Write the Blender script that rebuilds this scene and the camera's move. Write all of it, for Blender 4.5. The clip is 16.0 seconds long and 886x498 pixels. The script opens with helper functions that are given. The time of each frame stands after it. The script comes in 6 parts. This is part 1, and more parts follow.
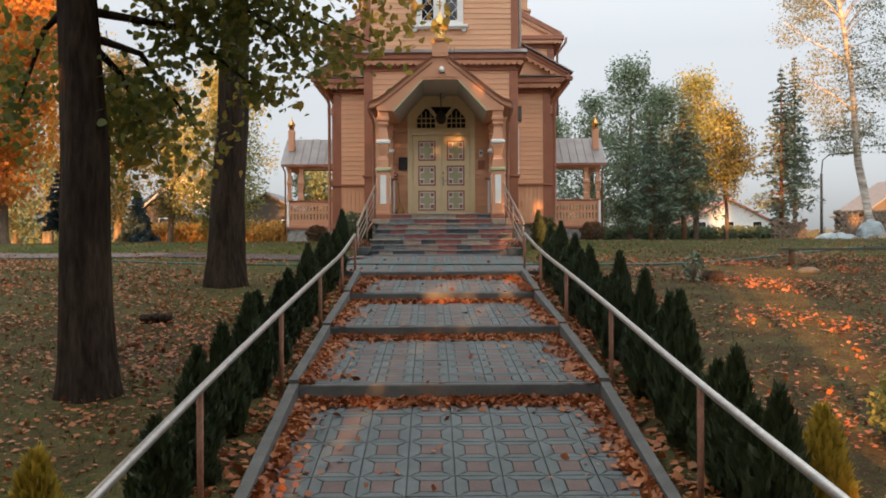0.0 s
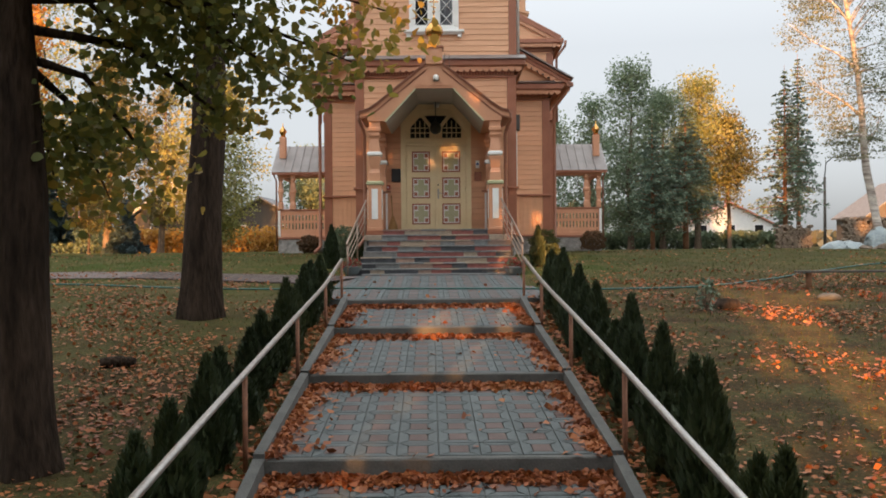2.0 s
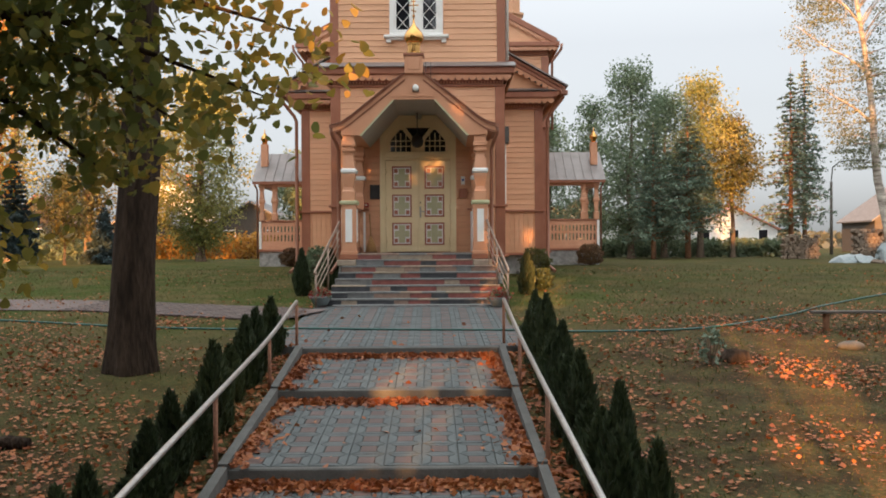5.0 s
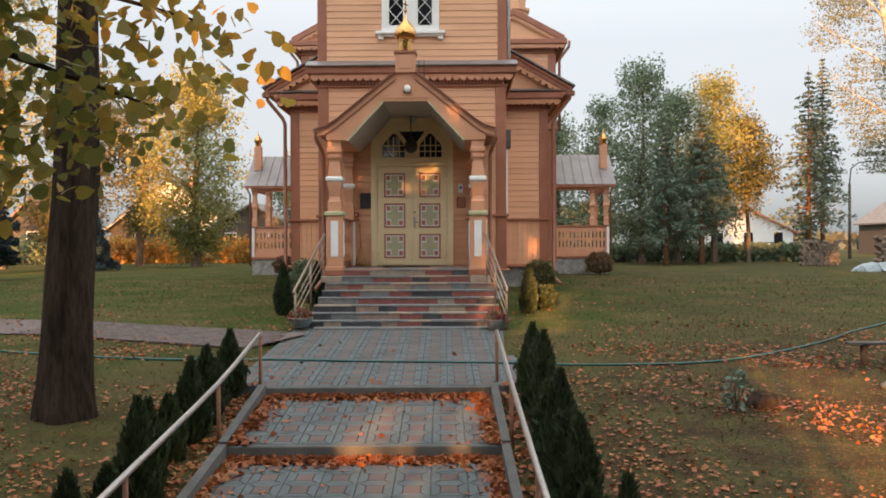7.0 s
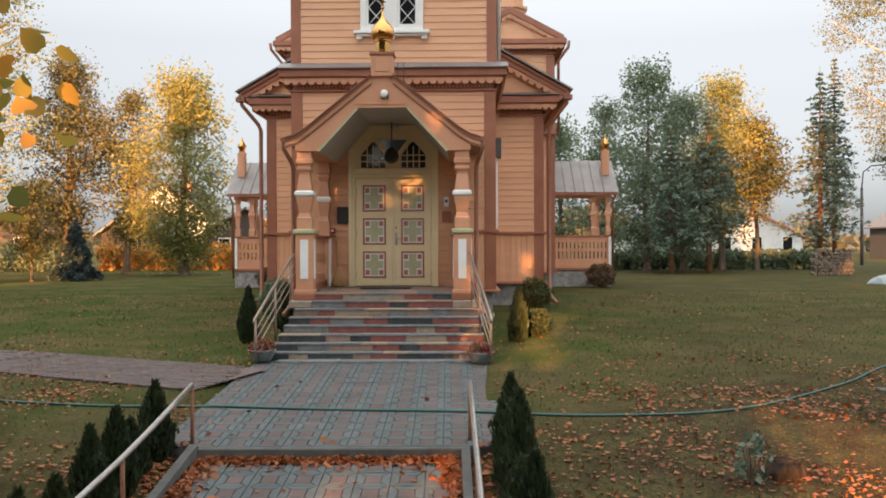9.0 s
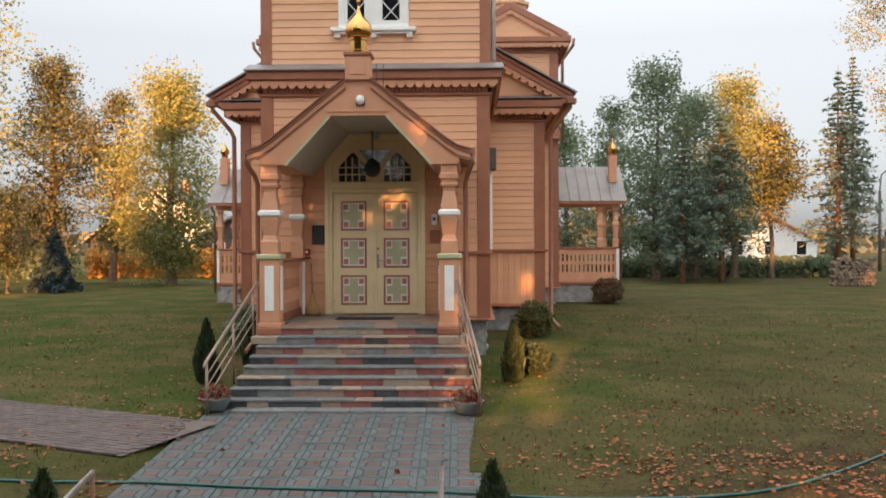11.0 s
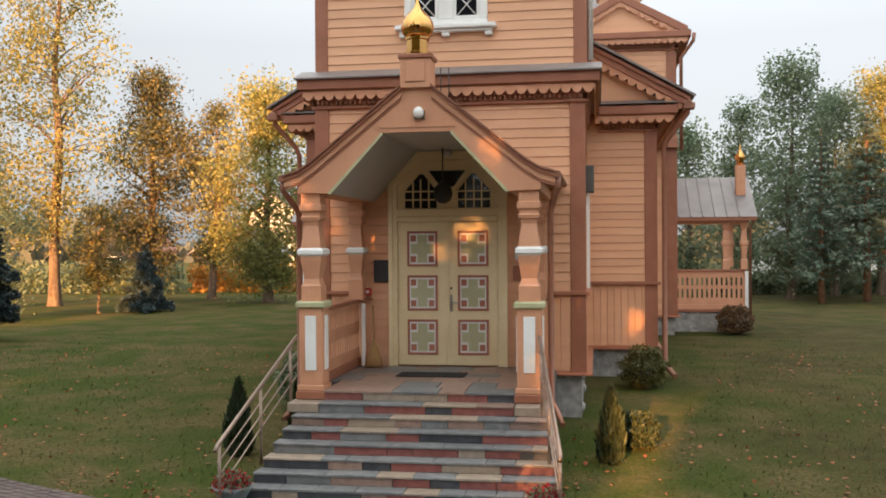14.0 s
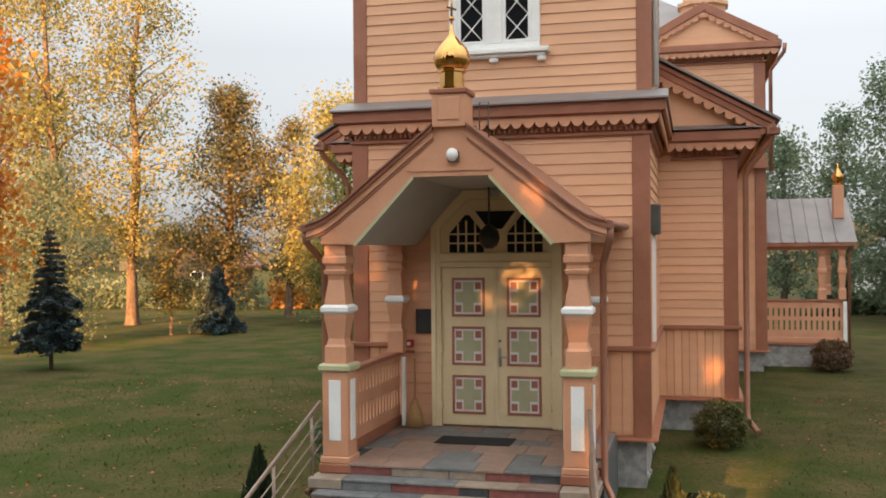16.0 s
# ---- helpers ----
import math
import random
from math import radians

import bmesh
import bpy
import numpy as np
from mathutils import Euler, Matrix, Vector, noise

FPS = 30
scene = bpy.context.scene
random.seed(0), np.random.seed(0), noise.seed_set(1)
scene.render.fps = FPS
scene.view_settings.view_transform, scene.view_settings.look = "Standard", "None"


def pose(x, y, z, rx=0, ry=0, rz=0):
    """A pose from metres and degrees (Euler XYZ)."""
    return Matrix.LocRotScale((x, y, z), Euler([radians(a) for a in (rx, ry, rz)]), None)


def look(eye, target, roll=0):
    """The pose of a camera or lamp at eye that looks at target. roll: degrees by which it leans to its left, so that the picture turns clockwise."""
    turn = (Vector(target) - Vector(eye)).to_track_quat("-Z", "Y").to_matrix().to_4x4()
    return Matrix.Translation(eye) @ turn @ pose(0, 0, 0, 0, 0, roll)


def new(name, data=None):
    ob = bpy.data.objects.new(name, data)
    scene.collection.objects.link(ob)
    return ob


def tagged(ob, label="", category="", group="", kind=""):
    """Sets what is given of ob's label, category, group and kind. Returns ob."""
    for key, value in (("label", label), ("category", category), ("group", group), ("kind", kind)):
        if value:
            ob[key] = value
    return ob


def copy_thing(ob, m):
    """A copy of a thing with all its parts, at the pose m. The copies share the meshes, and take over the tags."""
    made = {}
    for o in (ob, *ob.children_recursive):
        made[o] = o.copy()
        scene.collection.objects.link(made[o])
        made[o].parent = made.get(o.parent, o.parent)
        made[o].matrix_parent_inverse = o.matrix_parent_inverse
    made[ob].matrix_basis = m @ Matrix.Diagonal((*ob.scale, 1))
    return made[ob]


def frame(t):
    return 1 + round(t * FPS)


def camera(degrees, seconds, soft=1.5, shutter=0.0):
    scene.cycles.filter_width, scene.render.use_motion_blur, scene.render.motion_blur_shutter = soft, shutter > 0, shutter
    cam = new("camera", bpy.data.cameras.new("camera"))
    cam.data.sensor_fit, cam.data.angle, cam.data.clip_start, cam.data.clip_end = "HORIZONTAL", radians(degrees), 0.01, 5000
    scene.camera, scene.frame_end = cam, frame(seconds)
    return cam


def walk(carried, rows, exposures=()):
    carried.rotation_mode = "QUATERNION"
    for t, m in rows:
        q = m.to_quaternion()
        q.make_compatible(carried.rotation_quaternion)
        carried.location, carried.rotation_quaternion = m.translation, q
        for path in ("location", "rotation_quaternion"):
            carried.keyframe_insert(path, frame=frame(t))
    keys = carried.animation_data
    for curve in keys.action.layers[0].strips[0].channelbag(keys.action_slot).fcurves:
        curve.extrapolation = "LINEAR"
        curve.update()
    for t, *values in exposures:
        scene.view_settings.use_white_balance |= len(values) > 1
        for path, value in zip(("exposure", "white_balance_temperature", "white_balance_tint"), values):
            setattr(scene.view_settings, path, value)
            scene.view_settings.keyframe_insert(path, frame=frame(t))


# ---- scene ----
cam = camera(49.1, 16.0, soft=1.8)
# seconds, eye x, y, z, heading, pitch, roll
ROWS = [
    (0.0, 0.970, -0.734, 1.611, 2.06, 0.00, -0.28),
    (0.5, 0.966, -0.394, 1.719, 2.05, -0.03, -0.36),
    (1.0, 0.983, -0.105, 1.827, 2.06, -0.04, -0.41),
    (1.5, 0.999, 0.179, 1.936, 2.02, -0.04, -0.42),
    (2.0, 1.014, 0.472, 2.047, 1.96, -0.05, -0.44),
    (2.5, 1.049, 0.759, 2.157, 1.91, -0.06, -0.46),
    (3.0, 1.108, 1.041, 2.264, 1.89, -0.07, -0.45),
    (3.5, 1.188, 1.326, 2.372, 1.89, -0.11, -0.40),
    (4.0, 1.285, 1.639, 2.480, 1.89, -0.14, -0.38),
    (6.5, 1.621, 3.734, 2.929, 2.60, -0.34, -0.22),
    (7.0, 1.706, 4.178, 3.005, 2.72, -0.32, -0.25),
    (7.5, 1.784, 4.635, 3.081, 2.74, -0.30, -0.30),
    (8.0, 1.864, 5.099, 3.168, 2.79, -0.27, -0.31),
    (8.5, 1.965, 5.554, 3.272, 2.93, -0.27, -0.28),
    (9.0, 2.088, 6.015, 3.390, 3.10, -0.33, -0.23),
    (9.5, 2.212, 6.488, 3.516, 3.26, -0.43, -0.22),
    (12.0, 2.381, 9.388, 4.035, 4.24, -0.43, -0.32),
    (12.5, 2.438, 9.909, 4.120, 5.33, -0.34, -0.36),
    (13.0, 2.508, 10.383, 4.205, 6.78, -0.28, -0.40),
    (13.5, 2.602, 10.827, 4.297, 8.65, -0.25, -0.44),
    (14.0, 2.712, 11.272, 4.393, 10.73, -0.24, -0.41),
    (14.5, 2.829, 11.708, 4.489, 12.73, -0.21, -0.35),
    (15.0, 2.941, 12.113, 4.587, 14.39, -0.09, -0.35),
    (15.5, 3.026, 12.470, 4.749, 15.53, 0.04, -0.41),
    (16.0, 3.091, 12.800, 5.014, 16.28, 0.03, -0.47),
]
walk(cam, [(t, pose(x, y, z, 90 + pitch, -roll, yaw)) for t, x, y, z, yaw, pitch, roll in ROWS],
     exposures=[(0.0, 1.86, 6000, 10), (4.0, 1.90, 6000, 10), (12.0, 2.02, 6050, 10), (16.0, 2.02, 6050, 10)])

# ---------------------------------------------------------------- world, sun
SUN_AZ, SUN_EL = -8.0, 11.0      # light travels towards +y, slightly +x
world = bpy.data.worlds.new("sky")
scene.world = world
world.use_nodes = True
wn = world.node_tree
sky = wn.nodes.new("ShaderNodeTexSky")
sky.sky_type, sky.sun_disc = "NISHITA", False
sky.sun_elevation, sky.sun_rotation = radians(SUN_EL), radians(180 - SUN_AZ)
sky.air_density, sky.dust_density, sky.ozone_density = 1.0, 3.0, 1.0
pale = wn.nodes.new("ShaderNodeHueSaturation")
pale.inputs["Saturation"].default_value, pale.inputs["Value"].default_value = 0.12, 0.52
wn.links.new(sky.outputs["Color"], pale.inputs["Color"])
haze = wn.nodes.new("ShaderNodeMix")
haze.data_type, haze.blend_type = "RGBA", "ADD"
haze.inputs["Factor"].default_value = 1.0
wn.links.new(pale.outputs["Color"], haze.inputs[6])
# the veil is even near the horizon and brighter towards the zenith, as under high thin cloud
way, axes, rise = wn.nodes.new("ShaderNodeTexCoord"), wn.nodes.new("ShaderNodeSeparateXYZ"), wn.nodes.new("ShaderNodeMapRange")
wn.links.new(way.outputs["Generated"], axes.inputs["Vector"])
wn.links.new(axes.outputs["Z"], rise.inputs["Value"])
rise.inputs["To Min"].default_value, rise.inputs["To Max"].default_value = 0.69, 4.8
rise.inputs["From Min"].default_value = 0.2
veil = wn.nodes.new("ShaderNodeVectorMath")
veil.operation = "SCALE"
veil.inputs[0].default_value = (1.95, 1.90, 1.74)
wn.links.new(rise.outputs["Result"], veil.inputs["Scale"])
wn.links.new(veil.outputs["Vector"], haze.inputs[7])
wn.links.new(haze.outputs[2], wn.nodes["Background"].inputs["Color"])
wn.nodes["Background"].inputs["Strength"].default_value = 0.064
sun = new("sun", bpy.data.lights.new("sun", "SUN"))
sun.data.energy, sun.data.angle, sun.data.color = 5.0, radians(0.5), (1.0, 0.43, 0.12)
a, e = radians(SUN_AZ), radians(SUN_EL)
SUNDIR = Vector((-math.sin(a) * math.cos(e), math.cos(a) * math.cos(e), -math.sin(e)))
sun.matrix_world = look((0, 0, 40), Vector((0, 0, 40)) + SUNDIR)


# ---------------------------------------------------------------- materials
def shade(name, c1, c2, scale=6.0, rough=0.8, bump=0.2, metal=0.0, grain=60.0, stretch=(1, 1, 1), vary=0.0, fine=0.25, dist=0.01):
    """Two tones mixed by noise at two scales, with fine relief; vary: per-piece brightness spread."""
    m = bpy.data.materials.new(name)
    m.use_nodes = True
    nt = m.node_tree
    b = nt.nodes["Principled BSDF"]
    if rough > 0.9:
        b.inputs["Specular IOR Level"].default_value = 0.12
    tc, mp = nt.nodes.new("ShaderNodeTexCoord"), nt.nodes.new("ShaderNodeMapping")
    mp.inputs["Scale"].default_value = stretch
    geo = nt.nodes.new("ShaderNodeNewGeometry")
    nt.links.new(geo.outputs["Position"], mp.inputs["Vector"])
    n1, n2 = nt.nodes.new("ShaderNodeTexNoise"), nt.nodes.new("ShaderNodeTexNoise")
    n1.inputs["Scale"].default_value, n1.inputs["Detail"].default_value = scale, 5
    n2.inputs["Scale"].default_value, n2.inputs["Detail"].default_value = grain, 3
    for n in (n1, n2):
        nt.links.new(mp.outputs["Vector"], n.inputs["Vector"])
    rp = nt.nodes.new("ShaderNodeValToRGB")
    rp.color_ramp.elements[0].position, rp.color_ramp.elements[1].position = 0.3, 0.7
    rp.color_ramp.elements[0].color, rp.color_ramp.elements[1].color = (*c1, 1), (*c2, 1)
    nt.links.new(n1.outputs["Fac"], rp.inputs["Fac"])
    hs = nt.nodes.new("ShaderNodeHueSaturation")
    nt.links.new(rp.outputs["Color"], hs.inputs["Color"])
    mr = nt.nodes.new("ShaderNodeMapRange")
    mr.inputs["To Min"].default_value, mr.inputs["To Max"].default_value = 1 - fine, 1 + fine
    mr.inputs["From Min"].default_value, mr.inputs["From Max"].default_value = 0.25, 0.75
    nt.links.new(n2.outputs["Fac"], mr.inputs["Value"])
    val = mr.outputs["Result"]
    if vary:
        oi = nt.nodes.new("ShaderNodeObjectInfo")
        mv = nt.nodes.new("ShaderNodeMapRange")
        mv.inputs["To Min"].default_value, mv.inputs["To Max"].default_value = 1 - vary, 1 + vary
        nt.links.new(oi.outputs["Random"], mv.inputs["Value"])
        mu = nt.nodes.new("ShaderNodeMath")
        mu.operation = "MULTIPLY"
        nt.links.new(val, mu.inputs[0])
        nt.links.new(mv.outputs["Result"], mu.inputs[1])
        val = mu.outputs["Value"]
    nt.links.new(val, hs.inputs["Value"])
    nt.links.new(hs.outputs["Color"], b.inputs["Base Color"])
    b.inputs["Roughness"].default_value, b.inputs["Metallic"].default_value = rough, metal
    if bump:
        bp = nt.nodes.new("ShaderNodeBump")
        bp.inputs["Strength"].default_value, bp.inputs["Distance"].default_value = bump, dist
        nt.links.new(n2.outputs["Fac"], bp.inputs["Height"])
        nt.links.new(bp.outputs["Normal"], b.inputs["Normal"])
    return m


def leafy(name, cols, rough=0.6, through_light=0.35):
    """Leaf material: colour by island, some light passing through."""
    m = bpy.data.materials.new(name)
    m.use_nodes = True
    nt = m.node_tree
    b = nt.nodes["Principled BSDF"]
    geo = nt.nodes.new("ShaderNodeNewGeometry")
    rp = nt.nodes.new("ShaderNodeValToRGB")
    els = rp.color_ramp.elements
    while len(els) < len(cols):
        els.new(0.5)
    for i, c in enumerate(cols):
        els[i].position, els[i].color = i / (len(cols) - 1), (*c, 1)
    ns = nt.nodes.new("ShaderNodeTexNoise")
    ns.inputs["Scale"].default_value = 0.5
    nt.links.new(geo.outputs["Position"], ns.inputs["Vector"])
    mx = nt.nodes.new("ShaderNodeMath")
    mx.operation = "MULTIPLY_ADD"
    nt.links.new(geo.outputs["Random Per Island"], mx.inputs[0])
    mx.inputs[1].default_value = 0.55
    sc = nt.nodes.new("ShaderNodeMath")
    sc.operation = "MULTIPLY_ADD"
    nt.links.new(ns.outputs["Fac"], sc.inputs[0])
    sc.inputs[1].default_value, sc.inputs[2].default_value = 1.5, -0.55
    nt.links.new(sc.outputs["Value"], mx.inputs[2])
    nt.links.new(mx.outputs["Value"], rp.inputs["Fac"])
    nt.links.new(rp.outputs["Color"], b.inputs["Base Color"])
    b.inputs["Roughness"].default_value = rough
    tr, mixs = nt.nodes.new("ShaderNodeBsdfTranslucent"), nt.nodes.new("ShaderNodeMixShader")
    nt.links.new(rp.outputs["Color"], tr.inputs["Color"])
    mixs.inputs["Fac"].default_value = through_light
    nt.links.new(b.outputs["BSDF"], mixs.inputs[1])
    nt.links.new(tr.outputs["BSDF"], mixs.inputs[2])
    nt.links.new(mixs.outputs["Shader"], nt.nodes["Material Output"].inputs["Surface"])
    return m


M_WALL = shade("painted_siding", (0.66, 0.36, 0.20), (0.72, 0.40, 0.23), 1.2, 0.55, 0.15, vary=0.06, fine=0.07, stretch=(1, 1, 6))
M_TRIM = shade("brown_trim", (0.28, 0.105, 0.056), (0.34, 0.135, 0.074), 3, 0.5, 0.12, fine=0.1)
M_TRIM2 = shade("tan_trim", (0.56, 0.275, 0.155), (0.62, 0.315, 0.18), 3, 0.5, 0.12, fine=0.08)
M_WHITE = shade("white_paint", (0.76, 0.76, 0.73), (0.84, 0.84, 0.82), 4, 0.5, 0.1, fine=0.06)
M_CREAM = shade("cream_paint", (0.76, 0.62, 0.36), (0.82, 0.69, 0.43), 3, 0.45, 0.1, fine=0.06)
M_GREEN = shade("pale_green_paint", (0.42, 0.42, 0.24), (0.50, 0.49, 0.30), 4, 0.5, 0.1, fine=0.06)
M_RED = shade("brick_red_paint", (0.36, 0.13, 0.08), (0.42, 0.16, 0.10), 4, 0.5, 0.1, fine=0.06)
M_ROOF = shade("grey_sheet_metal", (0.20, 0.18, 0.175), (0.27, 0.245, 0.235), 2, 0.5, 0.1, metal=0.3, fine=0.08)
M_SOFFIT = shade("grey_soffit", (0.42, 0.41, 0.38), (0.48, 0.46, 0.43), 2, 0.6, 0.1, fine=0.06)
M_PLINTH = shade("plinth_stone", (0.20, 0.19, 0.18), (0.42, 0.40, 0.37), 7, 0.85, 0.6, fine=0.25)
M_CONC = shade("concrete_kerb", (0.070, 0.070, 0.066), (0.108, 0.106, 0.099), 5, 0.9, 0.4, fine=0.2)
M_SOIL = shade("lawn_soil", (0.10, 0.075, 0.035), (0.085, 0.095, 0.03), 0.35, 0.95, 0.8, grain=25, fine=0.45, dist=0.03)
M_STEEL = shade("worn_steel_tube", (0.42, 0.40, 0.38), (0.55, 0.53, 0.50), 12, 0.32, 0.1, metal=0.9, fine=0.15)
M_RUST = shade("rusty_brown_post", (0.16, 0.065, 0.035), (0.24, 0.10, 0.05), 15, 0.7, 0.3, fine=0.25)
M_BARK = shade("dark_bark", (0.020, 0.014, 0.010), (0.050, 0.034, 0.024), 5, 0.95, 1.0, grain=22, stretch=(1, 1, 0.22), fine=0.5, dist=0.05)
M_SLABG = shade("grey_paver", (0.068, 0.080, 0.082), (0.098, 0.110, 0.111), 5, 0.85, 0.4, vary=0.10, fine=0.18)
M_SLABR = shade("red_paver", (0.088, 0.060, 0.054), (0.118, 0.080, 0.072), 5, 0.85, 0.4, vary=0.14, fine=0.18)


# ---------------------------------------------------------------- mesh helpers
def link(name, bm, mat, parent=None, label="", smooth=False):
    me = bpy.data.meshes.new(name)
    if smooth:
        for f in bm.faces:
            f.smooth = True
    bm.to_mesh(me)
    bm.free()
    for m in (mat if isinstance(mat, (list, tuple)) else [mat]):
        me.materials.append(m)
    ob = new(name, me)
    hang(ob, parent)
    if label:
        ob["label"] = label
    return ob


def hang(ob, parent):
    """Parent ob, keeping its mesh in world coordinates."""
    if parent:
        top = parent
        while top.parent:
            top = top.parent
        ob.parent = parent
        if parent == top:
            ob.matrix_parent_inverse = top.matrix_basis.inverted()


def part(name, bm, mat, parent, label="", smooth=False):
    return link(name, bm, mat, parent, label, smooth)


def thing(name, label, category, group="", kind="", at=None):
    ob = new(name)
    if at is not None:
        ob.matrix_basis = at
    return tagged(ob, label, category, group, kind)


def box(bm, x0, x1, y0, y1, z0, z1, m=None, mi=0, bev=0.0):
    vs = [bm.verts.new((x, y, z)) for x in (x0, x1) for y in (y0, y1) for z in (z0, z1)]
    if m is not None:
        for v in vs:
            v.co = m @ v.co
    fs = [bm.faces.new([vs[i] for i in q]) for q in ((0, 1, 3, 2), (4, 6, 7, 5), (0, 4, 5, 1), (2, 3, 7, 6), (0, 2, 6, 4), (1, 5, 7, 3))]
    for f in fs:
        f.material_index = mi
    if bev:
        es = list({ed for f in fs for ed in f.edges})
        bmesh.ops.bevel(bm, geom=es, offset=bev, segments=1, affect="EDGES")
    return bm


def B(*a, **k):
    return box(bmesh.new(), *a, **k)


def prism(bm, pts, y0, y1, m=None, mi=0, axis="y"):
    """Extrude the polygon pts (x, z) from y0 to y1; axis x: pts are (y, z)."""
    def co(p, d):
        v = Vector((p[0], d, p[1])) if axis == "y" else Vector((d, p[0], p[1])) if axis == "x" else Vector((p[0], p[1], d))
        return m @ v if m is not None else v
    a_, b_ = [bm.verts.new(co(p, y0)) for p in pts], [bm.verts.new(co(p, y1)) for p in pts]
    n = len(pts)
    fs = [bm.faces.new(a_), bm.faces.new(b_[::-1])] + [bm.faces.new((a_[i], b_[i], b_[(i + 1) % n], a_[(i + 1) % n])) for i in range(n)]
    for f in fs:
        f.material_index = mi
    bmesh.ops.recalc_face_normals(bm, faces=fs)
    return bm


def tube(bm, pts, r, n=8, caps=True):
    """Round tube along pts; r: one radius or one for each point."""
    pts = [Vector(p) for p in pts]
    rs = r if isinstance(r, (list, tuple)) else [r] * len(pts)
    rings = []
    side = None
    for i, p in enumerate(pts):
        d = (pts[min(i + 1, len(pts) - 1)] - pts[max(i - 1, 0)]).normalized()
        ref = side if side is not None else (Vector((1, 0, 0)) if abs(d.x) < 0.8 else Vector((0, 0, 1)))
        u = (ref - d * ref.dot(d)).normalized()
        side = u
        v = d.cross(u)
        rings.append([bm.verts.new(p + (u * math.cos(2 * math.pi * k / n) + v * math.sin(2 * math.pi * k / n)) * rs[i]) for k in range(n)])
    for a_, b_ in zip(rings, rings[1:]):
        for k in range(n):
            bm.faces.new((a_[k], a_[(k + 1) % n], b_[(k + 1) % n], b_[k])).smooth = True
    if caps:
        bm.faces.new(rings[0][::-1])
        bm.faces.new(rings[-1])
    return bm


def lathe(bm, prof, cx, cy, n=20, rot=0.0, smooth=True, mi=0):
    rings = [[bm.verts.new((cx + r * math.cos(rot + 2 * math.pi * k / n), cy + r * math.sin(rot + 2 * math.pi * k / n), z)) for k in range(n)] for r, z in prof]
    for a_, b_ in zip(rings, rings[1:]):
        for k in range(n):
            f = bm.faces.new((a_[k], a_[(k + 1) % n], b_[(k + 1) % n], b_[k]))
            f.smooth, f.material_index = smooth, mi
    bm.faces.new(rings[0][::-1]).material_index = mi
    bm.faces.new(rings[-1]).material_index = mi
    return bm


def soup(name, verts, faces, mat, parent=None, label=""):
    me = bpy.data.meshes.new(name)
    me.from_pydata(verts, [], faces)
    me.materials.append(mat)
    ob = new(name, me)
    hang(ob, parent)
    if label:
        ob["label"] = label
    return ob


# ---------------------------------------------------------------- ground
GY = [-60, -10, 0, 5.3, 8.3, 11.1, 14.0, 16.2, 18.5, 21.8, 26, 30, 40, 60, 120]
GZ = [-3.5, -1.5, -0.62, -0.12, 0.24, 0.55, 0.88, 1.14, 1.34, 1.47, 1.72, 1.86, 1.9, 1.88, 1.8]


def ground_z(x, y):
    """Height of the lawn: a slope that flattens out at the church."""
    z = sum(float(np.interp(y + d, GY, GZ)) for d in (-1.2, -0.6, 0, 0.6, 1.2)) / 5
    z += 0.05 * noise.noise(Vector((x * 0.25, y * 0.25, 0))) * min(1, max(0, (abs(x - 0.4) - 2) / 3))
    return z


# path: a frame turned slightly against the church
PATH_M = Matrix.Translation((0.32, 16.2, 0)) @ Matrix.Rotation(radians(2.75), 4, "Z")
HALF = 1.40
BROAD = 1.9           # half width of the landing
STEPS = [(-13.6, -1.05, -0.9), (-10.8, -0.3, -0.14), (-7.95, 0.20, 0.357), (-5.08, 0.52, 0.665), (-2.2, 0.80, 0.945), (0.0, 1.09, 1.22)]

# unseen shading grove added on the sun side, with gaps: x, y, width, height
SHADE_GROVE = [(-22.05, -10, 1.0, 0.97), (-18.55, -10.5, 1.0, 1.05), (-15.05, -10, 1.0, 0.95), (-13.65, -13, 0.8, 1.0), (-11.65, -10, 1.0, 1.0), (-8.25, -10.5, 1.0, 1.03), (-4.95, -10, 1.05, 1.0), (-0.4, -10, 0.8, 1.15), (4.8, -10, 1.0, 1.0),
         (8.05, -11, 1.0, 1.0), (11.75, -10, 1.0, 0.95), (15.35, -11, 1.0, 1.0), (-20.26, -16.5, 1.0, 1.1), (-16.76, -16, 1.0, 1.08), (-13.26, -16.5, 1.0, 1.1), (-10.16, -16, 1.0, 1.1), (-7.46, -16, 1.0, 1.1), (-4.86, -16, 0.62, 1.1),
         (-1.45, -16, 0.85, 1.25), (4.09, -16, 1.0, 1.2), (7.34, -16.5, 1.0, 1.1), (11.04, -16, 1.0, 1.1)]
# two added to cut sun above a bare trunk, unseen: x, y, width, height
SHADE_HIGH = [(-2.6, -11.5, 0.75, 1.06), (1.7, -11.5, 0.8, 0.85)]
# a taller unseen wood added beyond it, to shade the trees behind the church
SHADE_HIGH += [(x, -45.0 + 2 * math.sin(x), 1.75, 2.15) for x in (-18.6, -15.1, -11.6, -8.1, -4.8, 9.5)]

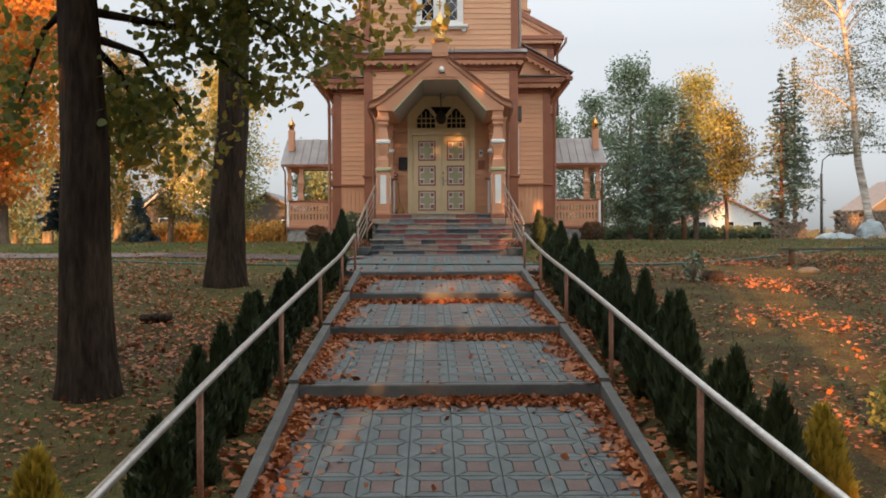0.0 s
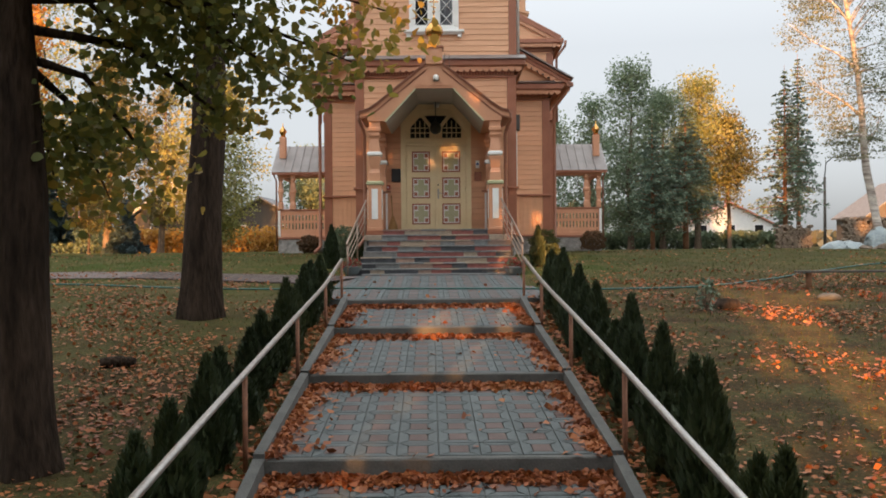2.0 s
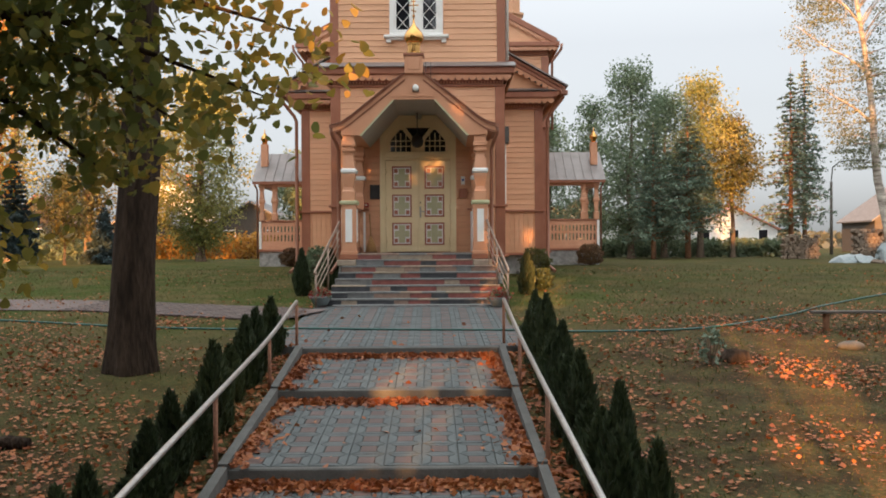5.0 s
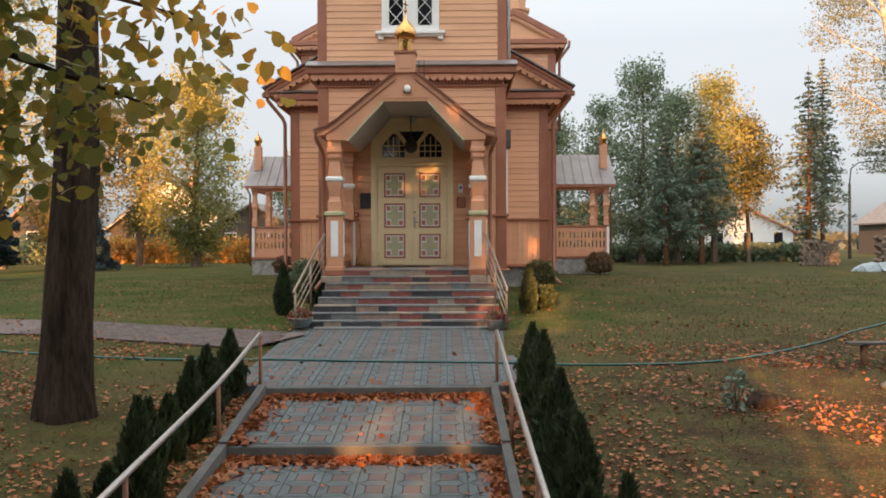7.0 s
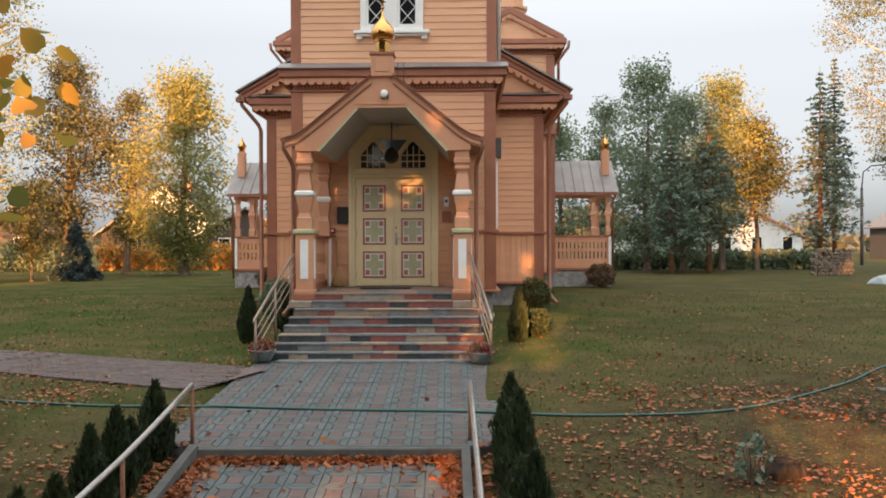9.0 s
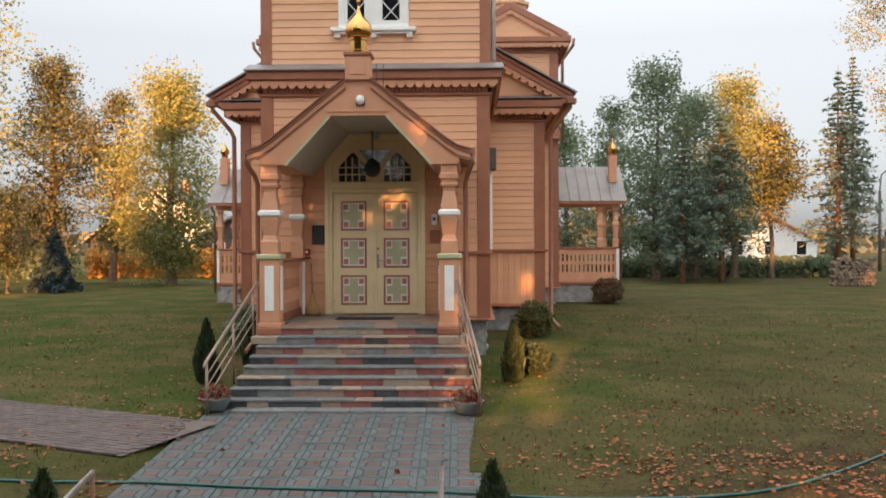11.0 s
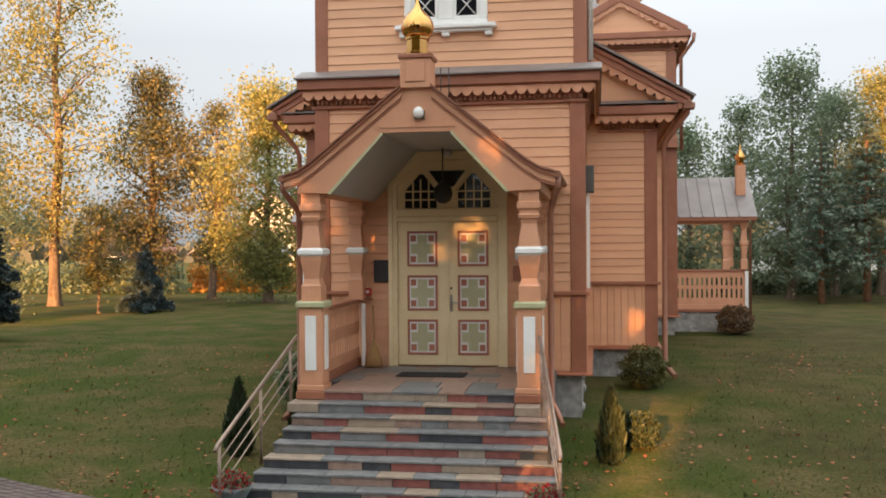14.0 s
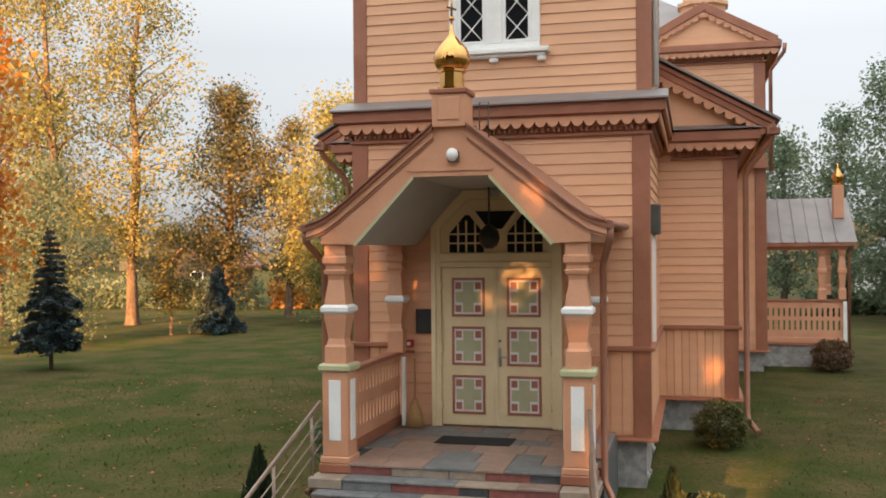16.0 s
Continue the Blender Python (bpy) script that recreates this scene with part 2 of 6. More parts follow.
# ---------------------------------------------------------------- more materials
M_GOLD = shade("polished_gold", (0.62, 0.33, 0.10), (0.74, 0.43, 0.15), 6, 0.1, 0.05, metal=1.0, fine=0.08)
M_IRON = shade("black_iron", (0.015, 0.015, 0.016), (0.03, 0.03, 0.03), 8, 0.5, 0.1, fine=0.1)
M_RUBBER = shade("black_rubber", (0.012, 0.012, 0.013), (0.025, 0.024, 0.024), 20, 0.9, 0.6, fine=0.3)
M_STRAW = shade("broom_straw", (0.32, 0.18, 0.07), (0.45, 0.27, 0.11), 30, 0.9, 0.5, stretch=(3, 3, 0.3), fine=0.3)
M_PIPE = shade("brown_downpipe", (0.27, 0.12, 0.075), (0.33, 0.155, 0.10), 4, 0.4, 0.05, metal=0.2, fine=0.06)
M_STONES = [shade("slab_" + n, c1, c2, 9, 0.5, 0.15, vary=0.12, grain=90, fine=0.25) for n, c1, c2 in (
    ("grey", (0.125, 0.13, 0.132), (0.205, 0.205, 0.20)), ("black", (0.035, 0.037, 0.042), (0.07, 0.072, 0.08)), ("red", (0.19, 0.06, 0.05), (0.27, 0.095, 0.08)),
    ("beige", (0.26, 0.20, 0.15), (0.35, 0.28, 0.21)), ("brown", (0.22, 0.145, 0.11), (0.30, 0.20, 0.155)))]


def glass(name):
    m = bpy.data.materials.new(name)
    m.use_nodes = True
    b = m.node_tree.nodes["Principled BSDF"]
    b.inputs["Base Color"].default_value = (0.012, 0.013, 0.016, 1)
    b.inputs["Roughness"].default_value = 0.06
    b.inputs["IOR"].default_value = 1.45
    b.inputs["Specular IOR Level"].default_value = 0.3
    ns, bp = m.node_tree.nodes.new("ShaderNodeTexNoise"), m.node_tree.nodes.new("ShaderNodeBump")
    ns.inputs["Scale"].default_value, bp.inputs["Strength"].default_value, bp.inputs["Distance"].default_value = 2.5, 0.12, 0.02
    m.node_tree.links.new(ns.outputs["Fac"], bp.inputs["Height"])
    m.node_tree.links.new(bp.outputs["Normal"], b.inputs["Normal"])
    return m


M_GLASS = glass("dark_window_glass")

M_RAILB = shade("brown_grey_steel", (0.26, 0.19, 0.15), (0.36, 0.27, 0.21), 9, 0.4, 0.1, metal=0.6, fine=0.12)

# ---------------------------------------------------------------- church
RND = random.Random(5)
church = thing("church", "wooden church with orange-painted board siding and brown carved trim", "church", at=Matrix.Translation((0, 26.2, 1.6)))
BOARDS = {}


def board_mesh(n, w, upright):
    """Shared board of length n: horizontal with a proud lower lip, or upright with chamfered sides."""
    key = (round(n, 3), w, upright)
    if key not in BOARDS:
        bm = bmesh.new()
        if upright:
            prism(bm, [(-w / 2, 0), (-w / 2 + 0.006, -0.014), (w / 2 - 0.006, -0.014), (w / 2, 0)], 0, n, axis="z")
        else:
            prism(bm, [(0, 0), (-0.022, 0.003), (-0.020, 0.012), (-0.007, w - 0.004), (0, w)], 0, n, axis="x")
        me = bpy.data.meshes.new("board")
        bm.to_mesh(me)
        bm.free()
        me.materials.append(M_WALL)
        BOARDS[key] = me
    return BOARDS[key]


def turn_to(out):
    """Rotation that takes local -y to the outward direction."""
    return Matrix.Rotation(math.atan2(out[0], -out[1]), 4, "Z")


def put_board(parent, me, m):
    ob = new("board", me)
    ob.parent = parent
    ob.matrix_basis = m
    return ob


def siding(parent, start, length, out, z0, z1, holes=(), w=0.148):
    """Horizontal boards on a wall from start along its direction; holes: (u0, u1, z0, z1)."""
    rot = turn_to(out)
    z = z0
    while z < z1 - 0.02:
        h = min(w, z1 - z)
        spans = [(0.0, length)]
        for u0, u1, a0, a1 in holes:
            if z + h > a0 and z < a1:
                spans = [q for s in spans for q in ((s[0], min(s[1], u0)), (max(s[0], u1), s[1])) if q[1] - q[0] > 0.03]
        for s in spans:
            jog = RND.uniform(-0.0015, 0.0015)
            m = Matrix.Translation((start[0], start[1], z)) @ rot @ Matrix.Translation((s[0], jog, 0))
            if h > w - 0.01:
                put_board(parent, board_mesh(s[1] - s[0], w, False), m)
            else:
                put_board(parent, board_mesh(s[1] - s[0], w, False), m @ Matrix.Diagonal((1, 1, h / w, 1)))
        z += w


def dado(parent, start, length, out, z0, z1, w=0.135):
    rot, n = turn_to(out), max(1, round(length / w))
    step = length / n
    for i in range(n):
        put_board(parent, board_mesh(z1 - z0, round(step - 0.003, 4), True), Matrix.Translation((start[0], start[1], z0)) @ rot @ Matrix.Translation((step * (i + 0.5), RND.uniform(-0.001, 0.001), 0)))


def run_frame(p0, p1, out):
    u = (Vector(p1) - Vector(p0)).normalized()
    n = Vector((out[0], out[1], 0))
    w = n.cross(u) if n.cross(u).z > 0 else u.cross(n)
    return Matrix(((u.x, n.x, w.x, p0[0]), (u.y, n.y, w.y, p0[1]), (u.z, n.z, w.z, p0[2]), (0, 0, 0, 1))), (Vector(p1) - Vector(p0)).length


def scallops(parent, p0, p1, out, depth=0.16, pitch=0.15, label=""):
    """Carved board whose lower edge is a row of pointed tongues, hung below p0-p1."""
    m, n = run_frame(p0, p1, out)
    k = max(2, round(n / pitch))
    s = n / k
    pts = [(n, 0), (0, 0)]
    for i in range(k):
        pts += [(i * s + s * f, -depth * (0.55 + 0.45 * g)) for f, g in ((0.0, 0), (0.12, 0.45), (0.3, 0.88), (0.5, 1.0), (0.7, 0.88), (0.88, 0.45))]
    prism(bm := bmesh.new(), pts + [(n, -depth * 0.55)], -0.012, 0.012, m)
    return part("scalloped_board", bm, M_TRIM2, parent, label)


def dentils(parent, p0, p1, out, h=0.06, pitch=0.075):
    m, n = run_frame(p0, p1, out)
    k = max(1, int(n / pitch))
    s, pts = n / k, [(n, 0), (0, 0)]
    for i in range(k):
        pts += [(s * i, -0.012), (s * (i + 0.25), -0.012), (s * (i + 0.25), -h), (s * (i + 0.75), -h), (s * (i + 0.75), -0.012)]
    prism(bm := bmesh.new(), pts + [(n, -0.012)], -0.005, 0.035, m)
    return part("dentil_strip", bm, M_TRIM, parent)


def strip(name, parent, p0, p1, out, n0, n1, w0, w1, mat, ext=0.0, bev=0.008):
    m, n = run_frame(p0, p1, out)
    return part(name, B(-ext, n + ext, n0, n1, w0, w1, m, bev=bev), mat, parent)


def cornice(parent, p0, p1, out, over=0.26):
    """Eaves along a wall line whose top edge is p0-p1: gutter edge, crown, carved board, dentils, frieze."""
    strip("crown_moulding", parent, p0, p1, out, 0.0, over - 0.03, -0.10, -0.03, M_TRIM, over - 0.035)
    strip("crown_fascia", parent, p0, p1, out, over - 0.05, over, -0.17, -0.012, M_TRIM, over - 0.002)
    q = lambda p, d, h: (p[0] + out[0] * d, p[1] + out[1] * d, p[2] + h)
    u = (Vector(p1) - Vector(p0)).normalized()
    e0, e1 = Vector(p0) - u * (over - 0.09), Vector(p1) + u * (over - 0.09)
    strip("soffit_board", parent, p0, p1, out, 0.0, over - 0.06, -0.20, -0.17, M_TRIM, over - 0.08)
    scallops(parent, q(e0, over - 0.075, -0.165), q(e1, over - 0.075, -0.165), out, 0.17, 0.17)
    strip("bed_moulding", parent, p0, p1, out, 0.0, 0.10, -0.33, -0.27, M_TRIM, 0.09)
    dentils(parent, q(p0, 0.07, -0.33), q(p1, 0.07, -0.33), out)
    strip("frieze_strip", parent, p0, p1, out, 0.0, 0.07, -0.46, -0.41, M_TRIM, 0.06)


def corner_board(parent, x, y, z0, z1, sx, sy, w=0.2):
    """L-shaped corner board at an outer corner; sx, sy point outwards."""
    bm = bmesh.new()
    box(bm, *sorted((x + sx * 0.035, x - sx * w)), *sorted((y + sy * 0.037, y + sy * 0.003)), z0, z1, bev=0.006)
    box(bm, *sorted((x + sx * 0.035, x + sx * 0.003)), *sorted((y + sy * 0.003, y - sy * w)), z0, z1, bev=0.006)
    return part("corner_board", bm, M_TRIM, parent)


def wall(name, x0, x1, y0, y1, z0, z1, mat=None):
    return part(name, B(x0, x1, y0, y1, z0, z1), mat or M_WALL, church)


def arch(s, b):
    """Outline of the door case, inset by s, down to b."""
    return [(-0.91 + s, b), (-0.91 + s, 5.37 - 0.41 * s), (-0.45 + 0.41 * s, 5.83 - s), (0.45 - 0.41 * s, 5.83 - s), (0.91 - s, 5.37 - 0.41 * s), (0.91 - s, b)]


FL = 2.50            # porch floor
DADO0, DADO1 = 2.46, 3.62
# tower, lower storey
tw = wall("tower_lower_wall", -2.1, 2.1, 26.2, 30.0, 2.42, 6.75)
DOORHOLE = (2.1 - 0.93, 2.1 + 0.93, 2.4, 5.42)
siding(tw, (-2.1, 26.2), 4.2, (0, -1), DADO1 + 0.05, 6.55, holes=[DOORHOLE, (2.1 - 0.5, 2.1 + 0.5, 5.4, 5.86)])
siding(tw, (-2.1, 26.2), 4.2, (0, -1), FL, DADO1, holes=[DOORHOLE, (0, 0.6, 0, 9), (3.6, 4.2, 0, 9)])
dado(tw, (-1.9, 26.2), 0.32, (0, -1), DADO0, DADO1)
dado(tw, (1.58, 26.2), 0.32, (0, -1), DADO0, DADO1)
for s in (-1, 1):
    siding(tw, (2.1, 26.2) if s > 0 else (-2.1, 30.0), 3.8, (s, 0), DADO1 + 0.05, 6.55)
    dado(tw, (2.1, 26.35) if s > 0 else (-2.1, 29.95), 3.5, (s, 0), DADO0, DADO1)
    corner_board(tw, s * 2.1, 26.2, 2.42, 6.6, s, -1)
    x0, x1 = sorted((s * 1.55, s * 2.14))
    part("dado_rail", B(x0, x1, 26.11, 26.2, DADO1 - 0.01, DADO1 + 0.05, bev=0.008), M_TRIM, tw)
    x0, x1 = sorted((s * 2.1, s * 2.19))
    part("dado_rail", B(x0, x1, 26.1, 30.0, DADO1 - 0.01, DADO1 + 0.05, bev=0.008), M_TRIM, tw)
cornice(tw, (-2.1, 26.2, 7.02), (2.1, 26.2, 7.02), (0, -1))
cornice(tw, (2.1, 26.2, 7.02), (2.1, 29.7, 7.02), (1, 0))
cornice(tw, (-2.1, 26.2, 7.02), (-2.1, 29.7, 7.02), (-1, 0))
bm = bmesh.new()
prism(bm, [(-2.39, 7.008), (-2.39, 7.03), (-2.1, 7.2), (2.1, 7.2), (2.39, 7.03), (2.39, 7.008)], 26.34, 30.0)
prism(bm, [(25.87, 7.008), (25.87, 7.03), (26.345, 7.2), (26.345, 7.008)], -2.39, 2.39, axis="x")
part("tower_skirt_roof", bm, M_ROOF, church, "grey sheet-metal skirt roof")
# tower, upper storey
tu = wall("tower_upper_wall", -2.13, 2.13, 26.36, 30.3, 7.1, 12.0)
siding(tu, (-2.13, 26.36), 4.26, (0, -1), 7.15, 11.9, holes=[(2.13 - 0.68, 2.13 + 0.62, 7.86, 10.0)])
siding(tu, (2.13, 26.36), 3.9, (1, 0), 7.2, 11.9)
siding(tu, (-2.13, 30.3), 3.9, (-1, 0), 7.2, 11.9)
for s in (-1, 1):
    corner_board(tu, s * 2.13, 26.36, 7.12, 11.9, s, -1, 0.17)
cornice(tu, (-2.13, 26.36, 12.1), (2.13, 26.36, 12.1), (0, -1))
bm = bmesh.new()
lathe(bm, [(3.35, 12.1), (0.25, 15.2), (0.2, 15.3)], 0, 28.3, 4, radians(45), smooth=False)
part("tower_roof", bm, M_ROOF, church)


def tower_window(cx, y, z0, z1):
    """White window with two lattice sashes and a bracketed sill."""
    win = part("window", B(cx - 0.66, cx + 0.66, y + 0.03, y + 0.05, z0, z1), M_WHITE, church, "white-framed lattice window")
    for x0, x1 in ((-0.66, -0.54), (0.54, 0.66), (-0.12, 0.12)):
        part("frame", B(cx + x0, cx + x1, y - 0.05, y + 0.03, z0 + 0.08, z1, bev=0.01), M_WHITE, win)
    for a, b2 in ((z0, z0 + 0.08), (z1 - 0.1, z1)):
        part("frame", B(cx - 0.66, cx + 0.66, y - 0.056, y + 0.028, a, b2, bev=0.01), M_WHITE, win)
    part("sill", B(cx - 0.80, cx + 0.80, y - 0.14, y + 0.02, z0 - 0.075, z0 - 0.003, bev=0.012), M_WHITE, win)
    part("sill", B(cx - 0.74, cx + 0.74, y - 0.09, y + 0.018, z0 - 0.12, z0 - 0.078, bev=0.008), M_WHITE, win)
    for x in (-0.68, 0.0, 0.68):
        part("bracket", B(cx + x - 0.06, cx + x + 0.06, y - 0.085, y + 0.016, z0 - 0.19, z0 - 0.123, bev=0.012), M_WHITE, win)
    for x0, x1 in ((-0.54, -0.12), (0.12, 0.54)):
        part("pane", B(cx + x0, cx + x1, y + 0.0, y + 0.01, z0 + 0.08, z1 - 0.1), M_GLASS, win)
        for q0, q1 in ((x0, x0 + 0.05), (x1 - 0.05, x1)):
            part("sash", B(cx + q0, cx + q1, y - 0.03, y - 0.003, z0 + 0.13, z1 - 0.1, bev=0.006), M_WHITE, win)
        part("sash", B(cx + x0, cx + x1, y - 0.034, y - 0.003, z0 + 0.083, z0 + 0.135, bev=0.006), M_WHITE, win)
        bm = bmesh.new()
        xm, w, h = cx + (x0 + x1) / 2, 0.16, 0.36
        z = z0 + 0.13
        while z < z1 - 0.2:
            for d in (-1, 1):
                tube(bm, [(xm - d * w, y - 0.01, z), (xm + d * w, y - 0.01, min(z + h, z1 - 0.1))], 0.009, 5)
            z += h
        part("lattice", bm, M_WHITE, win)
    return win


tower_window(-0.03, 26.33, 7.86, 10.0)

# narthex
na = wall("narthex_wall", -3.4, 3.4, 30.0, 38.2, 2.42, 6.9)
for s in (-1, 1):
    st = (2.1, 30.0) if s > 0 else (-3.4, 30.0)
    siding(na, st, 1.3, (0, -1), DADO1 + 0.05, 6.5)
    dado(na, st, 1.3, (0, -1), DADO0, DADO1)
    siding(na, (3.4, 30.0) if s > 0 else (-3.4, 38.0), 8.0, (s, 0), DADO1 + 0.05, 6.5)
    dado(na, (3.4, 30.0) if s > 0 else (-3.4, 38.0), 8.0, (s, 0), DADO0, DADO1)
    corner_board(na, s * 3.4, 30.0, 2.42, 6.6, s, -1)
    x0, x1 = sorted((s * 2.19, s * 3.44))
    part("dado_rail", B(x0, x1, 29.91, 30.0, DADO1 - 0.01, DADO1 + 0.05, bev=0.008), M_TRIM, na)
    x0, x1 = sorted((s * 3.4, s * 3.49))
    part("dado_rail", B(x0, x1, 29.9, 38.0, DADO1 - 0.01, DADO1 + 0.05, bev=0.008), M_TRIM, na)
    a, b2 = sorted((s * 2.39, s * 3.4))
    cornice(na, (a, 30.0, 6.98), (b2, 30.0, 6.98), (0, -1), 0.4)
    cornice(na, (s * 3.4, 30.0, 6.98), (s * 3.4, 38.0, 6.98), (s, 0), 0.4)
    # small roof on the cornice, gable wall and raking boards
    p_lo, p_hi = (s * 4.02, 29.72, 7.1), (s * 0.9, 29.72, 8.87)
    strip("raking_fascia", na, p_lo, p_hi, (0, -1), 0.0, 0.06, -0.17, 0.0, M_TRIM, 0.02)
    scallops(na, (p_lo[0] * 0.985, 29.7, 7.02), (p_hi[0], 29.7, 8.7), (0, -1), 0.2, 0.19)
    strip("raking_crown", na, p_lo, p_hi, (0, -1), 0.05, 0.10, -0.06, 0.01, M_TRIM, 0.02)
    m, n = run_frame((s * 4.1, 29.55, 7.09), (s * 0.0, 29.55, 9.42), (0, -1))
    part("narthex_roof", B(0, n, -8.6, 0.0, 0.012, 0.05, m), M_ROOF, na, "grey sheet-metal roof")
prism(bm := bmesh.new(), [(-3.7, 6.99), (0, 9.1), (3.7, 6.99)], 29.86, 30.1)
part("gable_wall", bm, M_WALL, na)
prism(bm := bmesh.new(), [(29.56, 7.0), (29.86, 7.1), (29.86, 7.0)], -3.82, 3.82, axis="x")
part("cornice_roof", bm, M_ROOF, na)

# main cube with side gables
nv = wall("nave_wall", -4.43, 4.43, 38.2, 47.5, 2.42, 10.0)
for s in (-1, 1):
    a, b2 = sorted((s * 3.45, s * 4.43))
    siding(nv, (a, 38.2), b2 - a, (0, -1), 2.6, 7.0)
    a, b2 = sorted((s * 0.6, s * 4.43))
    siding(nv, (a, 38.2), b2 - a, (0, -1), 7.0, 9.6)
    siding(nv, (4.43, 38.2) if s > 0 else (-4.43, 47.5), 9.3, (s, 0), 2.6, 9.6)
    corner_board(nv, s * 4.43, 38.2, 2.42, 9.6, s, -1, 0.24)
    strip("string_course", nv, (s * 4.48 if s < 0 else 3.5, 38.2, 7.25), (s * 4.48 if s > 0 else -3.5, 38.2, 7.25), (0, -1), 0.0, 0.22, -0.28, 0.0, M_TRIM, 0.0)
    a, b2 = sorted((s * 0.9, s * 4.43))
    cornice(nv, (a, 38.2, 10.1), (b2, 38.2, 10.1), (0, -1), 0.4)
    cornice(nv, (s * 4.43, 38.2, 10.1), (s * 4.43, 47.0, 10.1), (s, 0), 0.4)
    prism(bm := bmesh.new(), [(s * 1.3, 10.1), (s * 2.98, 10.95), (s * 4.55, 10.1)], 38.0, 38.25)
    part("gable_wall", bm, M_WALL, nv)
    for e2, label in ((1.2, "inner"), (4.76, "outer")):
        yy = 37.9 if label == "outer" else 37.89
        p0, p1 = sorted(((s * e2, yy, 10.2), (s * 2.98, yy, 11.16)))
        strip("raking_fascia", nv, p0, p1, (0, -1), 0.0, 0.07, -0.2, 0.0, M_TRIM, 0.0)
        scallops(nv, (p0[0], yy - 0.02, p0[2] - 0.16), (p1[0], yy - 0.02, p1[2] - 0.16), (0, -1), 0.2, 0.2)
    prism(bm := bmesh.new(), [(s * 1.1, 10.13), (s * 2.98, 11.21), (s * 4.86, 10.13)], 38.02, 41.0)
    part("gable_roof", bm, M_ROOF, nv)
    lathe(bm := bmesh.new(), [(0.62, 11.0), (0.62, 11.35), (0.7, 11.36), (0.7, 11.45), (0.55, 11.47), (0.55, 12.6)], s * 2.98, 39.4, 8, radians(22.5), smooth=False)
    part("turret_drum", bm, M_WALL, nv)
    lathe(bm := bmesh.new(), [(0.62, 12.6), (0.75, 12.9), (0.7, 13.2), (0.3, 13.7), (0.04, 14.1)], s * 2.98, 39.4, 12)
    part("turret_cap", bm, M_ROOF, nv)
lathe(bm := bmesh.new(), [(6.5, 10.1), (2.0, 12.4), (1.9, 12.5)], 0, 43.0, 4, radians(45), smooth=False)
part("nave_roof", bm, M_ROOF, nv)

# plinths
for n, (x0, x1, y0, y1) in {"tower": (-2.06, 2.06, 26.24, 30.2), "narthex": (-3.36, 3.36, 30.04, 38), "nave": (-4.38, 4.38, 38.24, 47.4)}.items():
    pl = part("plinth", B(x0, x1, y0, y1, 1.2, 2.40), M_PLINTH, church, "grey fieldstone plinth")
    for k in range(14 if n != "nave" else 0):
        for face in (0, 1):
            u, z = RND.uniform(0, 1), RND.uniform(1.7, 2.25)
            w, h = RND.uniform(0.12, 0.3), RND.uniform(0.1, 0.2)
            px = x0 + (x1 - x0) * u if face == 0 else x1
            py = y0 if face == 0 else y0 + (4.0 if n == "tower" else 7.5) * u
            bm = bmesh.new()
            bmesh.ops.create_icosphere(bm, subdivisions=1, radius=1)
            for v in bm.verts:
                v.co = Vector((px + v.co.x * (w / 2 if face == 0 else 0.05), py + v.co.y * (0.05 if face == 0 else w / 2), z + v.co.z * h / 2))
            part("stone", bm, M_PLINTH, pl, smooth=True)
    bm = bmesh.new()
    prism(bm, [(y0 - 0.04, 2.44), (y0 - 0.16, 2.405), (y0 - 0.16, 2.385), (y0, 2.385), (y0, 2.44)], x0 - 0.15, x1 + 0.15, axis="x")
    for s, xx in ((-1, x0), (1, x1)):
        prism(bm, [(xx + s * 0.04, 2.44), (xx + s * 0.16, 2.405), (xx + s * 0.16, 2.385), (xx, 2.385), (xx, 2.44)], y0 - 0.1, y1)
    part("water_table", bm, M_TRIM, pl, "brown sloping water-table board")

# door
door = part("door_case", bmesh.new(), M_CREAM, church, "cream double door with painted cross panels")
for a, b2 in ((0.0, 0.115), (-0.02, 0.045)):
    bm = bmesh.new()
    o, i = arch(a, FL), arch(b2, FL)
    d = 0.0 if a == 0 else -0.025
    for k in range(5):
        prism(bm, [o[k], o[k + 1], i[k + 1], i[k]], 26.10 + d, 26.19)
    part("door_frame", bm, M_CREAM, door)
prism(bm := bmesh.new(), [(-0.8, 4.93), (-0.8, 5.32), (-0.42, 5.71), (0.42, 5.71), (0.8, 5.32), (0.8, 4.93)], 26.15, 26.19)
part("transom_board", bm, M_CREAM, door)
part("transom_rail", B(-0.795, 0.795, 26.07, 26.18, 4.76, 4.84, bev=0.01), M_CREAM, door)
part("transom_rail", B(-0.795, 0.795, 26.09, 26.18, 4.843, 4.96, bev=0.006), M_CREAM, door)
PANE = [(0.17, 4.97), (0.17, 5.24), (0.38, 5.5), (0.44, 5.5), (0.67, 5.24), (0.67, 4.97)]
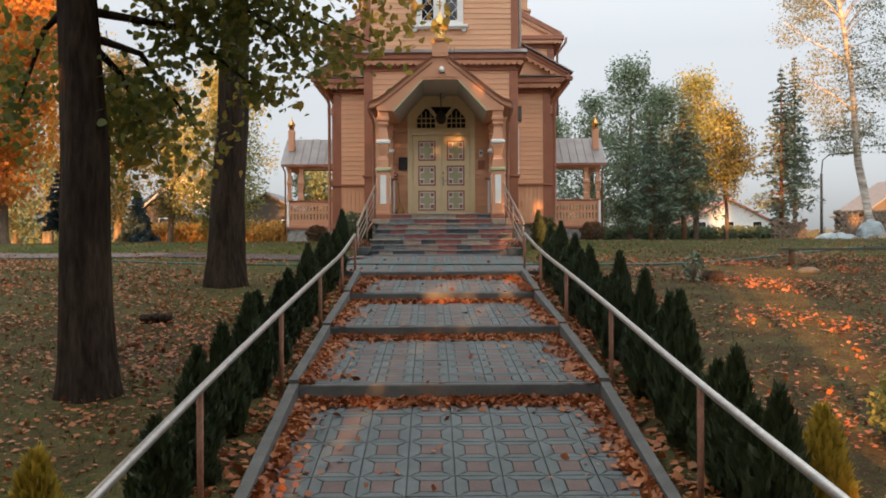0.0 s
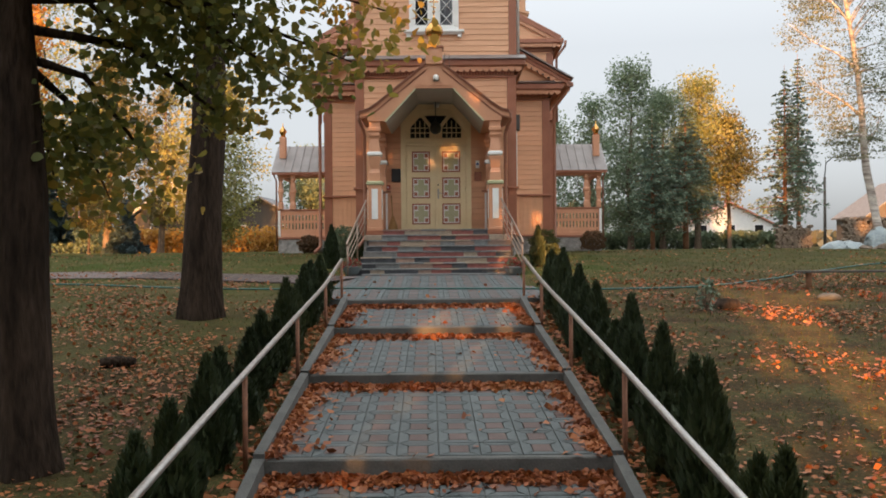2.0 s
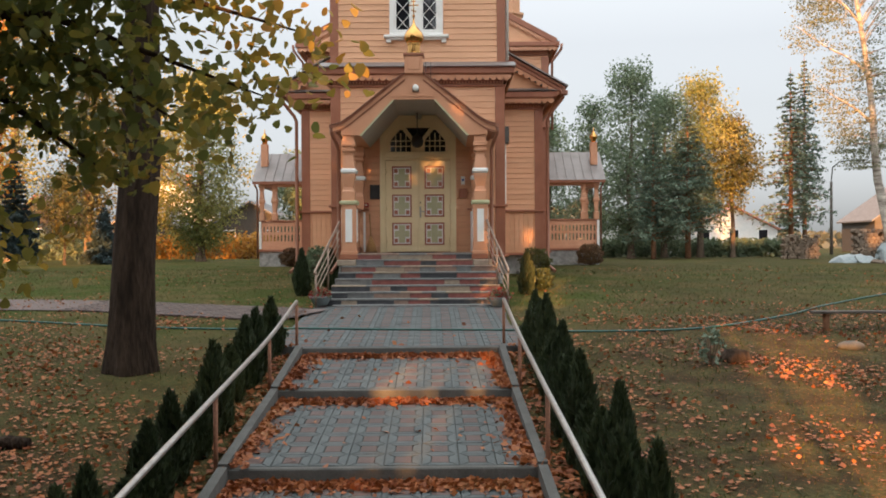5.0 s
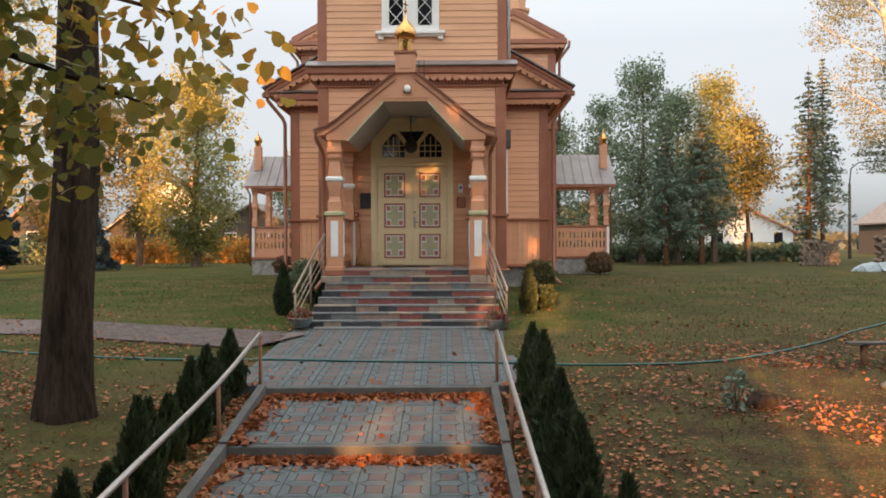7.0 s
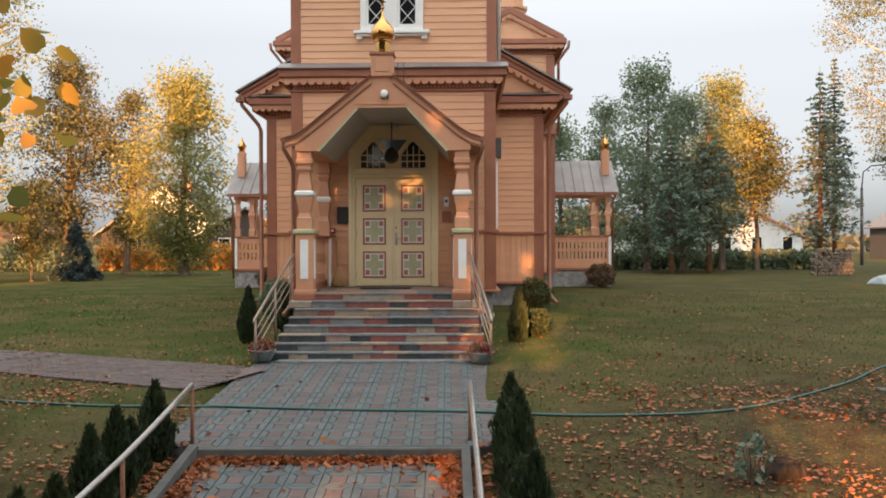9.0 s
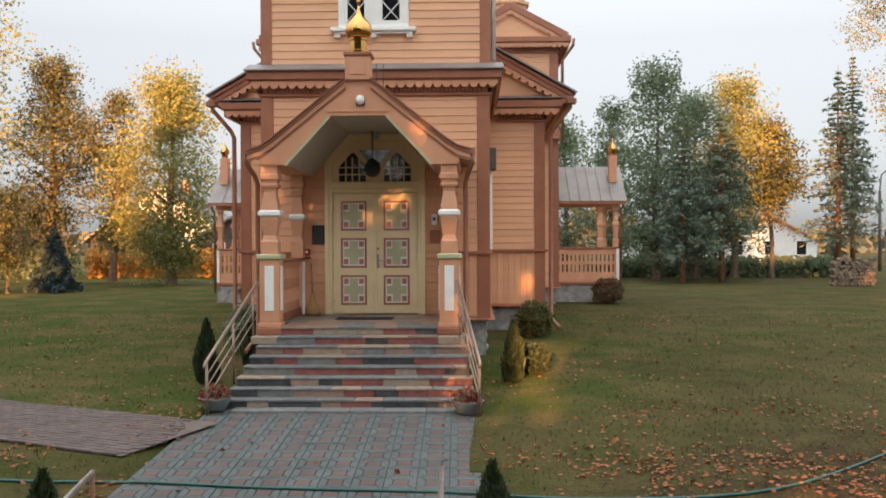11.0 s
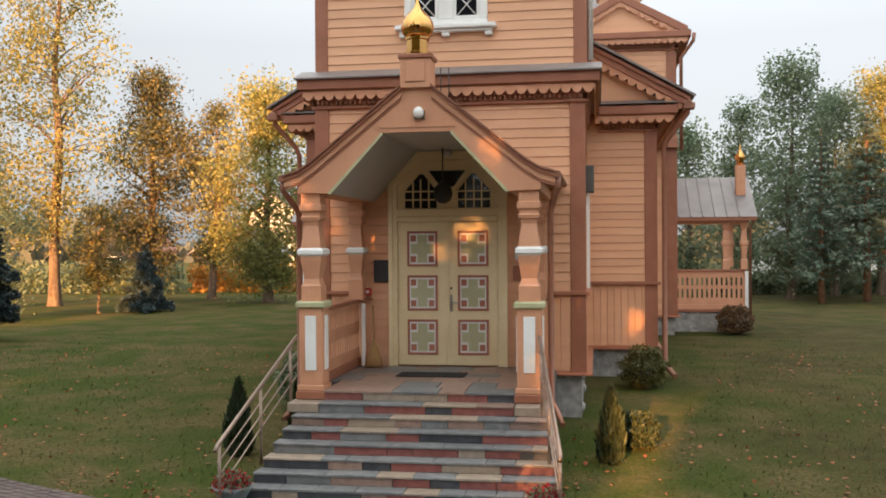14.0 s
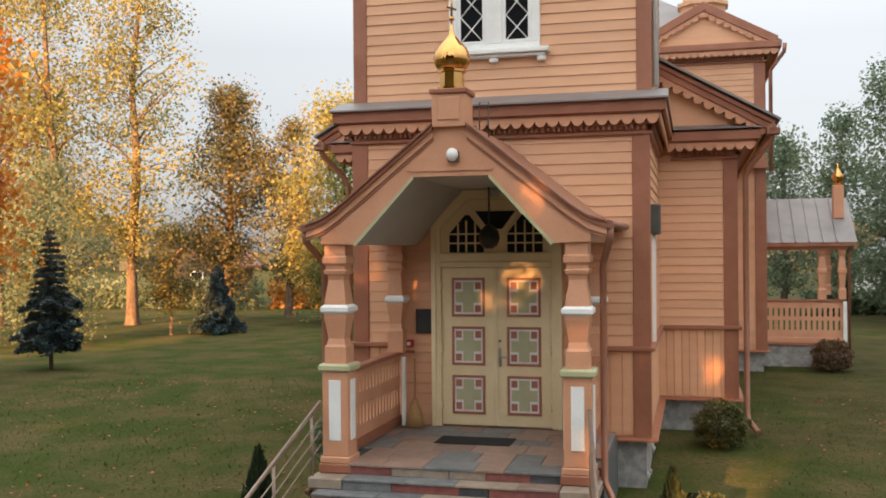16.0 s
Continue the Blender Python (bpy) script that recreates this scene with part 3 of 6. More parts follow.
for s in (-1, 1):
    pts = [(s * x, z) for x, z in PANE]
    prism(bm := bmesh.new(), pts, 26.14, 26.148)
    pane = part("pane", bm, M_GLASS, door, "dark transom glass")
    for x in (0.29, 0.42, 0.54):
        part("glazing_bar", B(s * x - 0.011, s * x + 0.011, 26.12, 26.139, 4.97, 5.42 if x < 0.5 else 5.38), M_CREAM, pane)
    for z in (5.1, 5.23):
        part("glazing_bar", B(*sorted((s * 0.17, s * 0.67)), 26.122, 26.138, z - 0.011, z + 0.011), M_CREAM, pane)
    prism(bm := bmesh.new(), [(s * 0.30, 5.56), (s * 0.38, 5.56), (s * 0.14, 5.24), (s * 0.06, 5.24)], 26.105, 26.15)
    part("strut", bm, M_CREAM, door)
prism(bm := bmesh.new(), [(-0.29, 5.55), (0.29, 5.55), (0.1, 5.3), (-0.1, 5.3)], 26.135, 26.147)
part("pane", bm, M_GLASS, door, "dark upper transom glass")


def door_leaf(s):
    x0, x1 = sorted((s * 0.006, s * 0.792))
    leaf = part("door_leaf", B(x0, x1, 26.135, 26.185, FL + 0.015, 4.755, bev=0.006), M_CREAM, door)
    cx = (x0 + x1) / 2
    for z0, z1 in ((4.06, 4.61), (3.37, 3.92), (2.68, 3.23)):
        cz = (z0 + z1) / 2
        w, h = 0.24, 0.275
        fr = bmesh.new()
        for q in ((cx - w, cx + w, z1 - 0.035, z1), (cx - w, cx + w, z0, z0 + 0.035), (cx - w, cx - w + 0.035, z0 + 0.035, z1 - 0.035), (cx + w - 0.035, cx + w, z0 + 0.035, z1 - 0.035)):
            box(fr, q[0], q[1], 26.115, 26.136, q[2], q[3], bev=0.005)
        p = part("panel_frame", fr, M_RED, leaf, "brick-red panel moulding")
        bm = B(cx - w + 0.035, cx + w - 0.035, 26.128, 26.134, z0 + 0.035, z1 - 0.035)
        box(bm, cx - 0.076, cx + 0.076, 26.121, 26.127, z0 + 0.06, z1 - 0.06, mi=1)
        box(bm, cx - w + 0.06, cx - 0.077, 26.121, 26.127, cz - 0.076, cz + 0.076, mi=1)
        box(bm, cx + 0.077, cx + w - 0.06, 26.121, 26.127, cz - 0.076, cz + 0.076, mi=1)
        for a in (-1, 1):
            for c in (-1, 1):
                qx, qz = cx + a * 0.142, cz + c * 0.163
                box(bm, qx - 0.042, qx + 0.042, 26.12, 26.1265, qz - 0.048, qz + 0.048, mi=2)
        part("painted_panel", bm, [M_WHITE, M_GREEN, M_RED], leaf, "white panel with green cross and red squares")
    return leaf


for s in (-1, 1):
    lf = door_leaf(s)
    for z in (2.8, 3.6, 4.5):
        part("hinge", tube(bmesh.new(), [(s * 0.785, 26.12, z - 0.06), (s * 0.785, 26.12, z + 0.06)], 0.014), M_CREAM, lf)
    if s > 0:
        part("handle_plate", B(0.035, 0.075, 26.122, 26.133, 3.36, 3.62, bev=0.004), M_STEEL, lf)
        part("handle", tube(bmesh.new(), [(0.055, 26.13, 3.5), (0.055, 26.085, 3.5), (0.065, 26.075, 3.5), (0.16, 26.075, 3.495)], 0.011), M_STEEL, lf)
        part("keyhole", tube(bmesh.new(), [(0.055, 26.135, 3.72), (0.055, 26.118, 3.72)], 0.018), M_IRON, lf)
part("astragal", B(-0.028, 0.028, 26.115, 26.134, FL + 0.02, 4.75, bev=0.008), M_CREAM, door)

# ---------------------------------------------------------------- porch
porch = part("porch_roof", bmesh.new(), M_PIPE, church, "brown metal porch roof")
RAKE = [(1.78, 5.30), (1.58, 5.36), (1.38, 5.49), (0.2, 6.44)]
SOF = [(1.17, 5.08), (0.45, 5.86)]
for s in (-1, 1):
    pts = [(s * x, z) for x, z in RAKE]
    # gable front, one side
    prism(bm := bmesh.new(), [(0, 6.44), (s * 0.2, 6.42), (s * 1.38, 5.47), (s * 1.6, 5.33), (s * 1.6, 5.09), (s * SOF[0][0], SOF[0][1]), (s * SOF[1][0], SOF[1][1]), (0, 5.86)], 23.55, 23.62)
    part("gable_board", bm, M_TRIM2, porch)
    for w0, w1, y, mat in ((-0.13, -0.02, 23.52, M_TRIM2), (-0.05, 0.0, 23.49, M_TRIM), (-0.17, -0.135, 23.535, M_TRIM)):
        bm = bmesh.new()
        for k in range(3):
            (xa, za), (xb, zb) = pts[k], pts[k + 1]
            prism(bm, [(xa, za + w0), (xa, za + w1), (xb, zb + w1), (xb, zb + w0)], y, 23.552)
        part("rake_moulding", bm, mat, porch)
    bm = bmesh.new()
    for k in range(3):
        (xa, za), (xb, zb) = pts[k], pts[k + 1]
        prism(bm, [(xa, za + 0.005), (xa, za + 0.03), (xb, zb + 0.03), (xb, zb + 0.005)], 23.46, 26.2)
    part("roof_sheet", bm, M_PIPE, porch)
    # soffit: sloping plank and flat top
    prism(bm := bmesh.new(), [(s * 1.17, 5.08), (s * 0.45, 5.86), (s * 0.45, 5.9), (s * 1.17, 5.12)], 23.62, 26.18)
    part("soffit_plank", bm, M_SOFFIT, porch)
    prism(bm := bmesh.new(), [(s * 1.19, 5.085), (s * 1.16, 5.06), (s * 0.44, 5.84), (s * 0.46, 5.865)], 23.538, 23.56)
    part("soffit_edge", bm, M_GREEN, porch)
    x0, x1 = sorted((s * 1.17, s * 1.6))
    part("eave_beam", B(x0, x1, 23.62, 26.17, 5.08, 5.32, bev=0.01), M_TRIM2, porch)
    x0, x1 = sorted((s * 1.6, s * 1.76))
    part("eave_soffit", B(x0, x1, 23.56, 26.17, 5.24, 5.29), M_TRIM, porch)
    part("gutter", tube(bmesh.new(), [(s * 1.81, 23.5, 5.28), (s * 1.81, 26.1, 5.3)], 0.05, 8), M_PIPE, porch)
part("soffit_plank", B(-0.45, 0.45, 23.62, 26.18, 5.86, 5.9), M_SOFFIT, porch)
part("gable_strip", B(-0.5, 0.5, 23.535, 23.553, 5.92, 5.955), M_TRIM2, porch)
ped = part("pedestal", B(-0.2, 0.2, 23.48, 23.86, 6.42, 6.8, bev=0.008), M_TRIM2, porch)
part("cap", B(-0.225, 0.225, 23.455, 23.885, 6.8, 6.86, bev=0.01), M_TRIM, ped)
part("inset", B(-0.13, 0.13, 23.465, 23.482, 6.5, 6.76, bev=0.006), M_TRIM2, ped)
lathe(bm := bmesh.new(), [(0.17, 6.86), (0.17, 6.9), (0.145, 6.91), (0.14, 7.06), (0.165, 7.07), (0.165, 7.1), (0.13, 7.115)], 0, 23.67, 8, radians(22.5), smooth=False)
part("drum", bm, M_GOLD, ped, "gilded cupola drum")
bm = bmesh.new()
prof = [(0.12, 7.10), (0.17, 7.12), (0.20, 7.16), (0.212, 7.21), (0.21, 7.26), (0.195, 7.31), (0.165, 7.36), (0.125, 7.41), (0.08, 7.455), (0.045, 7.5), (0.022, 7.56), (0.014, 7.66)]
lathe(bm, prof, 0, 23.67, 48)
for v in bm.verts:
    d = Vector((v.co.x, v.co.y - 23.67))
    f = 1 + 0.035 * math.cos(8 * math.atan2(d.y, d.x) + (v.co.z - 7.1) * 26) * math.cos(8 * math.atan2(d.y, d.x) - (v.co.z - 7.1) * 26)
    v.co.x, v.co.y = d.x * f, 23.67 + d.y * f
part("onion_dome", bm, M_GOLD, ped, "gilded ribbed onion dome")
bm = tube(bmesh.new(), [(0, 23.67, 7.64), (0, 23.67, 8.1)], 0.013, 6)
bmesh.ops.create_icosphere(bm, subdivisions=2, radius=0.035, matrix=Matrix.Translation((0, 23.67, 7.7)))
box(bm, -0.11, 0.11, 23.66, 23.68, 7.93, 7.955)
box(bm, -0.05, 0.05, 23.66, 23.68, 8.02, 8.042)
box(bm, -0.06, 0.06, 23.66, 23.68, -0.011, 0.011, Matrix.Translation((0, 0, 7.82)) @ Matrix.Rotation(radians(20), 4, "Y"))
part("cross", bm, M_GOLD, ped, "gilded three-bar cross")
part("wire_bracket", tube(bmesh.new(), [(0.25, 24.0, 6.3), (0.25, 24.0, 6.76), (0.36, 24.0, 6.76), (0.36, 24.0, 6.2)], 0.008, 5), M_IRON, porch)

SQ = math.sqrt(2)


def post(x, y, half=False):
    """Square turned porch post on a panelled pedestal."""
    p = part("porch_post", bmesh.new(), M_TRIM2, church, "tan carved porch post with white collar")
    if not half:
        part("base", B(x - 0.20, x + 0.20, y - 0.20, y + 0.2, FL - 0.13, FL - 0.02, bev=0.012), M_TRIM, p)
        part("base", B(x - 0.185, x + 0.185, y - 0.185, y + 0.185, FL - 0.02, FL + 0.06, bev=0.012), M_TRIM2, p)
        part("pedestal", B(x - 0.16, x + 0.16, y - 0.16, y + 0.16, FL + 0.06, 3.57, bev=0.008), M_TRIM2, p)
        part("white_panel", B(x - 0.075, x + 0.075, y - 0.175, y - 0.158, FL + 0.25, 3.47, bev=0.005), M_WHITE, p)
        for s in (-1, 1):
            part("white_panel", B(*sorted((x + s * 0.158, x + s * 0.175)), y - 0.075, y + 0.075, FL + 0.25, 3.47, bev=0.005), M_WHITE, p)
        part("cap", B(x - 0.2, x + 0.2, y - 0.2, y + 0.2, 3.57, 3.66, bev=0.02), M_GREEN, p, "pale green pedestal cap")
    k = 0.82 if half else 1.0
    z0 = 3.66 if not half else 3.55
    prof = [(0.135, z0), (0.135, 3.86), (0.115, 3.89), (0.10, 3.96), (0.125, 4.12), (0.14, 4.2), (0.14, 4.255)]
    lathe(bm := bmesh.new(), [(r * k * SQ, z) for r, z in prof], x, y, 4, radians(45), smooth=False)
    part("shaft", bm, M_TRIM2, p)
    lathe(bm := bmesh.new(), [(0.14 * k * SQ, 4.255), (0.175 * k * SQ, 4.285), (0.175 * k * SQ, 4.335), (0.14 * k * SQ, 4.365)], x, y, 4, radians(45), smooth=False)
    part("collar", bm, M_WHITE, p, "white painted collar")
    prof = [(0.135, 4.365), (0.13, 4.42), (0.095, 4.66), (0.105, 4.72), (0.13, 4.73), (0.14, 4.77), (0.12, 4.79), (0.12, 4.83), (0.15, 4.86), (0.15, 4.93), (0.13, 4.95), (0.13, 5.09)]
    lathe(bm := bmesh.new(), [(r * k * SQ, z) for r, z in prof], x, y, 4, radians(45), smooth=False)
    part("shaft", bm, M_TRIM2, p)
    return p


for s in (-1, 1):
    post(s * 1.44, 23.72)
    post(s * 1.42, 26.02, True)
    # board balustrade along the porch side
    bal = part("balustrade", B(s * 1.44 - 0.07, s * 1.44 + 0.07, 23.88, 26.15, 3.5, 3.56, bev=0.01), M_TRIM, church, "slatted porch balustrade")
    part("skirting", B(s * 1.44 - 0.04, s * 1.44 + 0.04, 23.88, 26.15, FL, FL + 0.13, bev=0.006), M_TRIM, bal)
    n = 17
    for i in range(n):
        y = 23.88 + (i + 0.5) * 2.27 / n
        w = 2.27 / n - 0.004
        bm = bmesh.new()
        a, z = w / 2, FL + 0.13
        prism(bm, [(y - a, z), (y + a, z), (y + a, z + 0.14), (y + a * 0.55, z + 0.2), (y + a * 0.55, z + 0.38), (y + a, z + 0.43), (y + a, z + 0.56), (y + a * 0.6, z + 0.6), (y + a * 0.6, z + 0.74), (y + a, z + 0.8), (y + a, 3.5),
                   (y - a, 3.5), (y - a, z + 0.8), (y - a * 0.6, z + 0.74), (y - a * 0.6, z + 0.6), (y - a, z + 0.56), (y - a, z + 0.43), (y - a * 0.55, z + 0.38), (y - a * 0.55, z + 0.2), (y - a, z + 0.14)], s * 1.44 - 0.012, s * 1.44 + 0.012, axis="x")
        part("slat", bm, M_TRIM2, bal)
    part("white_post", B(s * 1.30 - 0.025, s * 1.30 + 0.025, 25.9, 25.95, FL + 0.02, 3.49), M_WHITE, bal)
    # handrail stub running along the wall
    part("wall_rail", B(*sorted((s * 1.56, s * 1.2)), 26.08, 26.12, 3.53, 3.57), M_TRIM, bal)

# downpipes
for s in (-1, 1):
    bm = tube(bmesh.new(), [(s * 1.81, 23.56, 5.26), (s * 1.81, 23.58, 5.12), (s * 1.73, 23.86, 4.92), (s * 1.70, 23.92, 4.8), (s * 1.70, 23.92, 2.35), (s * 1.78, 23.85, 2.2), (s * 1.85, 23.66, 2.08)], 0.04, 10)
    part("downpipe", bm, M_PIPE, church, "brown round downpipe")
    bm = tube(bmesh.new(), [(s * 3.98, 29.6, 6.98), (s * 3.97, 29.62, 6.8), (s * 3.62, 29.86, 6.35), (s * 3.56, 29.9, 6.2), (s * 3.56, 29.9, 2.2), (s * 3.58, 29.84, 2.08), (s * 3.72, 29.6, 1.93)], 0.05, 10)
    part("downpipe", bm, M_PIPE, church, "brown round downpipe")
    part("gutter", tube(bmesh.new(), [(s * 3.98, 29.5, 6.98), (s * 3.98, 38, 6.98)], 0.065, 8), M_PIPE, church)
    part("gutter_head", B(*sorted((s * 3.88, s * 4.1)), 29.5, 29.7, 6.86, 6.99, bev=0.02), M_PIPE, church)
    bm = tube(bmesh.new(), [(s * 4.9, 37.75, 10.0), (s * 4.88, 37.8, 9.8), (s * 4.58, 38.1, 9.4), (s * 4.58, 38.1, 6.9)], 0.05, 8)
    part("downpipe", bm, M_PIPE, church)
bm = tube(bmesh.new(), [(2.215, 26.46, 12.0), (2.215, 26.46, 7.25)], 0.045, 10)
part("downpipe", bm, M_WHITE, church, "white tower downpipe")
meter = part("meter_box", B(2.13, 2.26, 26.5, 26.78, 5.2, 5.62, bev=0.012), M_CONC, church, "grey metal meter box with cable duct")
part("cable_duct", B(2.14, 2.19, 26.6, 26.66, 3.7, 5.2), M_WHITE, meter)

# galleries on both sides
for s in (-1, 1):
    g = part("side_gallery", bmesh.new(), M_TRIM2, church, "open wooden side gallery with slatted rail")
    X0, X1, YF = 4.43, 6.44, 39.4
    part("plinth", B(*sorted((s * X0, s * (X1 + 0.05))), YF - 0.02, 42.4, 1.3, 2.45, bev=0.02), M_PLINTH, g)
    part("floor_board", B(*sorted((s * X0, s * (X1 + 0.08))), YF - 0.08, 42.4, 2.45, 2.53, bev=0.01), M_TRIM, g)
    part("rail", B(*sorted((s * X0, s * X1)), YF - 0.05, YF + 0.05, 3.58, 3.65, bev=0.01), M_TRIM, g)
    part("rail", B(*sorted((s * X0, s * X1)), YF - 0.04, YF + 0.04, 2.53, 2.66, bev=0.01), M_TRIM2, g)
    n = 15
    for i in range(n):
        x = s * (X0 + (i + 0.5) * (X1 - X0) / n)
        w = (X1 - X0) / n
        bm = bmesh.new()
        for z0, z1, f in ((2.66, 2.85, 0.49), (2.85, 3.1, 0.3), (3.1, 3.2, 0.49), (3.2, 3.42, 0.3), (3.42, 3.58, 0.49)):
            box(bm, x - w * f, x + w * f, YF - 0.012, YF + 0.012, z0, z1)
        part("slat", bm, M_TRIM2, g)
    for x, wd in ((X1 - 0.06, 0.09), (X1 - 0.55, 0.10)):
        for yy in (YF, 42.2):
            if yy == YF or x > X1 - 0.1:
                lathe(bm := bmesh.new(), [(r * SQ, z) for r, z in ((wd, 3.65), (wd, 3.9), (wd * 0.7, 3.95), (wd * 0.95, 4.3), (wd * 1.2, 4.34), (wd * 1.2, 4.42), (wd * 0.95, 4.46), (wd * 0.7, 4.76), (wd, 4.84), (wd, 4.92))], s * x, yy, 4, radians(45), smooth=False)
                part("post", bm, M_TRIM2, g)
    part("white_post", B(s * X1 - 0.045, s * X1 + 0.045, YF - 0.09, YF - 0.055, 2.55, 3.6), M_WHITE, g)
    part("beam", B(*sorted((s * X0, s * (X1 + 0.06))), YF - 0.1, YF + 0.1, 4.92, 5.05, bev=0.01), M_TRIM2, g)
    part("beam", B(*sorted((s * (X1 - 0.14), s * (X1 + 0.05))), YF + 0.1, 42.3, 4.92, 5.05, bev=0.01), M_TRIM2, g)
    part("eave_fascia", B(*sorted((s * X0, s * (X1 + 0.24))), YF - 0.33, YF - 0.28, 5.02, 5.12), M_TRIM, g)
    x0, x1 = sorted((s * X0, s * (X1 + 0.26)))
    prism(bm := bmesh.new(), [(YF - 0.35, 5.12), (YF + 1.35, 6.32), (YF + 3.2, 5.12)], x0, x1, axis="x")
    roof = part("gallery_roof", bm, M_ROOF, g, "grey standing-seam metal roof")
    for i in range(6):
        x = s * (X0 + 0.15 + i * 0.33)
        m, n2 = run_frame((x, YF - 0.35, 5.12), (x, YF + 1.35, 6.32), (s, 0))
        part("seam", B(0, n2, -0.012, 0.012, 0.0, 0.03, m), M_ROOF, roof)
    part("finial_post", B(s * 6.38 - 0.13, s * 6.38 + 0.13, YF + 0.5, YF + 0.76, 5.75, 6.62, bev=0.01), M_TRIM2, g)
    lathe(bm := bmesh.new(), [(0.1, 6.62), (0.1, 6.74), (0.15, 6.8), (0.15, 6.88), (0.08, 6.98), (0.02, 7.08), (0.015, 7.2)], s * 6.38, YF + 0.63, 12)
    part("finial", bm, M_GOLD, g, "small gilded finial")
    bm = tube(bmesh.new(), [(s * 6.62, YF - 0.3, 5.1), (s * 6.6, YF - 0.2, 4.95), (s * 6.54, YF - 0.1, 4.82), (s * 6.54, YF - 0.1, 2.2)], 0.035, 8)
    part("downpipe", bm, M_PIPE, g)

# ---------------------------------------------------------------- stair
stair = thing("front_stair", "front stair of mixed red, black, grey and beige stone slabs", "stairs", at=Matrix.Translation((0, 22.6, 1.45)))
SX0, NR = -1.6, 8
RISE, TREAD, FOOT = (FL - 1.47) / NR, 0.228, 21.93
# the lower steps flare outwards, the two topmost lie between the post plinths
SIDES = [(-1.78 + 0.045 * k, 1.84 - 0.016 * k) if k < 6 else (-1.26, 1.26) for k in range(NR)]
for k in range(NR):
    y0, (lo_x, hi_x) = FOOT + k * TREAD, SIDES[k]
    part("step_core", B(lo_x + 0.03, hi_x - 0.03, y0 + 0.03, 26.1 if k == NR - 1 else y0 + TREAD + 0.03, 1.2, 1.47 + (k + 1) * RISE - 0.035), M_CONC, stair)
order = [0, 2, 4, 1, 3, 0, 4, 2, 3, 1, 0, 2, 1, 4, 3]
for k in range(NR):
    y0, z1 = FOOT + k * TREAD, 1.47 + (k + 1) * RISE
    for row in (0, 1):
        x, hi_x = SIDES[k]
        while x < hi_x - 0.02:
            w = min(RND.uniform(0.28, 0.8), hi_x - x)
            if hi_x - x - w < 0.25:
                w = hi_x - x
            if row == 0:
                mat = M_STONES[RND.choice([0, 1, 1, 2, 2, 3, 4])]
                part("riser_slab", B(x + 0.003, x + w - 0.003, y0 + RND.uniform(0, 0.006), y0 + 0.035, z1 - RISE, z1 - 0.032, bev=0.004), mat, stair)
            elif k < NR - 1:
                mat = M_STONES[RND.choice([0, 0, 0, 0, 3, 0, 4])]
                part("tread_slab", B(x + 0.003, x + w - 0.003, y0 - 0.02, y0 + TREAD + 0.02, z1 - 0.032, z1 + RND.uniform(-0.003, 0.002), bev=0.005), mat, stair)
            x += w
for s in (-1, 1):
    x0, x1 = sorted((s * 1.265, s * 1.68))
    part("post_plinth", B(x0, x1, FOOT + 6 * TREAD - 0.02, 24.05, 1.47 + 6 * RISE - 0.003, FL - 0.135, bev=0.012), M_STONES[3], stair)
    part("side_core", B(x0, x1, 24.05, 26.1, 1.3, FL - 0.04), M_CONC, stair)
y = FOOT + (NR - 1) * TREAD - 0.02
while y < 26.1:
    d = min(RND.uniform(0.35, 0.6), 26.12 - y)
    x, hi_x = SIDES[-1] if y < 24.05 else (-1.66, 1.66)
    while x < hi_x - 0.02:
        w = min(RND.uniform(0.3, 0.75), hi_x - x)
        if hi_x - x - w < 0.2:
            w = hi_x - x
        part("floor_slab", B(x + 0.004, x + w - 0.004, y + 0.004, y + d - 0.004, FL - 0.034, FL + RND.uniform(-0.003, 0.001), bev=0.004), M_STONES[RND.choice([0, 0, 4, 0, 0, 4, 4])], stair)
        x += w
    y += d


def stair_rail(s, lo, hi):
    """Stainless stair rail: handrail, three lower bars and posts."""
    r = thing("stair_railing", "brushed steel stair railing with four sloping bars", "railing", "stair railings", at=Matrix.Translation((lo[0], lo[1], 1.5)))
    lo, hi = Vector(lo), Vector(hi)
    ends = [lo + Vector((0, -0.06, -0.06)), lo, hi]
    part("handrail", tube(bmesh.new(), ends, 0.024, 10), M_RAILB, r)
    for d in (0.2, 0.36, 0.52):
        part("bar", tube(bmesh.new(), [lo - Vector((0, 0, d)), hi - Vector((0, 0, d))], 0.01, 6), M_RAILB, r)
    for f in (0.02, 0.5, 0.9):
        p = lo.lerp(hi, f)
        gz = 1.42 + max(0, (p.y - FOOT) / TREAD) * RISE
        part("rail_post", tube(bmesh.new(), [p, (p.x, p.y, gz)], 0.02, 8), M_RAILB, r)


for k, w in enumerate((0.55, 0.5, 0.62, 0.48, 0.6, 0.45)):
    x = SX0 + (0.0, 0.55, 1.05, 1.67, 2.15, 2.75)[k]
    part("foot_slab", B(x + 0.004, x + w - 0.004, FOOT - 0.30, FOOT - 0.004, 1.38, 1.487 + 0.003 * (k % 2), bev=0.004), M_STONES[0], stair)
stair_rail(-1, (-1.78, 21.4, 2.18), (-1.6, 23.56, 3.2))
stair_rail(1, (2.02, 21.4, 2.2), (1.62, 23.56, 3.22))

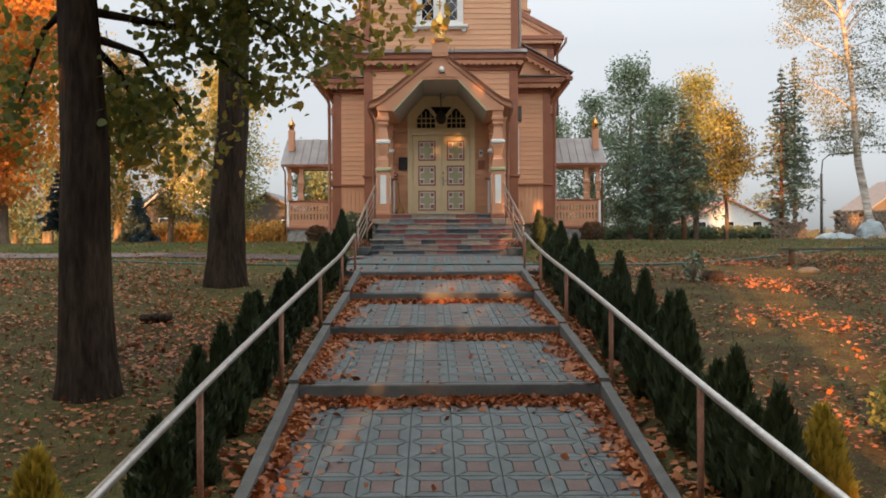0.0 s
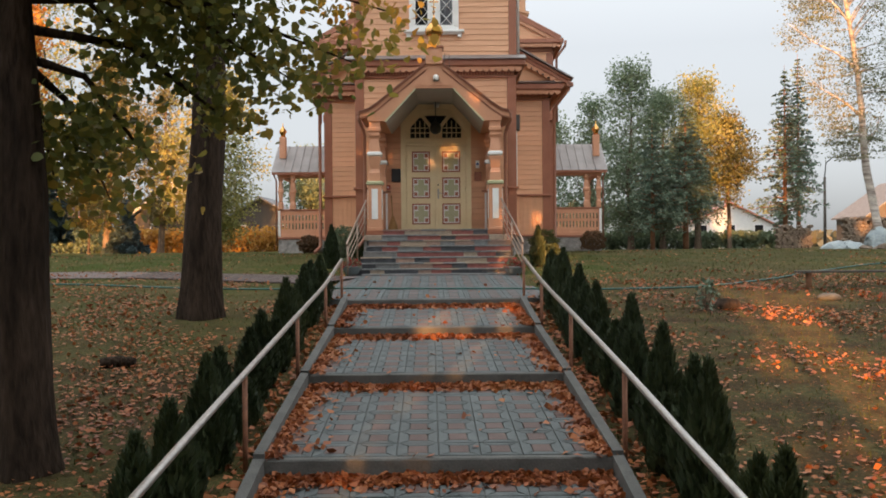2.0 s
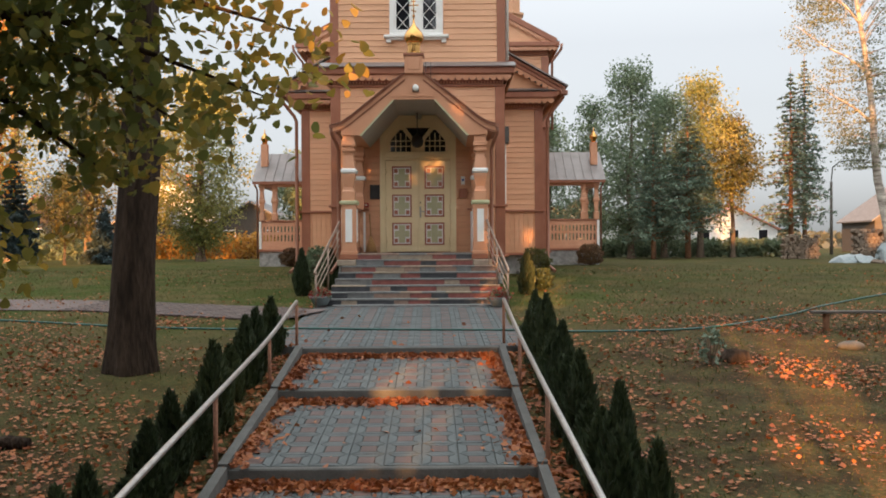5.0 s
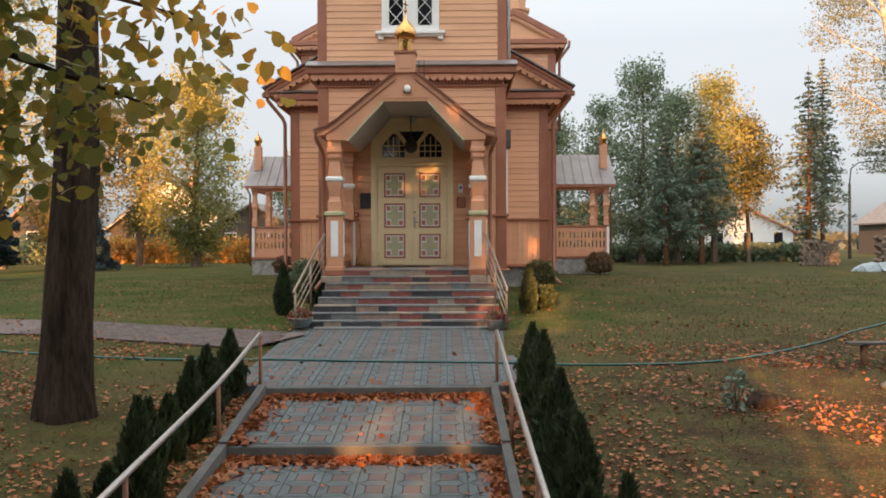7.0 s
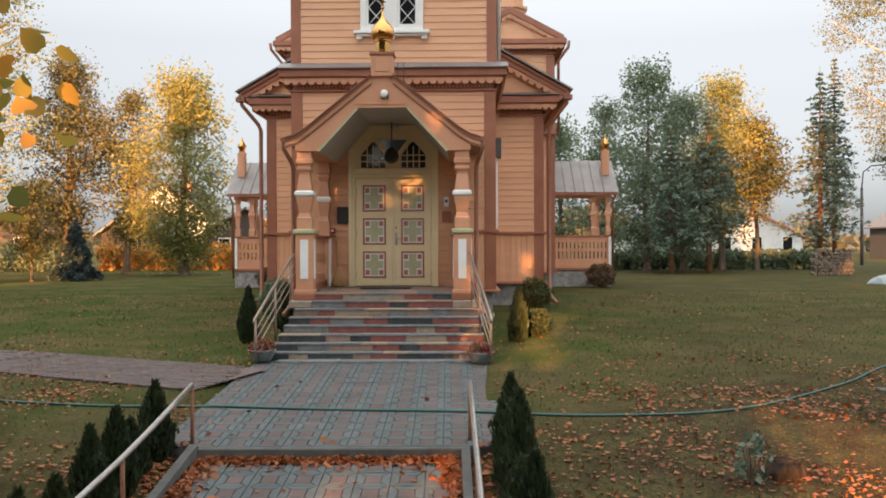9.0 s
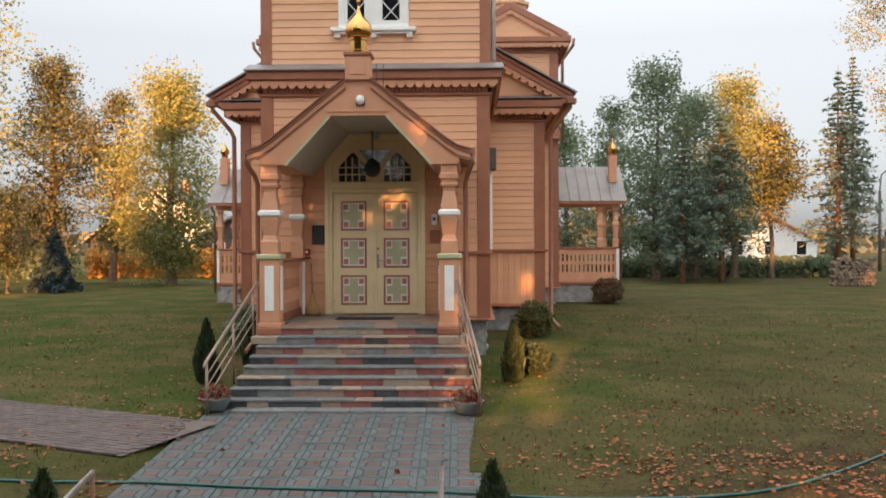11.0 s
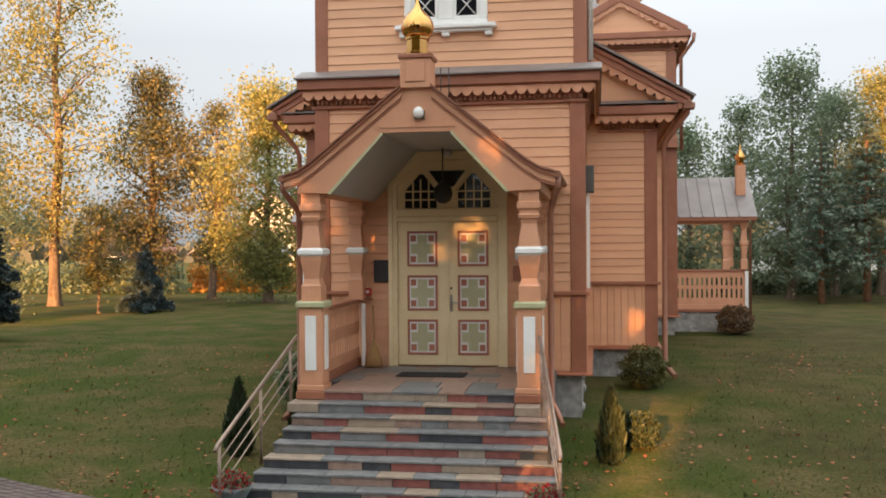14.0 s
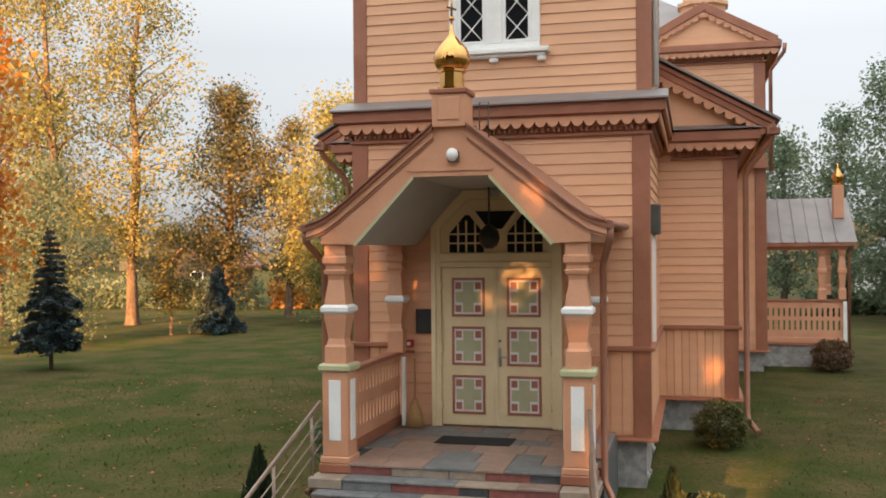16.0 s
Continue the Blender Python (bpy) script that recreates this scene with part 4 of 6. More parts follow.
# ---------------------------------------------------------------- porch things
mat_ = thing("door_mat", "black ribbed rubber door mat on the porch floor", "mat", at=Matrix.Translation((0.0, 25.1, FL)))
bm = B(-0.58, 0.42, 24.86, 25.34, FL + 0.001, FL + 0.012, bev=0.003)
part("mat_sheet", bm, M_RUBBER, mat_)
for i in range(24):
    part("rib", B(-0.56 + i * 0.0406, -0.54 + i * 0.0406, 24.88, 25.32, FL + 0.012, FL + 0.018), M_RUBBER, mat_)
plq = thing("wall_plaque", "dark plaque on the wall beside the door", "plaque", at=Matrix.Translation((-1.06, 26.15, 3.98)))
part("plate", B(-1.18, -0.94, 26.135, 26.172, 3.81, 4.16, bev=0.008), M_IRON, plq)
plq2 = thing("wall_plaque", "small brown plaque on the board wall", "plaque", at=Matrix.Translation((1.12, 26.15, 3.98)))
part("plate", B(1.02, 1.2, 26.14, 26.172, 3.83, 4.06, bev=0.008), M_TRIM, plq2)
sg = thing("wall_sign", "small white and blue notice on the wall", "sign", at=Matrix.Translation((1.1, 26.15, 4.25)))
part("plate", B(1.05, 1.15, 26.15, 26.172, 4.16, 4.36), M_WHITE, sg)
M_BLUE = shade("sign_blue", (0.05, 0.12, 0.35), (0.07, 0.16, 0.42), 9, 0.4, 0.0, fine=0.05)
part("mark", B(1.07, 1.13, 26.146, 26.1495, 4.24, 4.3), M_BLUE, sg)
bxm = thing("alarm_box", "small red call box by the porch balustrade", "alarm", at=Matrix.Translation((-1.27, 26.1, 3.66)))
M_SIGRED = shade("signal_red", (0.42, 0.03, 0.02), (0.5, 0.045, 0.03), 9, 0.4, 0.0, fine=0.05)
part("case", B(-1.325, -1.215, 26.08, 26.17, 3.61, 3.72, bev=0.01), M_SIGRED, bxm)
part("button", B(-1.295, -1.245, 26.068, 26.079, 3.64, 3.69), M_WHITE, bxm)
br = thing("broom", "straw broom leaning against the porch wall", "broom", at=Matrix.Translation((-1.15, 25.9, FL)))
part("stick", tube(bmesh.new(), [(-1.15, 25.96, FL + 0.36), (-1.19, 26.1, FL + 0.95)], 0.013, 8), M_STRAW, br)
part("bristles", tube(bmesh.new(), [(-1.14, 25.92, FL + 0.004), (-1.145, 25.94, FL + 0.2), (-1.15, 25.96, FL + 0.4)], [0.15, 0.10, 0.025], 10), M_STRAW, br)
lp = thing("gable_lamp", "white dome security lamp on the porch gable", "lamp", at=Matrix.Translation((0.05, 23.5, 6.08)))
part("back_plate", B(-0.03, 0.11, 23.52, 23.553, 6.02, 6.14, bev=0.01), M_CONC, lp)
bm = bmesh.new()
bmesh.ops.create_uvsphere(bm, u_segments=14, v_segments=8, radius=0.07, matrix=Matrix.Translation((0.04, 23.48, 6.1)) @ Matrix.Diagonal((1, 0.8, 1.1, 1)))
part("dome", bm, M_WHITE, lp, smooth=True)
ln = thing("porch_lantern", "black round lantern hanging in front of the transom", "lamp", at=Matrix.Translation((0, 25.4, 5.3)))
part("chain", tube(bmesh.new(), [(0.0, 25.7, 5.86), (0.0, 25.7, 5.3)], 0.012, 6), M_IRON, ln)
lathe(bm := bmesh.new(), [(0.05, 5.02), (0.12, 5.07), (0.15, 5.16), (0.13, 5.26), (0.06, 5.33), (0.03, 5.36)], 0.0, 25.7, 16)
part("globe", bm, M_IRON, ln)
cl = thing("soffit_lamp", "small round lamp under the porch soffit", "lamp", at=Matrix.Translation((0, 25.9, 5.8)))
lathe(bm := bmesh.new(), [(0.06, 5.74), (0.08, 5.8), (0.08, 5.859)], 0.03, 25.95, 14)
part("case", bm, M_SOFFIT, cl)

# the church with its stair and porch things stands turned a little, in line with the path
SQUARE = Matrix.Translation((0, 23.9, 0)) @ Matrix.Rotation(radians(-0.55), 4, "Z") @ Matrix.Translation((0, 0.9, 0)) @ Matrix.Rotation(radians(2.3), 4, "Z") @ Matrix.Translation((0, -24.8, 0))
for ob in (church, stair, mat_, plq, plq2, sg, bxm, br, lp, ln, cl):
    ob.matrix_basis = SQUARE @ ob.matrix_basis

# ---------------------------------------------------------------- lawn
def lawn_material():
    m = bpy.data.materials.new("autumn_lawn")
    m.use_nodes = True
    nt = m.node_tree
    b = nt.nodes["Principled BSDF"]
    geo = nt.nodes.new("ShaderNodeNewGeometry")

    def ns(scale, detail=4):
        n = nt.nodes.new("ShaderNodeTexNoise")
        n.inputs["Scale"].default_value, n.inputs["Detail"].default_value = scale, detail
        nt.links.new(geo.outputs["Position"], n.inputs["Vector"])
        return n.outputs["Fac"]

    def mix(fac, a, b2):
        x = nt.nodes.new("ShaderNodeMix")
        x.data_type = "RGBA"
        nt.links.new(fac, x.inputs["Factor"])
        nt.links.new(a, x.inputs[6])
        nt.links.new(b2, x.inputs[7])
        return x.outputs[2]

    def ramp(fac, p0, c0, p1, c1):
        r = nt.nodes.new("ShaderNodeValToRGB")
        r.color_ramp.elements[0].position, r.color_ramp.elements[1].position = p0, p1
        r.color_ramp.elements[0].color, r.color_ramp.elements[1].color = (*c0, 1), (*c1, 1)
        nt.links.new(fac, r.inputs["Fac"])
        return r.outputs["Color"]

    bare = mix(ramp(ns(2.2), 0.4, (0, 0, 0), 0.6, (1, 1, 1)), ramp(ns(14.0), 0.35, (0.029, 0.020, 0.010), 0.65, (0.056, 0.041, 0.019)), ramp(ns(18.0), 0.35, (0.037, 0.036, 0.013), 0.65, (0.084, 0.070, 0.029)))
    green = mix(ramp(ns(0.9, 6), 0.38, (0, 0, 0), 0.62, (1, 1, 1)), ramp(ns(22.0), 0.3, (0.021, 0.038, 0.005), 0.7, (0.062, 0.082, 0.014)), ramp(ns(17.0), 0.3, (0.052, 0.046, 0.015), 0.7, (0.128, 0.106, 0.040)))
    sep = nt.nodes.new("ShaderNodeSeparateXYZ")
    nt.links.new(geo.outputs["Position"], sep.inputs["Vector"])
    mr = nt.nodes.new("ShaderNodeMapRange")
    mr.inputs["From Min"].default_value, mr.inputs["From Max"].default_value = 15.0, 23.0
    nt.links.new(sep.outputs["Y"], mr.inputs["Value"])
    ad = nt.nodes.new("ShaderNodeMath")
    ad.operation = "MULTIPLY_ADD"
    nt.links.new(ns(0.45), ad.inputs[0])
    ad.inputs[1].default_value = 1.6
    sb = nt.nodes.new("ShaderNodeMath")
    sb.operation = "SUBTRACT"
    nt.links.new(mr.outputs["Result"], sb.inputs[0])
    dry = nt.nodes.new("ShaderNodeMapRange")          # the lawn on the east side is drier
    dry.inputs["From Min"].default_value, dry.inputs["From Max"].default_value = 1.0, 6.0
    dry.inputs["To Min"].default_value, dry.inputs["To Max"].default_value = 0.62, 1.2
    nt.links.new(sep.outputs["X"], dry.inputs["Value"])
    nt.links.new(dry.outputs["Result"], sb.inputs[1])
    nt.links.new(sb.outputs["Value"], ad.inputs[2])
    ad.use_clamp = True
    col = mix(ad.outputs["Value"], bare, green)
    litter = ramp(ns(30.0, 2), 0.62, (0, 0, 0), 0.66, (1, 1, 1))
    lcol = ramp(ns(55.0, 1), 0.35, (0.13, 0.045, 0.02), 0.65, (0.24, 0.10, 0.035))
    keep = ramp(ad.outputs["Value"], 0.0, (0.9, 0.9, 0.9), 0.8, (0.12, 0.12, 0.12))
    mm = nt.nodes.new("ShaderNodeMath")
    mm.operation = "MULTIPLY"
    nt.links.new(litter, mm.inputs[0])
    nt.links.new(keep, mm.inputs[1])
    nt.links.new(mix(mm.outputs["Value"], col, lcol), b.inputs["Base Color"])
    b.inputs["Roughness"].default_value, b.inputs["Specular IOR Level"].default_value = 0.95, 0.1
    bp = nt.nodes.new("ShaderNodeBump")
    bp.inputs["Strength"].default_value, bp.inputs["Distance"].default_value = 0.9, 0.03
    nt.links.new(ns(40.0), bp.inputs["Height"])
    nt.links.new(bp.outputs["Normal"], b.inputs["Normal"])
    return m


M_LAWN = lawn_material()
xs = np.concatenate([[-1500, -500, -150], np.arange(-70, -14, 4), np.arange(-14, 16, 0.4), np.arange(16, 71, 4), [150, 500, 1500]])
ys = np.concatenate([[-1500, -400, -100], np.arange(-40, -2, 3), np.arange(-2, 34, 0.4), np.arange(34, 100, 4), [120, 400, 3000]])
nx = len(xs)


def under_paving(x, y):
    p = PATH_M.inverted() @ Vector((x, y, 0))
    return abs(p.x) < (BROAD - 0.1 if p.y > 0.2 else HALF - 0.05) and p.y < 6.2


gv = [(x, y, ground_z(x, y) - (0.14 if under_paving(x, y) else 0)) for y in ys for x in xs]
gf = [(j * nx + i, j * nx + i + 1, (j + 1) * nx + i + 1, (j + 1) * nx + i) for j in range(len(ys) - 1) for i in range(nx - 1)]
ground = tagged(soup("ground", gv, gf, M_LAWN), "sloping autumn lawn strewn with fallen leaves", "ground", kind="structure")

# ---------------------------------------------------------------- leaves, trees
NP = np.random.default_rng(11)


def leaf_quads(centres, size, rng, flat=0.0, shape=0.62, droop=0.0):
    """Folded diamond leaves at the centres: vertices (n*4, 3) and faces."""
    n = len(centres)
    a = rng.normal(size=(n, 3))
    a[:, 2] = a[:, 2] * (1 - flat) - droop
    a /= np.linalg.norm(a, axis=1)[:, None]
    b = rng.normal(size=(n, 3))
    if flat:
        b[:, 2] *= 1 - flat
    b -= a * (a * b).sum(1)[:, None]
    b /= np.linalg.norm(b, axis=1)[:, None]
    c = np.cross(a, b)
    s = size * rng.uniform(0.6, 1.35, n)[:, None]
    v = np.stack([centres - a * s * 0.5, centres + b * s * shape * 0.5 + c * s * 0.1, centres + a * s * 0.5, centres - b * s * shape * 0.5 + c * s * 0.1], 1).reshape(-1, 3)
    return v, np.arange(n * 4).reshape(n, 4)


def round_leaves(centres, size, rng, droop=0.3):
    """Broad heart-shaped leaves of eight corners, dished along the midrib: vertices (n*8, 3)."""
    n = len(centres)
    a = rng.normal(size=(n, 3))
    a[:, 2] = a[:, 2] * 0.8 - droop
    a /= np.linalg.norm(a, axis=1)[:, None]
    b = rng.normal(size=(n, 3))
    b -= a * (a * b).sum(1)[:, None]
    b /= np.linalg.norm(b, axis=1)[:, None]
    c = np.cross(a, b)
    s = size * rng.uniform(0.6, 1.25, n)[:, None]
    outline = ((-0.42, 0.0), (-0.46, 0.22), (-0.2, 0.42), (0.18, 0.34), (0.58, 0.0), (0.18, -0.34), (-0.2, -0.42), (-0.46, -0.22))
    return np.stack([centres + (a * u + b * w + c * abs(w) * 0.25) * s for u, w in outline], 1).reshape(-1, 3)


def quad_mesh(name, v, mat, corners=4):
    n = len(v) // corners
    me = bpy.data.meshes.new(name)
    me.vertices.add(n * corners)
    me.vertices.foreach_set("co", np.asarray(v, dtype=np.float32).ravel())
    me.loops.add(n * corners)
    me.loops.foreach_set("vertex_index", np.arange(n * corners, dtype=np.int32))
    me.polygons.add(n)
    me.polygons.foreach_set("loop_start", np.arange(n, dtype=np.int32) * corners)
    me.update(calc_edges=True)
    me.materials.append(mat)
    return me


def leaves(name, v, mat, parent=None, kind="", corners=4):
    ob = new(name, quad_mesh(name, v, mat, corners))
    hang(ob, parent)
    if kind:
        ob["kind"] = kind
    return ob


L_LIME = leafy("lime_leaves", [(0.075, 0.10, 0.024), (0.15, 0.165, 0.036), (0.30, 0.24, 0.044), (0.52, 0.29, 0.05)], through_light=0.5)
L_LIME2 = leafy("olive_leaves", [(0.06, 0.075, 0.028), (0.11, 0.11, 0.035), (0.22, 0.17, 0.045)])
L_YELLOW = leafy("yellow_leaves", [(0.13, 0.165, 0.06), (0.27, 0.27, 0.08), (0.42, 0.36, 0.12)], through_light=0.45)
L_ORANGE = leafy("orange_leaves", [(0.46, 0.15, 0.02), (0.62, 0.25, 0.03), (0.68, 0.34, 0.05)], through_light=0.45)
L_OLIVE = leafy("brown_olive_leaves", [(0.09, 0.10, 0.045), (0.15, 0.14, 0.055), (0.27, 0.21, 0.065)])
L_BIRCH = leafy("birch_leaves", [(0.11, 0.14, 0.075), (0.18, 0.19, 0.10), (0.28, 0.25, 0.12)])
# green leaves and pine needles: distance haze is put into these lightened tones
L_GREEN = leafy("green_leaves", [(0.12, 0.17, 0.10), (0.18, 0.23, 0.135), (0.25, 0.28, 0.15)], through_light=0.45)
L_PINE = leafy("pine_needles", [(0.10, 0.15, 0.105), (0.14, 0.19, 0.13), (0.18, 0.22, 0.14)], through_light=0.15)
L_SPRUCE = leafy("blue_spruce_needles", [(0.03, 0.056, 0.062), (0.055, 0.09, 0.096), (0.09, 0.13, 0.14)], through_light=0.1)
L_THUJA = leafy("thuja_scales", [(0.018, 0.030, 0.012), (0.032, 0.048, 0.017), (0.058, 0.070, 0.022)], through_light=0.15)
L_FALLEN = leafy("fallen_leaves", [(0.12, 0.034, 0.012), (0.235, 0.066, 0.018), (0.34, 0.112, 0.029), (0.27, 0.12, 0.04)], through_light=0.1)
L_HEDGE = leafy("golden_hedge_leaves", [(0.30, 0.15, 0.03), (0.48, 0.25, 0.045), (0.55, 0.33, 0.07)], through_light=0.4)
L_FAR = leafy("far_wood_leaves", [(0.09, 0.10, 0.075), (0.12, 0.125, 0.09), (0.18, 0.16, 0.10)])
L_GRASS = leafy("grass_blades", [(0.028, 0.044, 0.007), (0.066, 0.076, 0.015), (0.12, 0.10, 0.032)], through_light=0.4)
M_BIRCH = shade("birch_bark", (0.16, 0.13, 0.11), (0.62, 0.57, 0.50), 3.0, 0.8, 0.3, grain=14, stretch=(0.5, 0.5, 2.5), fine=0.35)
M_BARK2 = shade("grey_brown_bark", (0.10, 0.075, 0.055), (0.19, 0.14, 0.10), 5, 0.95, 0.8, grain=22, stretch=(1, 1, 0.25), fine=0.4, dist=0.03)
M_PINEBARK = shade("pine_bark", (0.16, 0.085, 0.05), (0.28, 0.14, 0.075), 5, 0.95, 0.8, grain=18, stretch=(1, 1, 0.4), fine=0.35, dist=0.03)


def tree(name, label, base, h, crown_r, crown0, n, size, mat, bark, r0, seed, lean=(0, 0), limbs=16, group="", flare=1.35, clump=0.5, kind_shape=0.75, droop=0.2, extra=()):
    """Broadleaf tree: bent trunk, limbs that fork, leaves in clumps round the twigs."""
    rng = np.random.default_rng(seed)
    rd = random.Random(seed)
    t = thing(name, label, "tree", group, at=Matrix.Translation(base))
    b = Vector(base)
    bend = [Vector((rd.uniform(-1, 1), rd.uniform(-1, 1), 0)) * 0.02 * h * f for f in (0, 0.4, 0.8, 1.0, 1.0)]
    axis = [b + Vector((lean[0] * f, lean[1] * f, h * f)) + bend[i] for i, f in enumerate((0, 0.25, 0.5, 0.78, 0.97))]
    at = lambda f: axis[min(3, int(f * 4))].lerp(axis[min(3, int(f * 4)) + 1], f * 4 - min(3, int(f * 4)))
    pts, rs = [b - Vector((0, 0, 0.2)), b + Vector((0, 0, 0.12)), b + (axis[1] - b) * 0.25], [r0 * flare * 1.15, r0 * flare, r0 * 1.05]
    for i in range(1, 9):
        f = 0.08 + 0.92 * i / 8
        pts.append(at(f))
        rs.append(max(0.015, r0 * (1 - f) ** 0.8 * 0.98 + 0.01))
    bm = tube(bmesh.new(), pts, rs, 14)
    for v in bm.verts:
        k = noise.noise(Vector((v.co.x * 5, v.co.y * 5, v.co.z * 0.8))) * 0.1 * r0
        v.co += Vector((k, -k, 0))
    part("trunk", bm, bark, t, smooth=True)
    tips = []
    bm = bmesh.new()
    for i in range(limbs):
        f = crown0 + (0.96 - crown0) * ((i + rd.random() * 0.7) / limbs)
        p = at(f)
        a = i * 2.4 + rd.uniform(-0.4, 0.4)
        g = (f - crown0) / (1 - crown0)
        reach = crown_r * (1 - abs(g - 0.32) ** 1.6 * kind_shape * 1.5) * rd.uniform(0.75, 1.1)
        reach = max(reach, crown_r * 0.18)
        d = Vector((math.cos(a), math.sin(a), 0))
        up = rd.uniform(0.15, 0.55) + 0.3 * g
        q1 = p + d * reach * 0.5 + Vector((0, 0, reach * 0.5 * up))
        q2 = p + d * reach + Vector((0, 0, reach * (up - droop)))
        rl = max(0.02, r0 * 0.36 * (1 - f) + 0.02)
        tube(bm, [p, q1, q2], [rl, rl * 0.6, rl * 0.2], 6, caps=False)
        tips += [(p.lerp(q1, 0.35) - Vector((0, 0, 0.12 * reach)), reach * 0.22), (p.lerp(q1, 0.8), reach * 0.25), (q1, reach * 0.32), (q1.lerp(q2, 0.5), reach * 0.33), (q2, reach * 0.3)]
        for k in range(3):
            s0 = q1.lerp(q2, rd.uniform(0, 0.8))
            e = s0 + Vector((d.x + rd.uniform(-1, 1), d.y + rd.uniform(-1, 1), rd.uniform(-0.3, 0.6))) * reach * 0.38
            tube(bm, [s0, e], [rl * 0.4, rl * 0.1], 5, caps=False)
            tips += [(e, reach * 0.28), (s0.lerp(e, 0.5), reach * 0.22)]
    for f, end in extra:
        p, q2 = at(f), Vector(end)
        q1 = p.lerp(q2, 0.5) + Vector((0, 0, 0.35))
        tube(bm, [p, q1, q2], [0.07, 0.04, 0.01], 6, caps=False)
        tips += [(p.lerp(q1, 0.6), 0.5), (q1, 0.55), (q1.lerp(q2, 0.5), 0.55), (q2, 0.42), (q1.lerp(q2, 0.75), 0.45), (q1.lerp(q2, 0.25), 0.5)]
    part("limb", bm, bark, t, smooth=True)
    cs = np.array([tuple(p) for p, _ in tips])
    cr = np.array([max(0.25, r * 2 * clump) for _, r in tips])
    w = cr ** 2
    idx = rng.choice(len(cs), n, p=w / w.sum())
    off = rng.normal(size=(n, 3)) * np.array([0.55, 0.55, 0.42])
    pos = cs[idx] + off * cr[idx][:, None]
    v, _ = leaf_quads(pos, size, rng, flat=0.35, droop=0.25)
    leaves("crown", v, mat, t)
    return t


def crown_tree(name, label, base, h, crown_r, crown0, n, size, mat, bark, r0, seed, lean=(0, 0), clusters=110, group="", wide=0.4, gaps=0.1, hang=0.0, flare=1.35, extra=(), forks=9, spread=1.0, near=False):
    """Broadleaf tree: furrowed trunk, forking limbs, and leaves in loose clumps that fill an uneven egg-shaped crown."""
    rng, rd = np.random.default_rng(seed), random.Random(seed)
    t = thing(name, label, "tree", group, at=Matrix.Translation(base))
    b = Vector(base)
    wob = [Vector((rd.uniform(-1, 1), rd.uniform(-1, 1), 0)) * 0.012 * h for _ in range(6)]

    def axis(f):
        k = min(4, int(f * 5))
        return b + Vector((lean[0] * f, lean[1] * f, h * f)) + (wob[k] * (1 - f * 5 + k) + wob[k + 1] * (f * 5 - k)) * min(1, f * 3)

    fs = [0.0, 0.012, 0.03, 0.07] + [0.12 + 0.86 * i / 11 for i in range(12)]
    rs = [max(0.012, r0 * (1 - f) ** 0.85) * (flare if f < 0.005 else 1 + (flare - 1) * 0.55 if f < 0.02 else 1 + (flare - 1) * 0.2 if f < 0.05 else 1.0) for f in fs]
    bm = tube(bmesh.new(), [b - Vector((0, 0, 0.25))] + [axis(f) for f in fs], [rs[0] * 1.08] + rs, 28)
    for v in bm.verts:
        a = math.atan2(v.co.y - b.y, v.co.x - b.x)
        low = max(0.0, 1 - (v.co.z - b.z) / 1.2)
        k = r0 * (0.05 * math.sin(a * 7 + v.co.z * 1.3) + 0.10 * low * math.sin(a * 5 + seed) + 0.06 * noise.noise(v.co * 3))
        v.co += Vector((math.cos(a), math.sin(a), 0)) * k
    part("trunk", bm, bark, t, smooth=True)
    # clump centres in the crown
    z0 = crown0 * h
    cs = []
    while len(cs) < clusters:
        g, a, q = rd.random(), rd.uniform(0, 2 * math.pi), rd.random() ** 0.55
        prof = (math.sin(math.pi * min(1, max(0, g)) ** (0.5 + wide)) ** 0.75 if 0 < g < 1 else 0) * (1 - 0.25 * g)
        prof = max(prof, 0.45 * (1 - g) ** 2)
        R = crown_r * prof * (0.8 + 0.45 * noise.noise(Vector((math.cos(a) * 1.6, math.sin(a) * 1.6, g * 4 + seed))))
        c = axis(crown0 + (1.0 - crown0) * g) + Vector((math.cos(a), math.sin(a), 0)) * R * q
        if noise.noise(c * (1.1 / max(0.8, crown_r * 0.4)) + Vector((seed, 0, 0))) < gaps - 0.5:
            continue
        cs.append(c)
    limb = bmesh.new()
    joints = [(axis(crown0 * 0.9 + (0.97 - crown0 * 0.9) * i / 14), r0 * (1 - (crown0 + (0.97 - crown0) * i / 14)) * 0.45 + 0.012) for i in range(15)]
    mains = sorted(cs, key=lambda c: -((c - axis(min(0.98, max(0.0, (c.z - b.z) / h)))).length))[:forks * 3:3]
    for c in mains:
        f = max(crown0 * 0.75, (c.z - b.z) / h - 0.55 * (c - axis(min(0.98, (c.z - b.z) / h))).length / h - 0.03)
        p, r = axis(min(0.95, f)), r0 * (1 - f) * 0.42 + 0.012
        m = p.lerp(c, 0.5) + Vector((rd.uniform(-0.1, 0.1), rd.uniform(-0.1, 0.1), 0.06)) * (c - p).length
        tube(limb, [p, p.lerp(m, 0.5) + Vector((0, 0, 0.03)) * (c - p).length, m, c], [r, r * 0.75, r * 0.5, 0.01], 6, caps=False)
        joints += [(p.lerp(m, 0.6), r * 0.5), (m, r * 0.4), (m.lerp(c, 0.5), r * 0.28)]
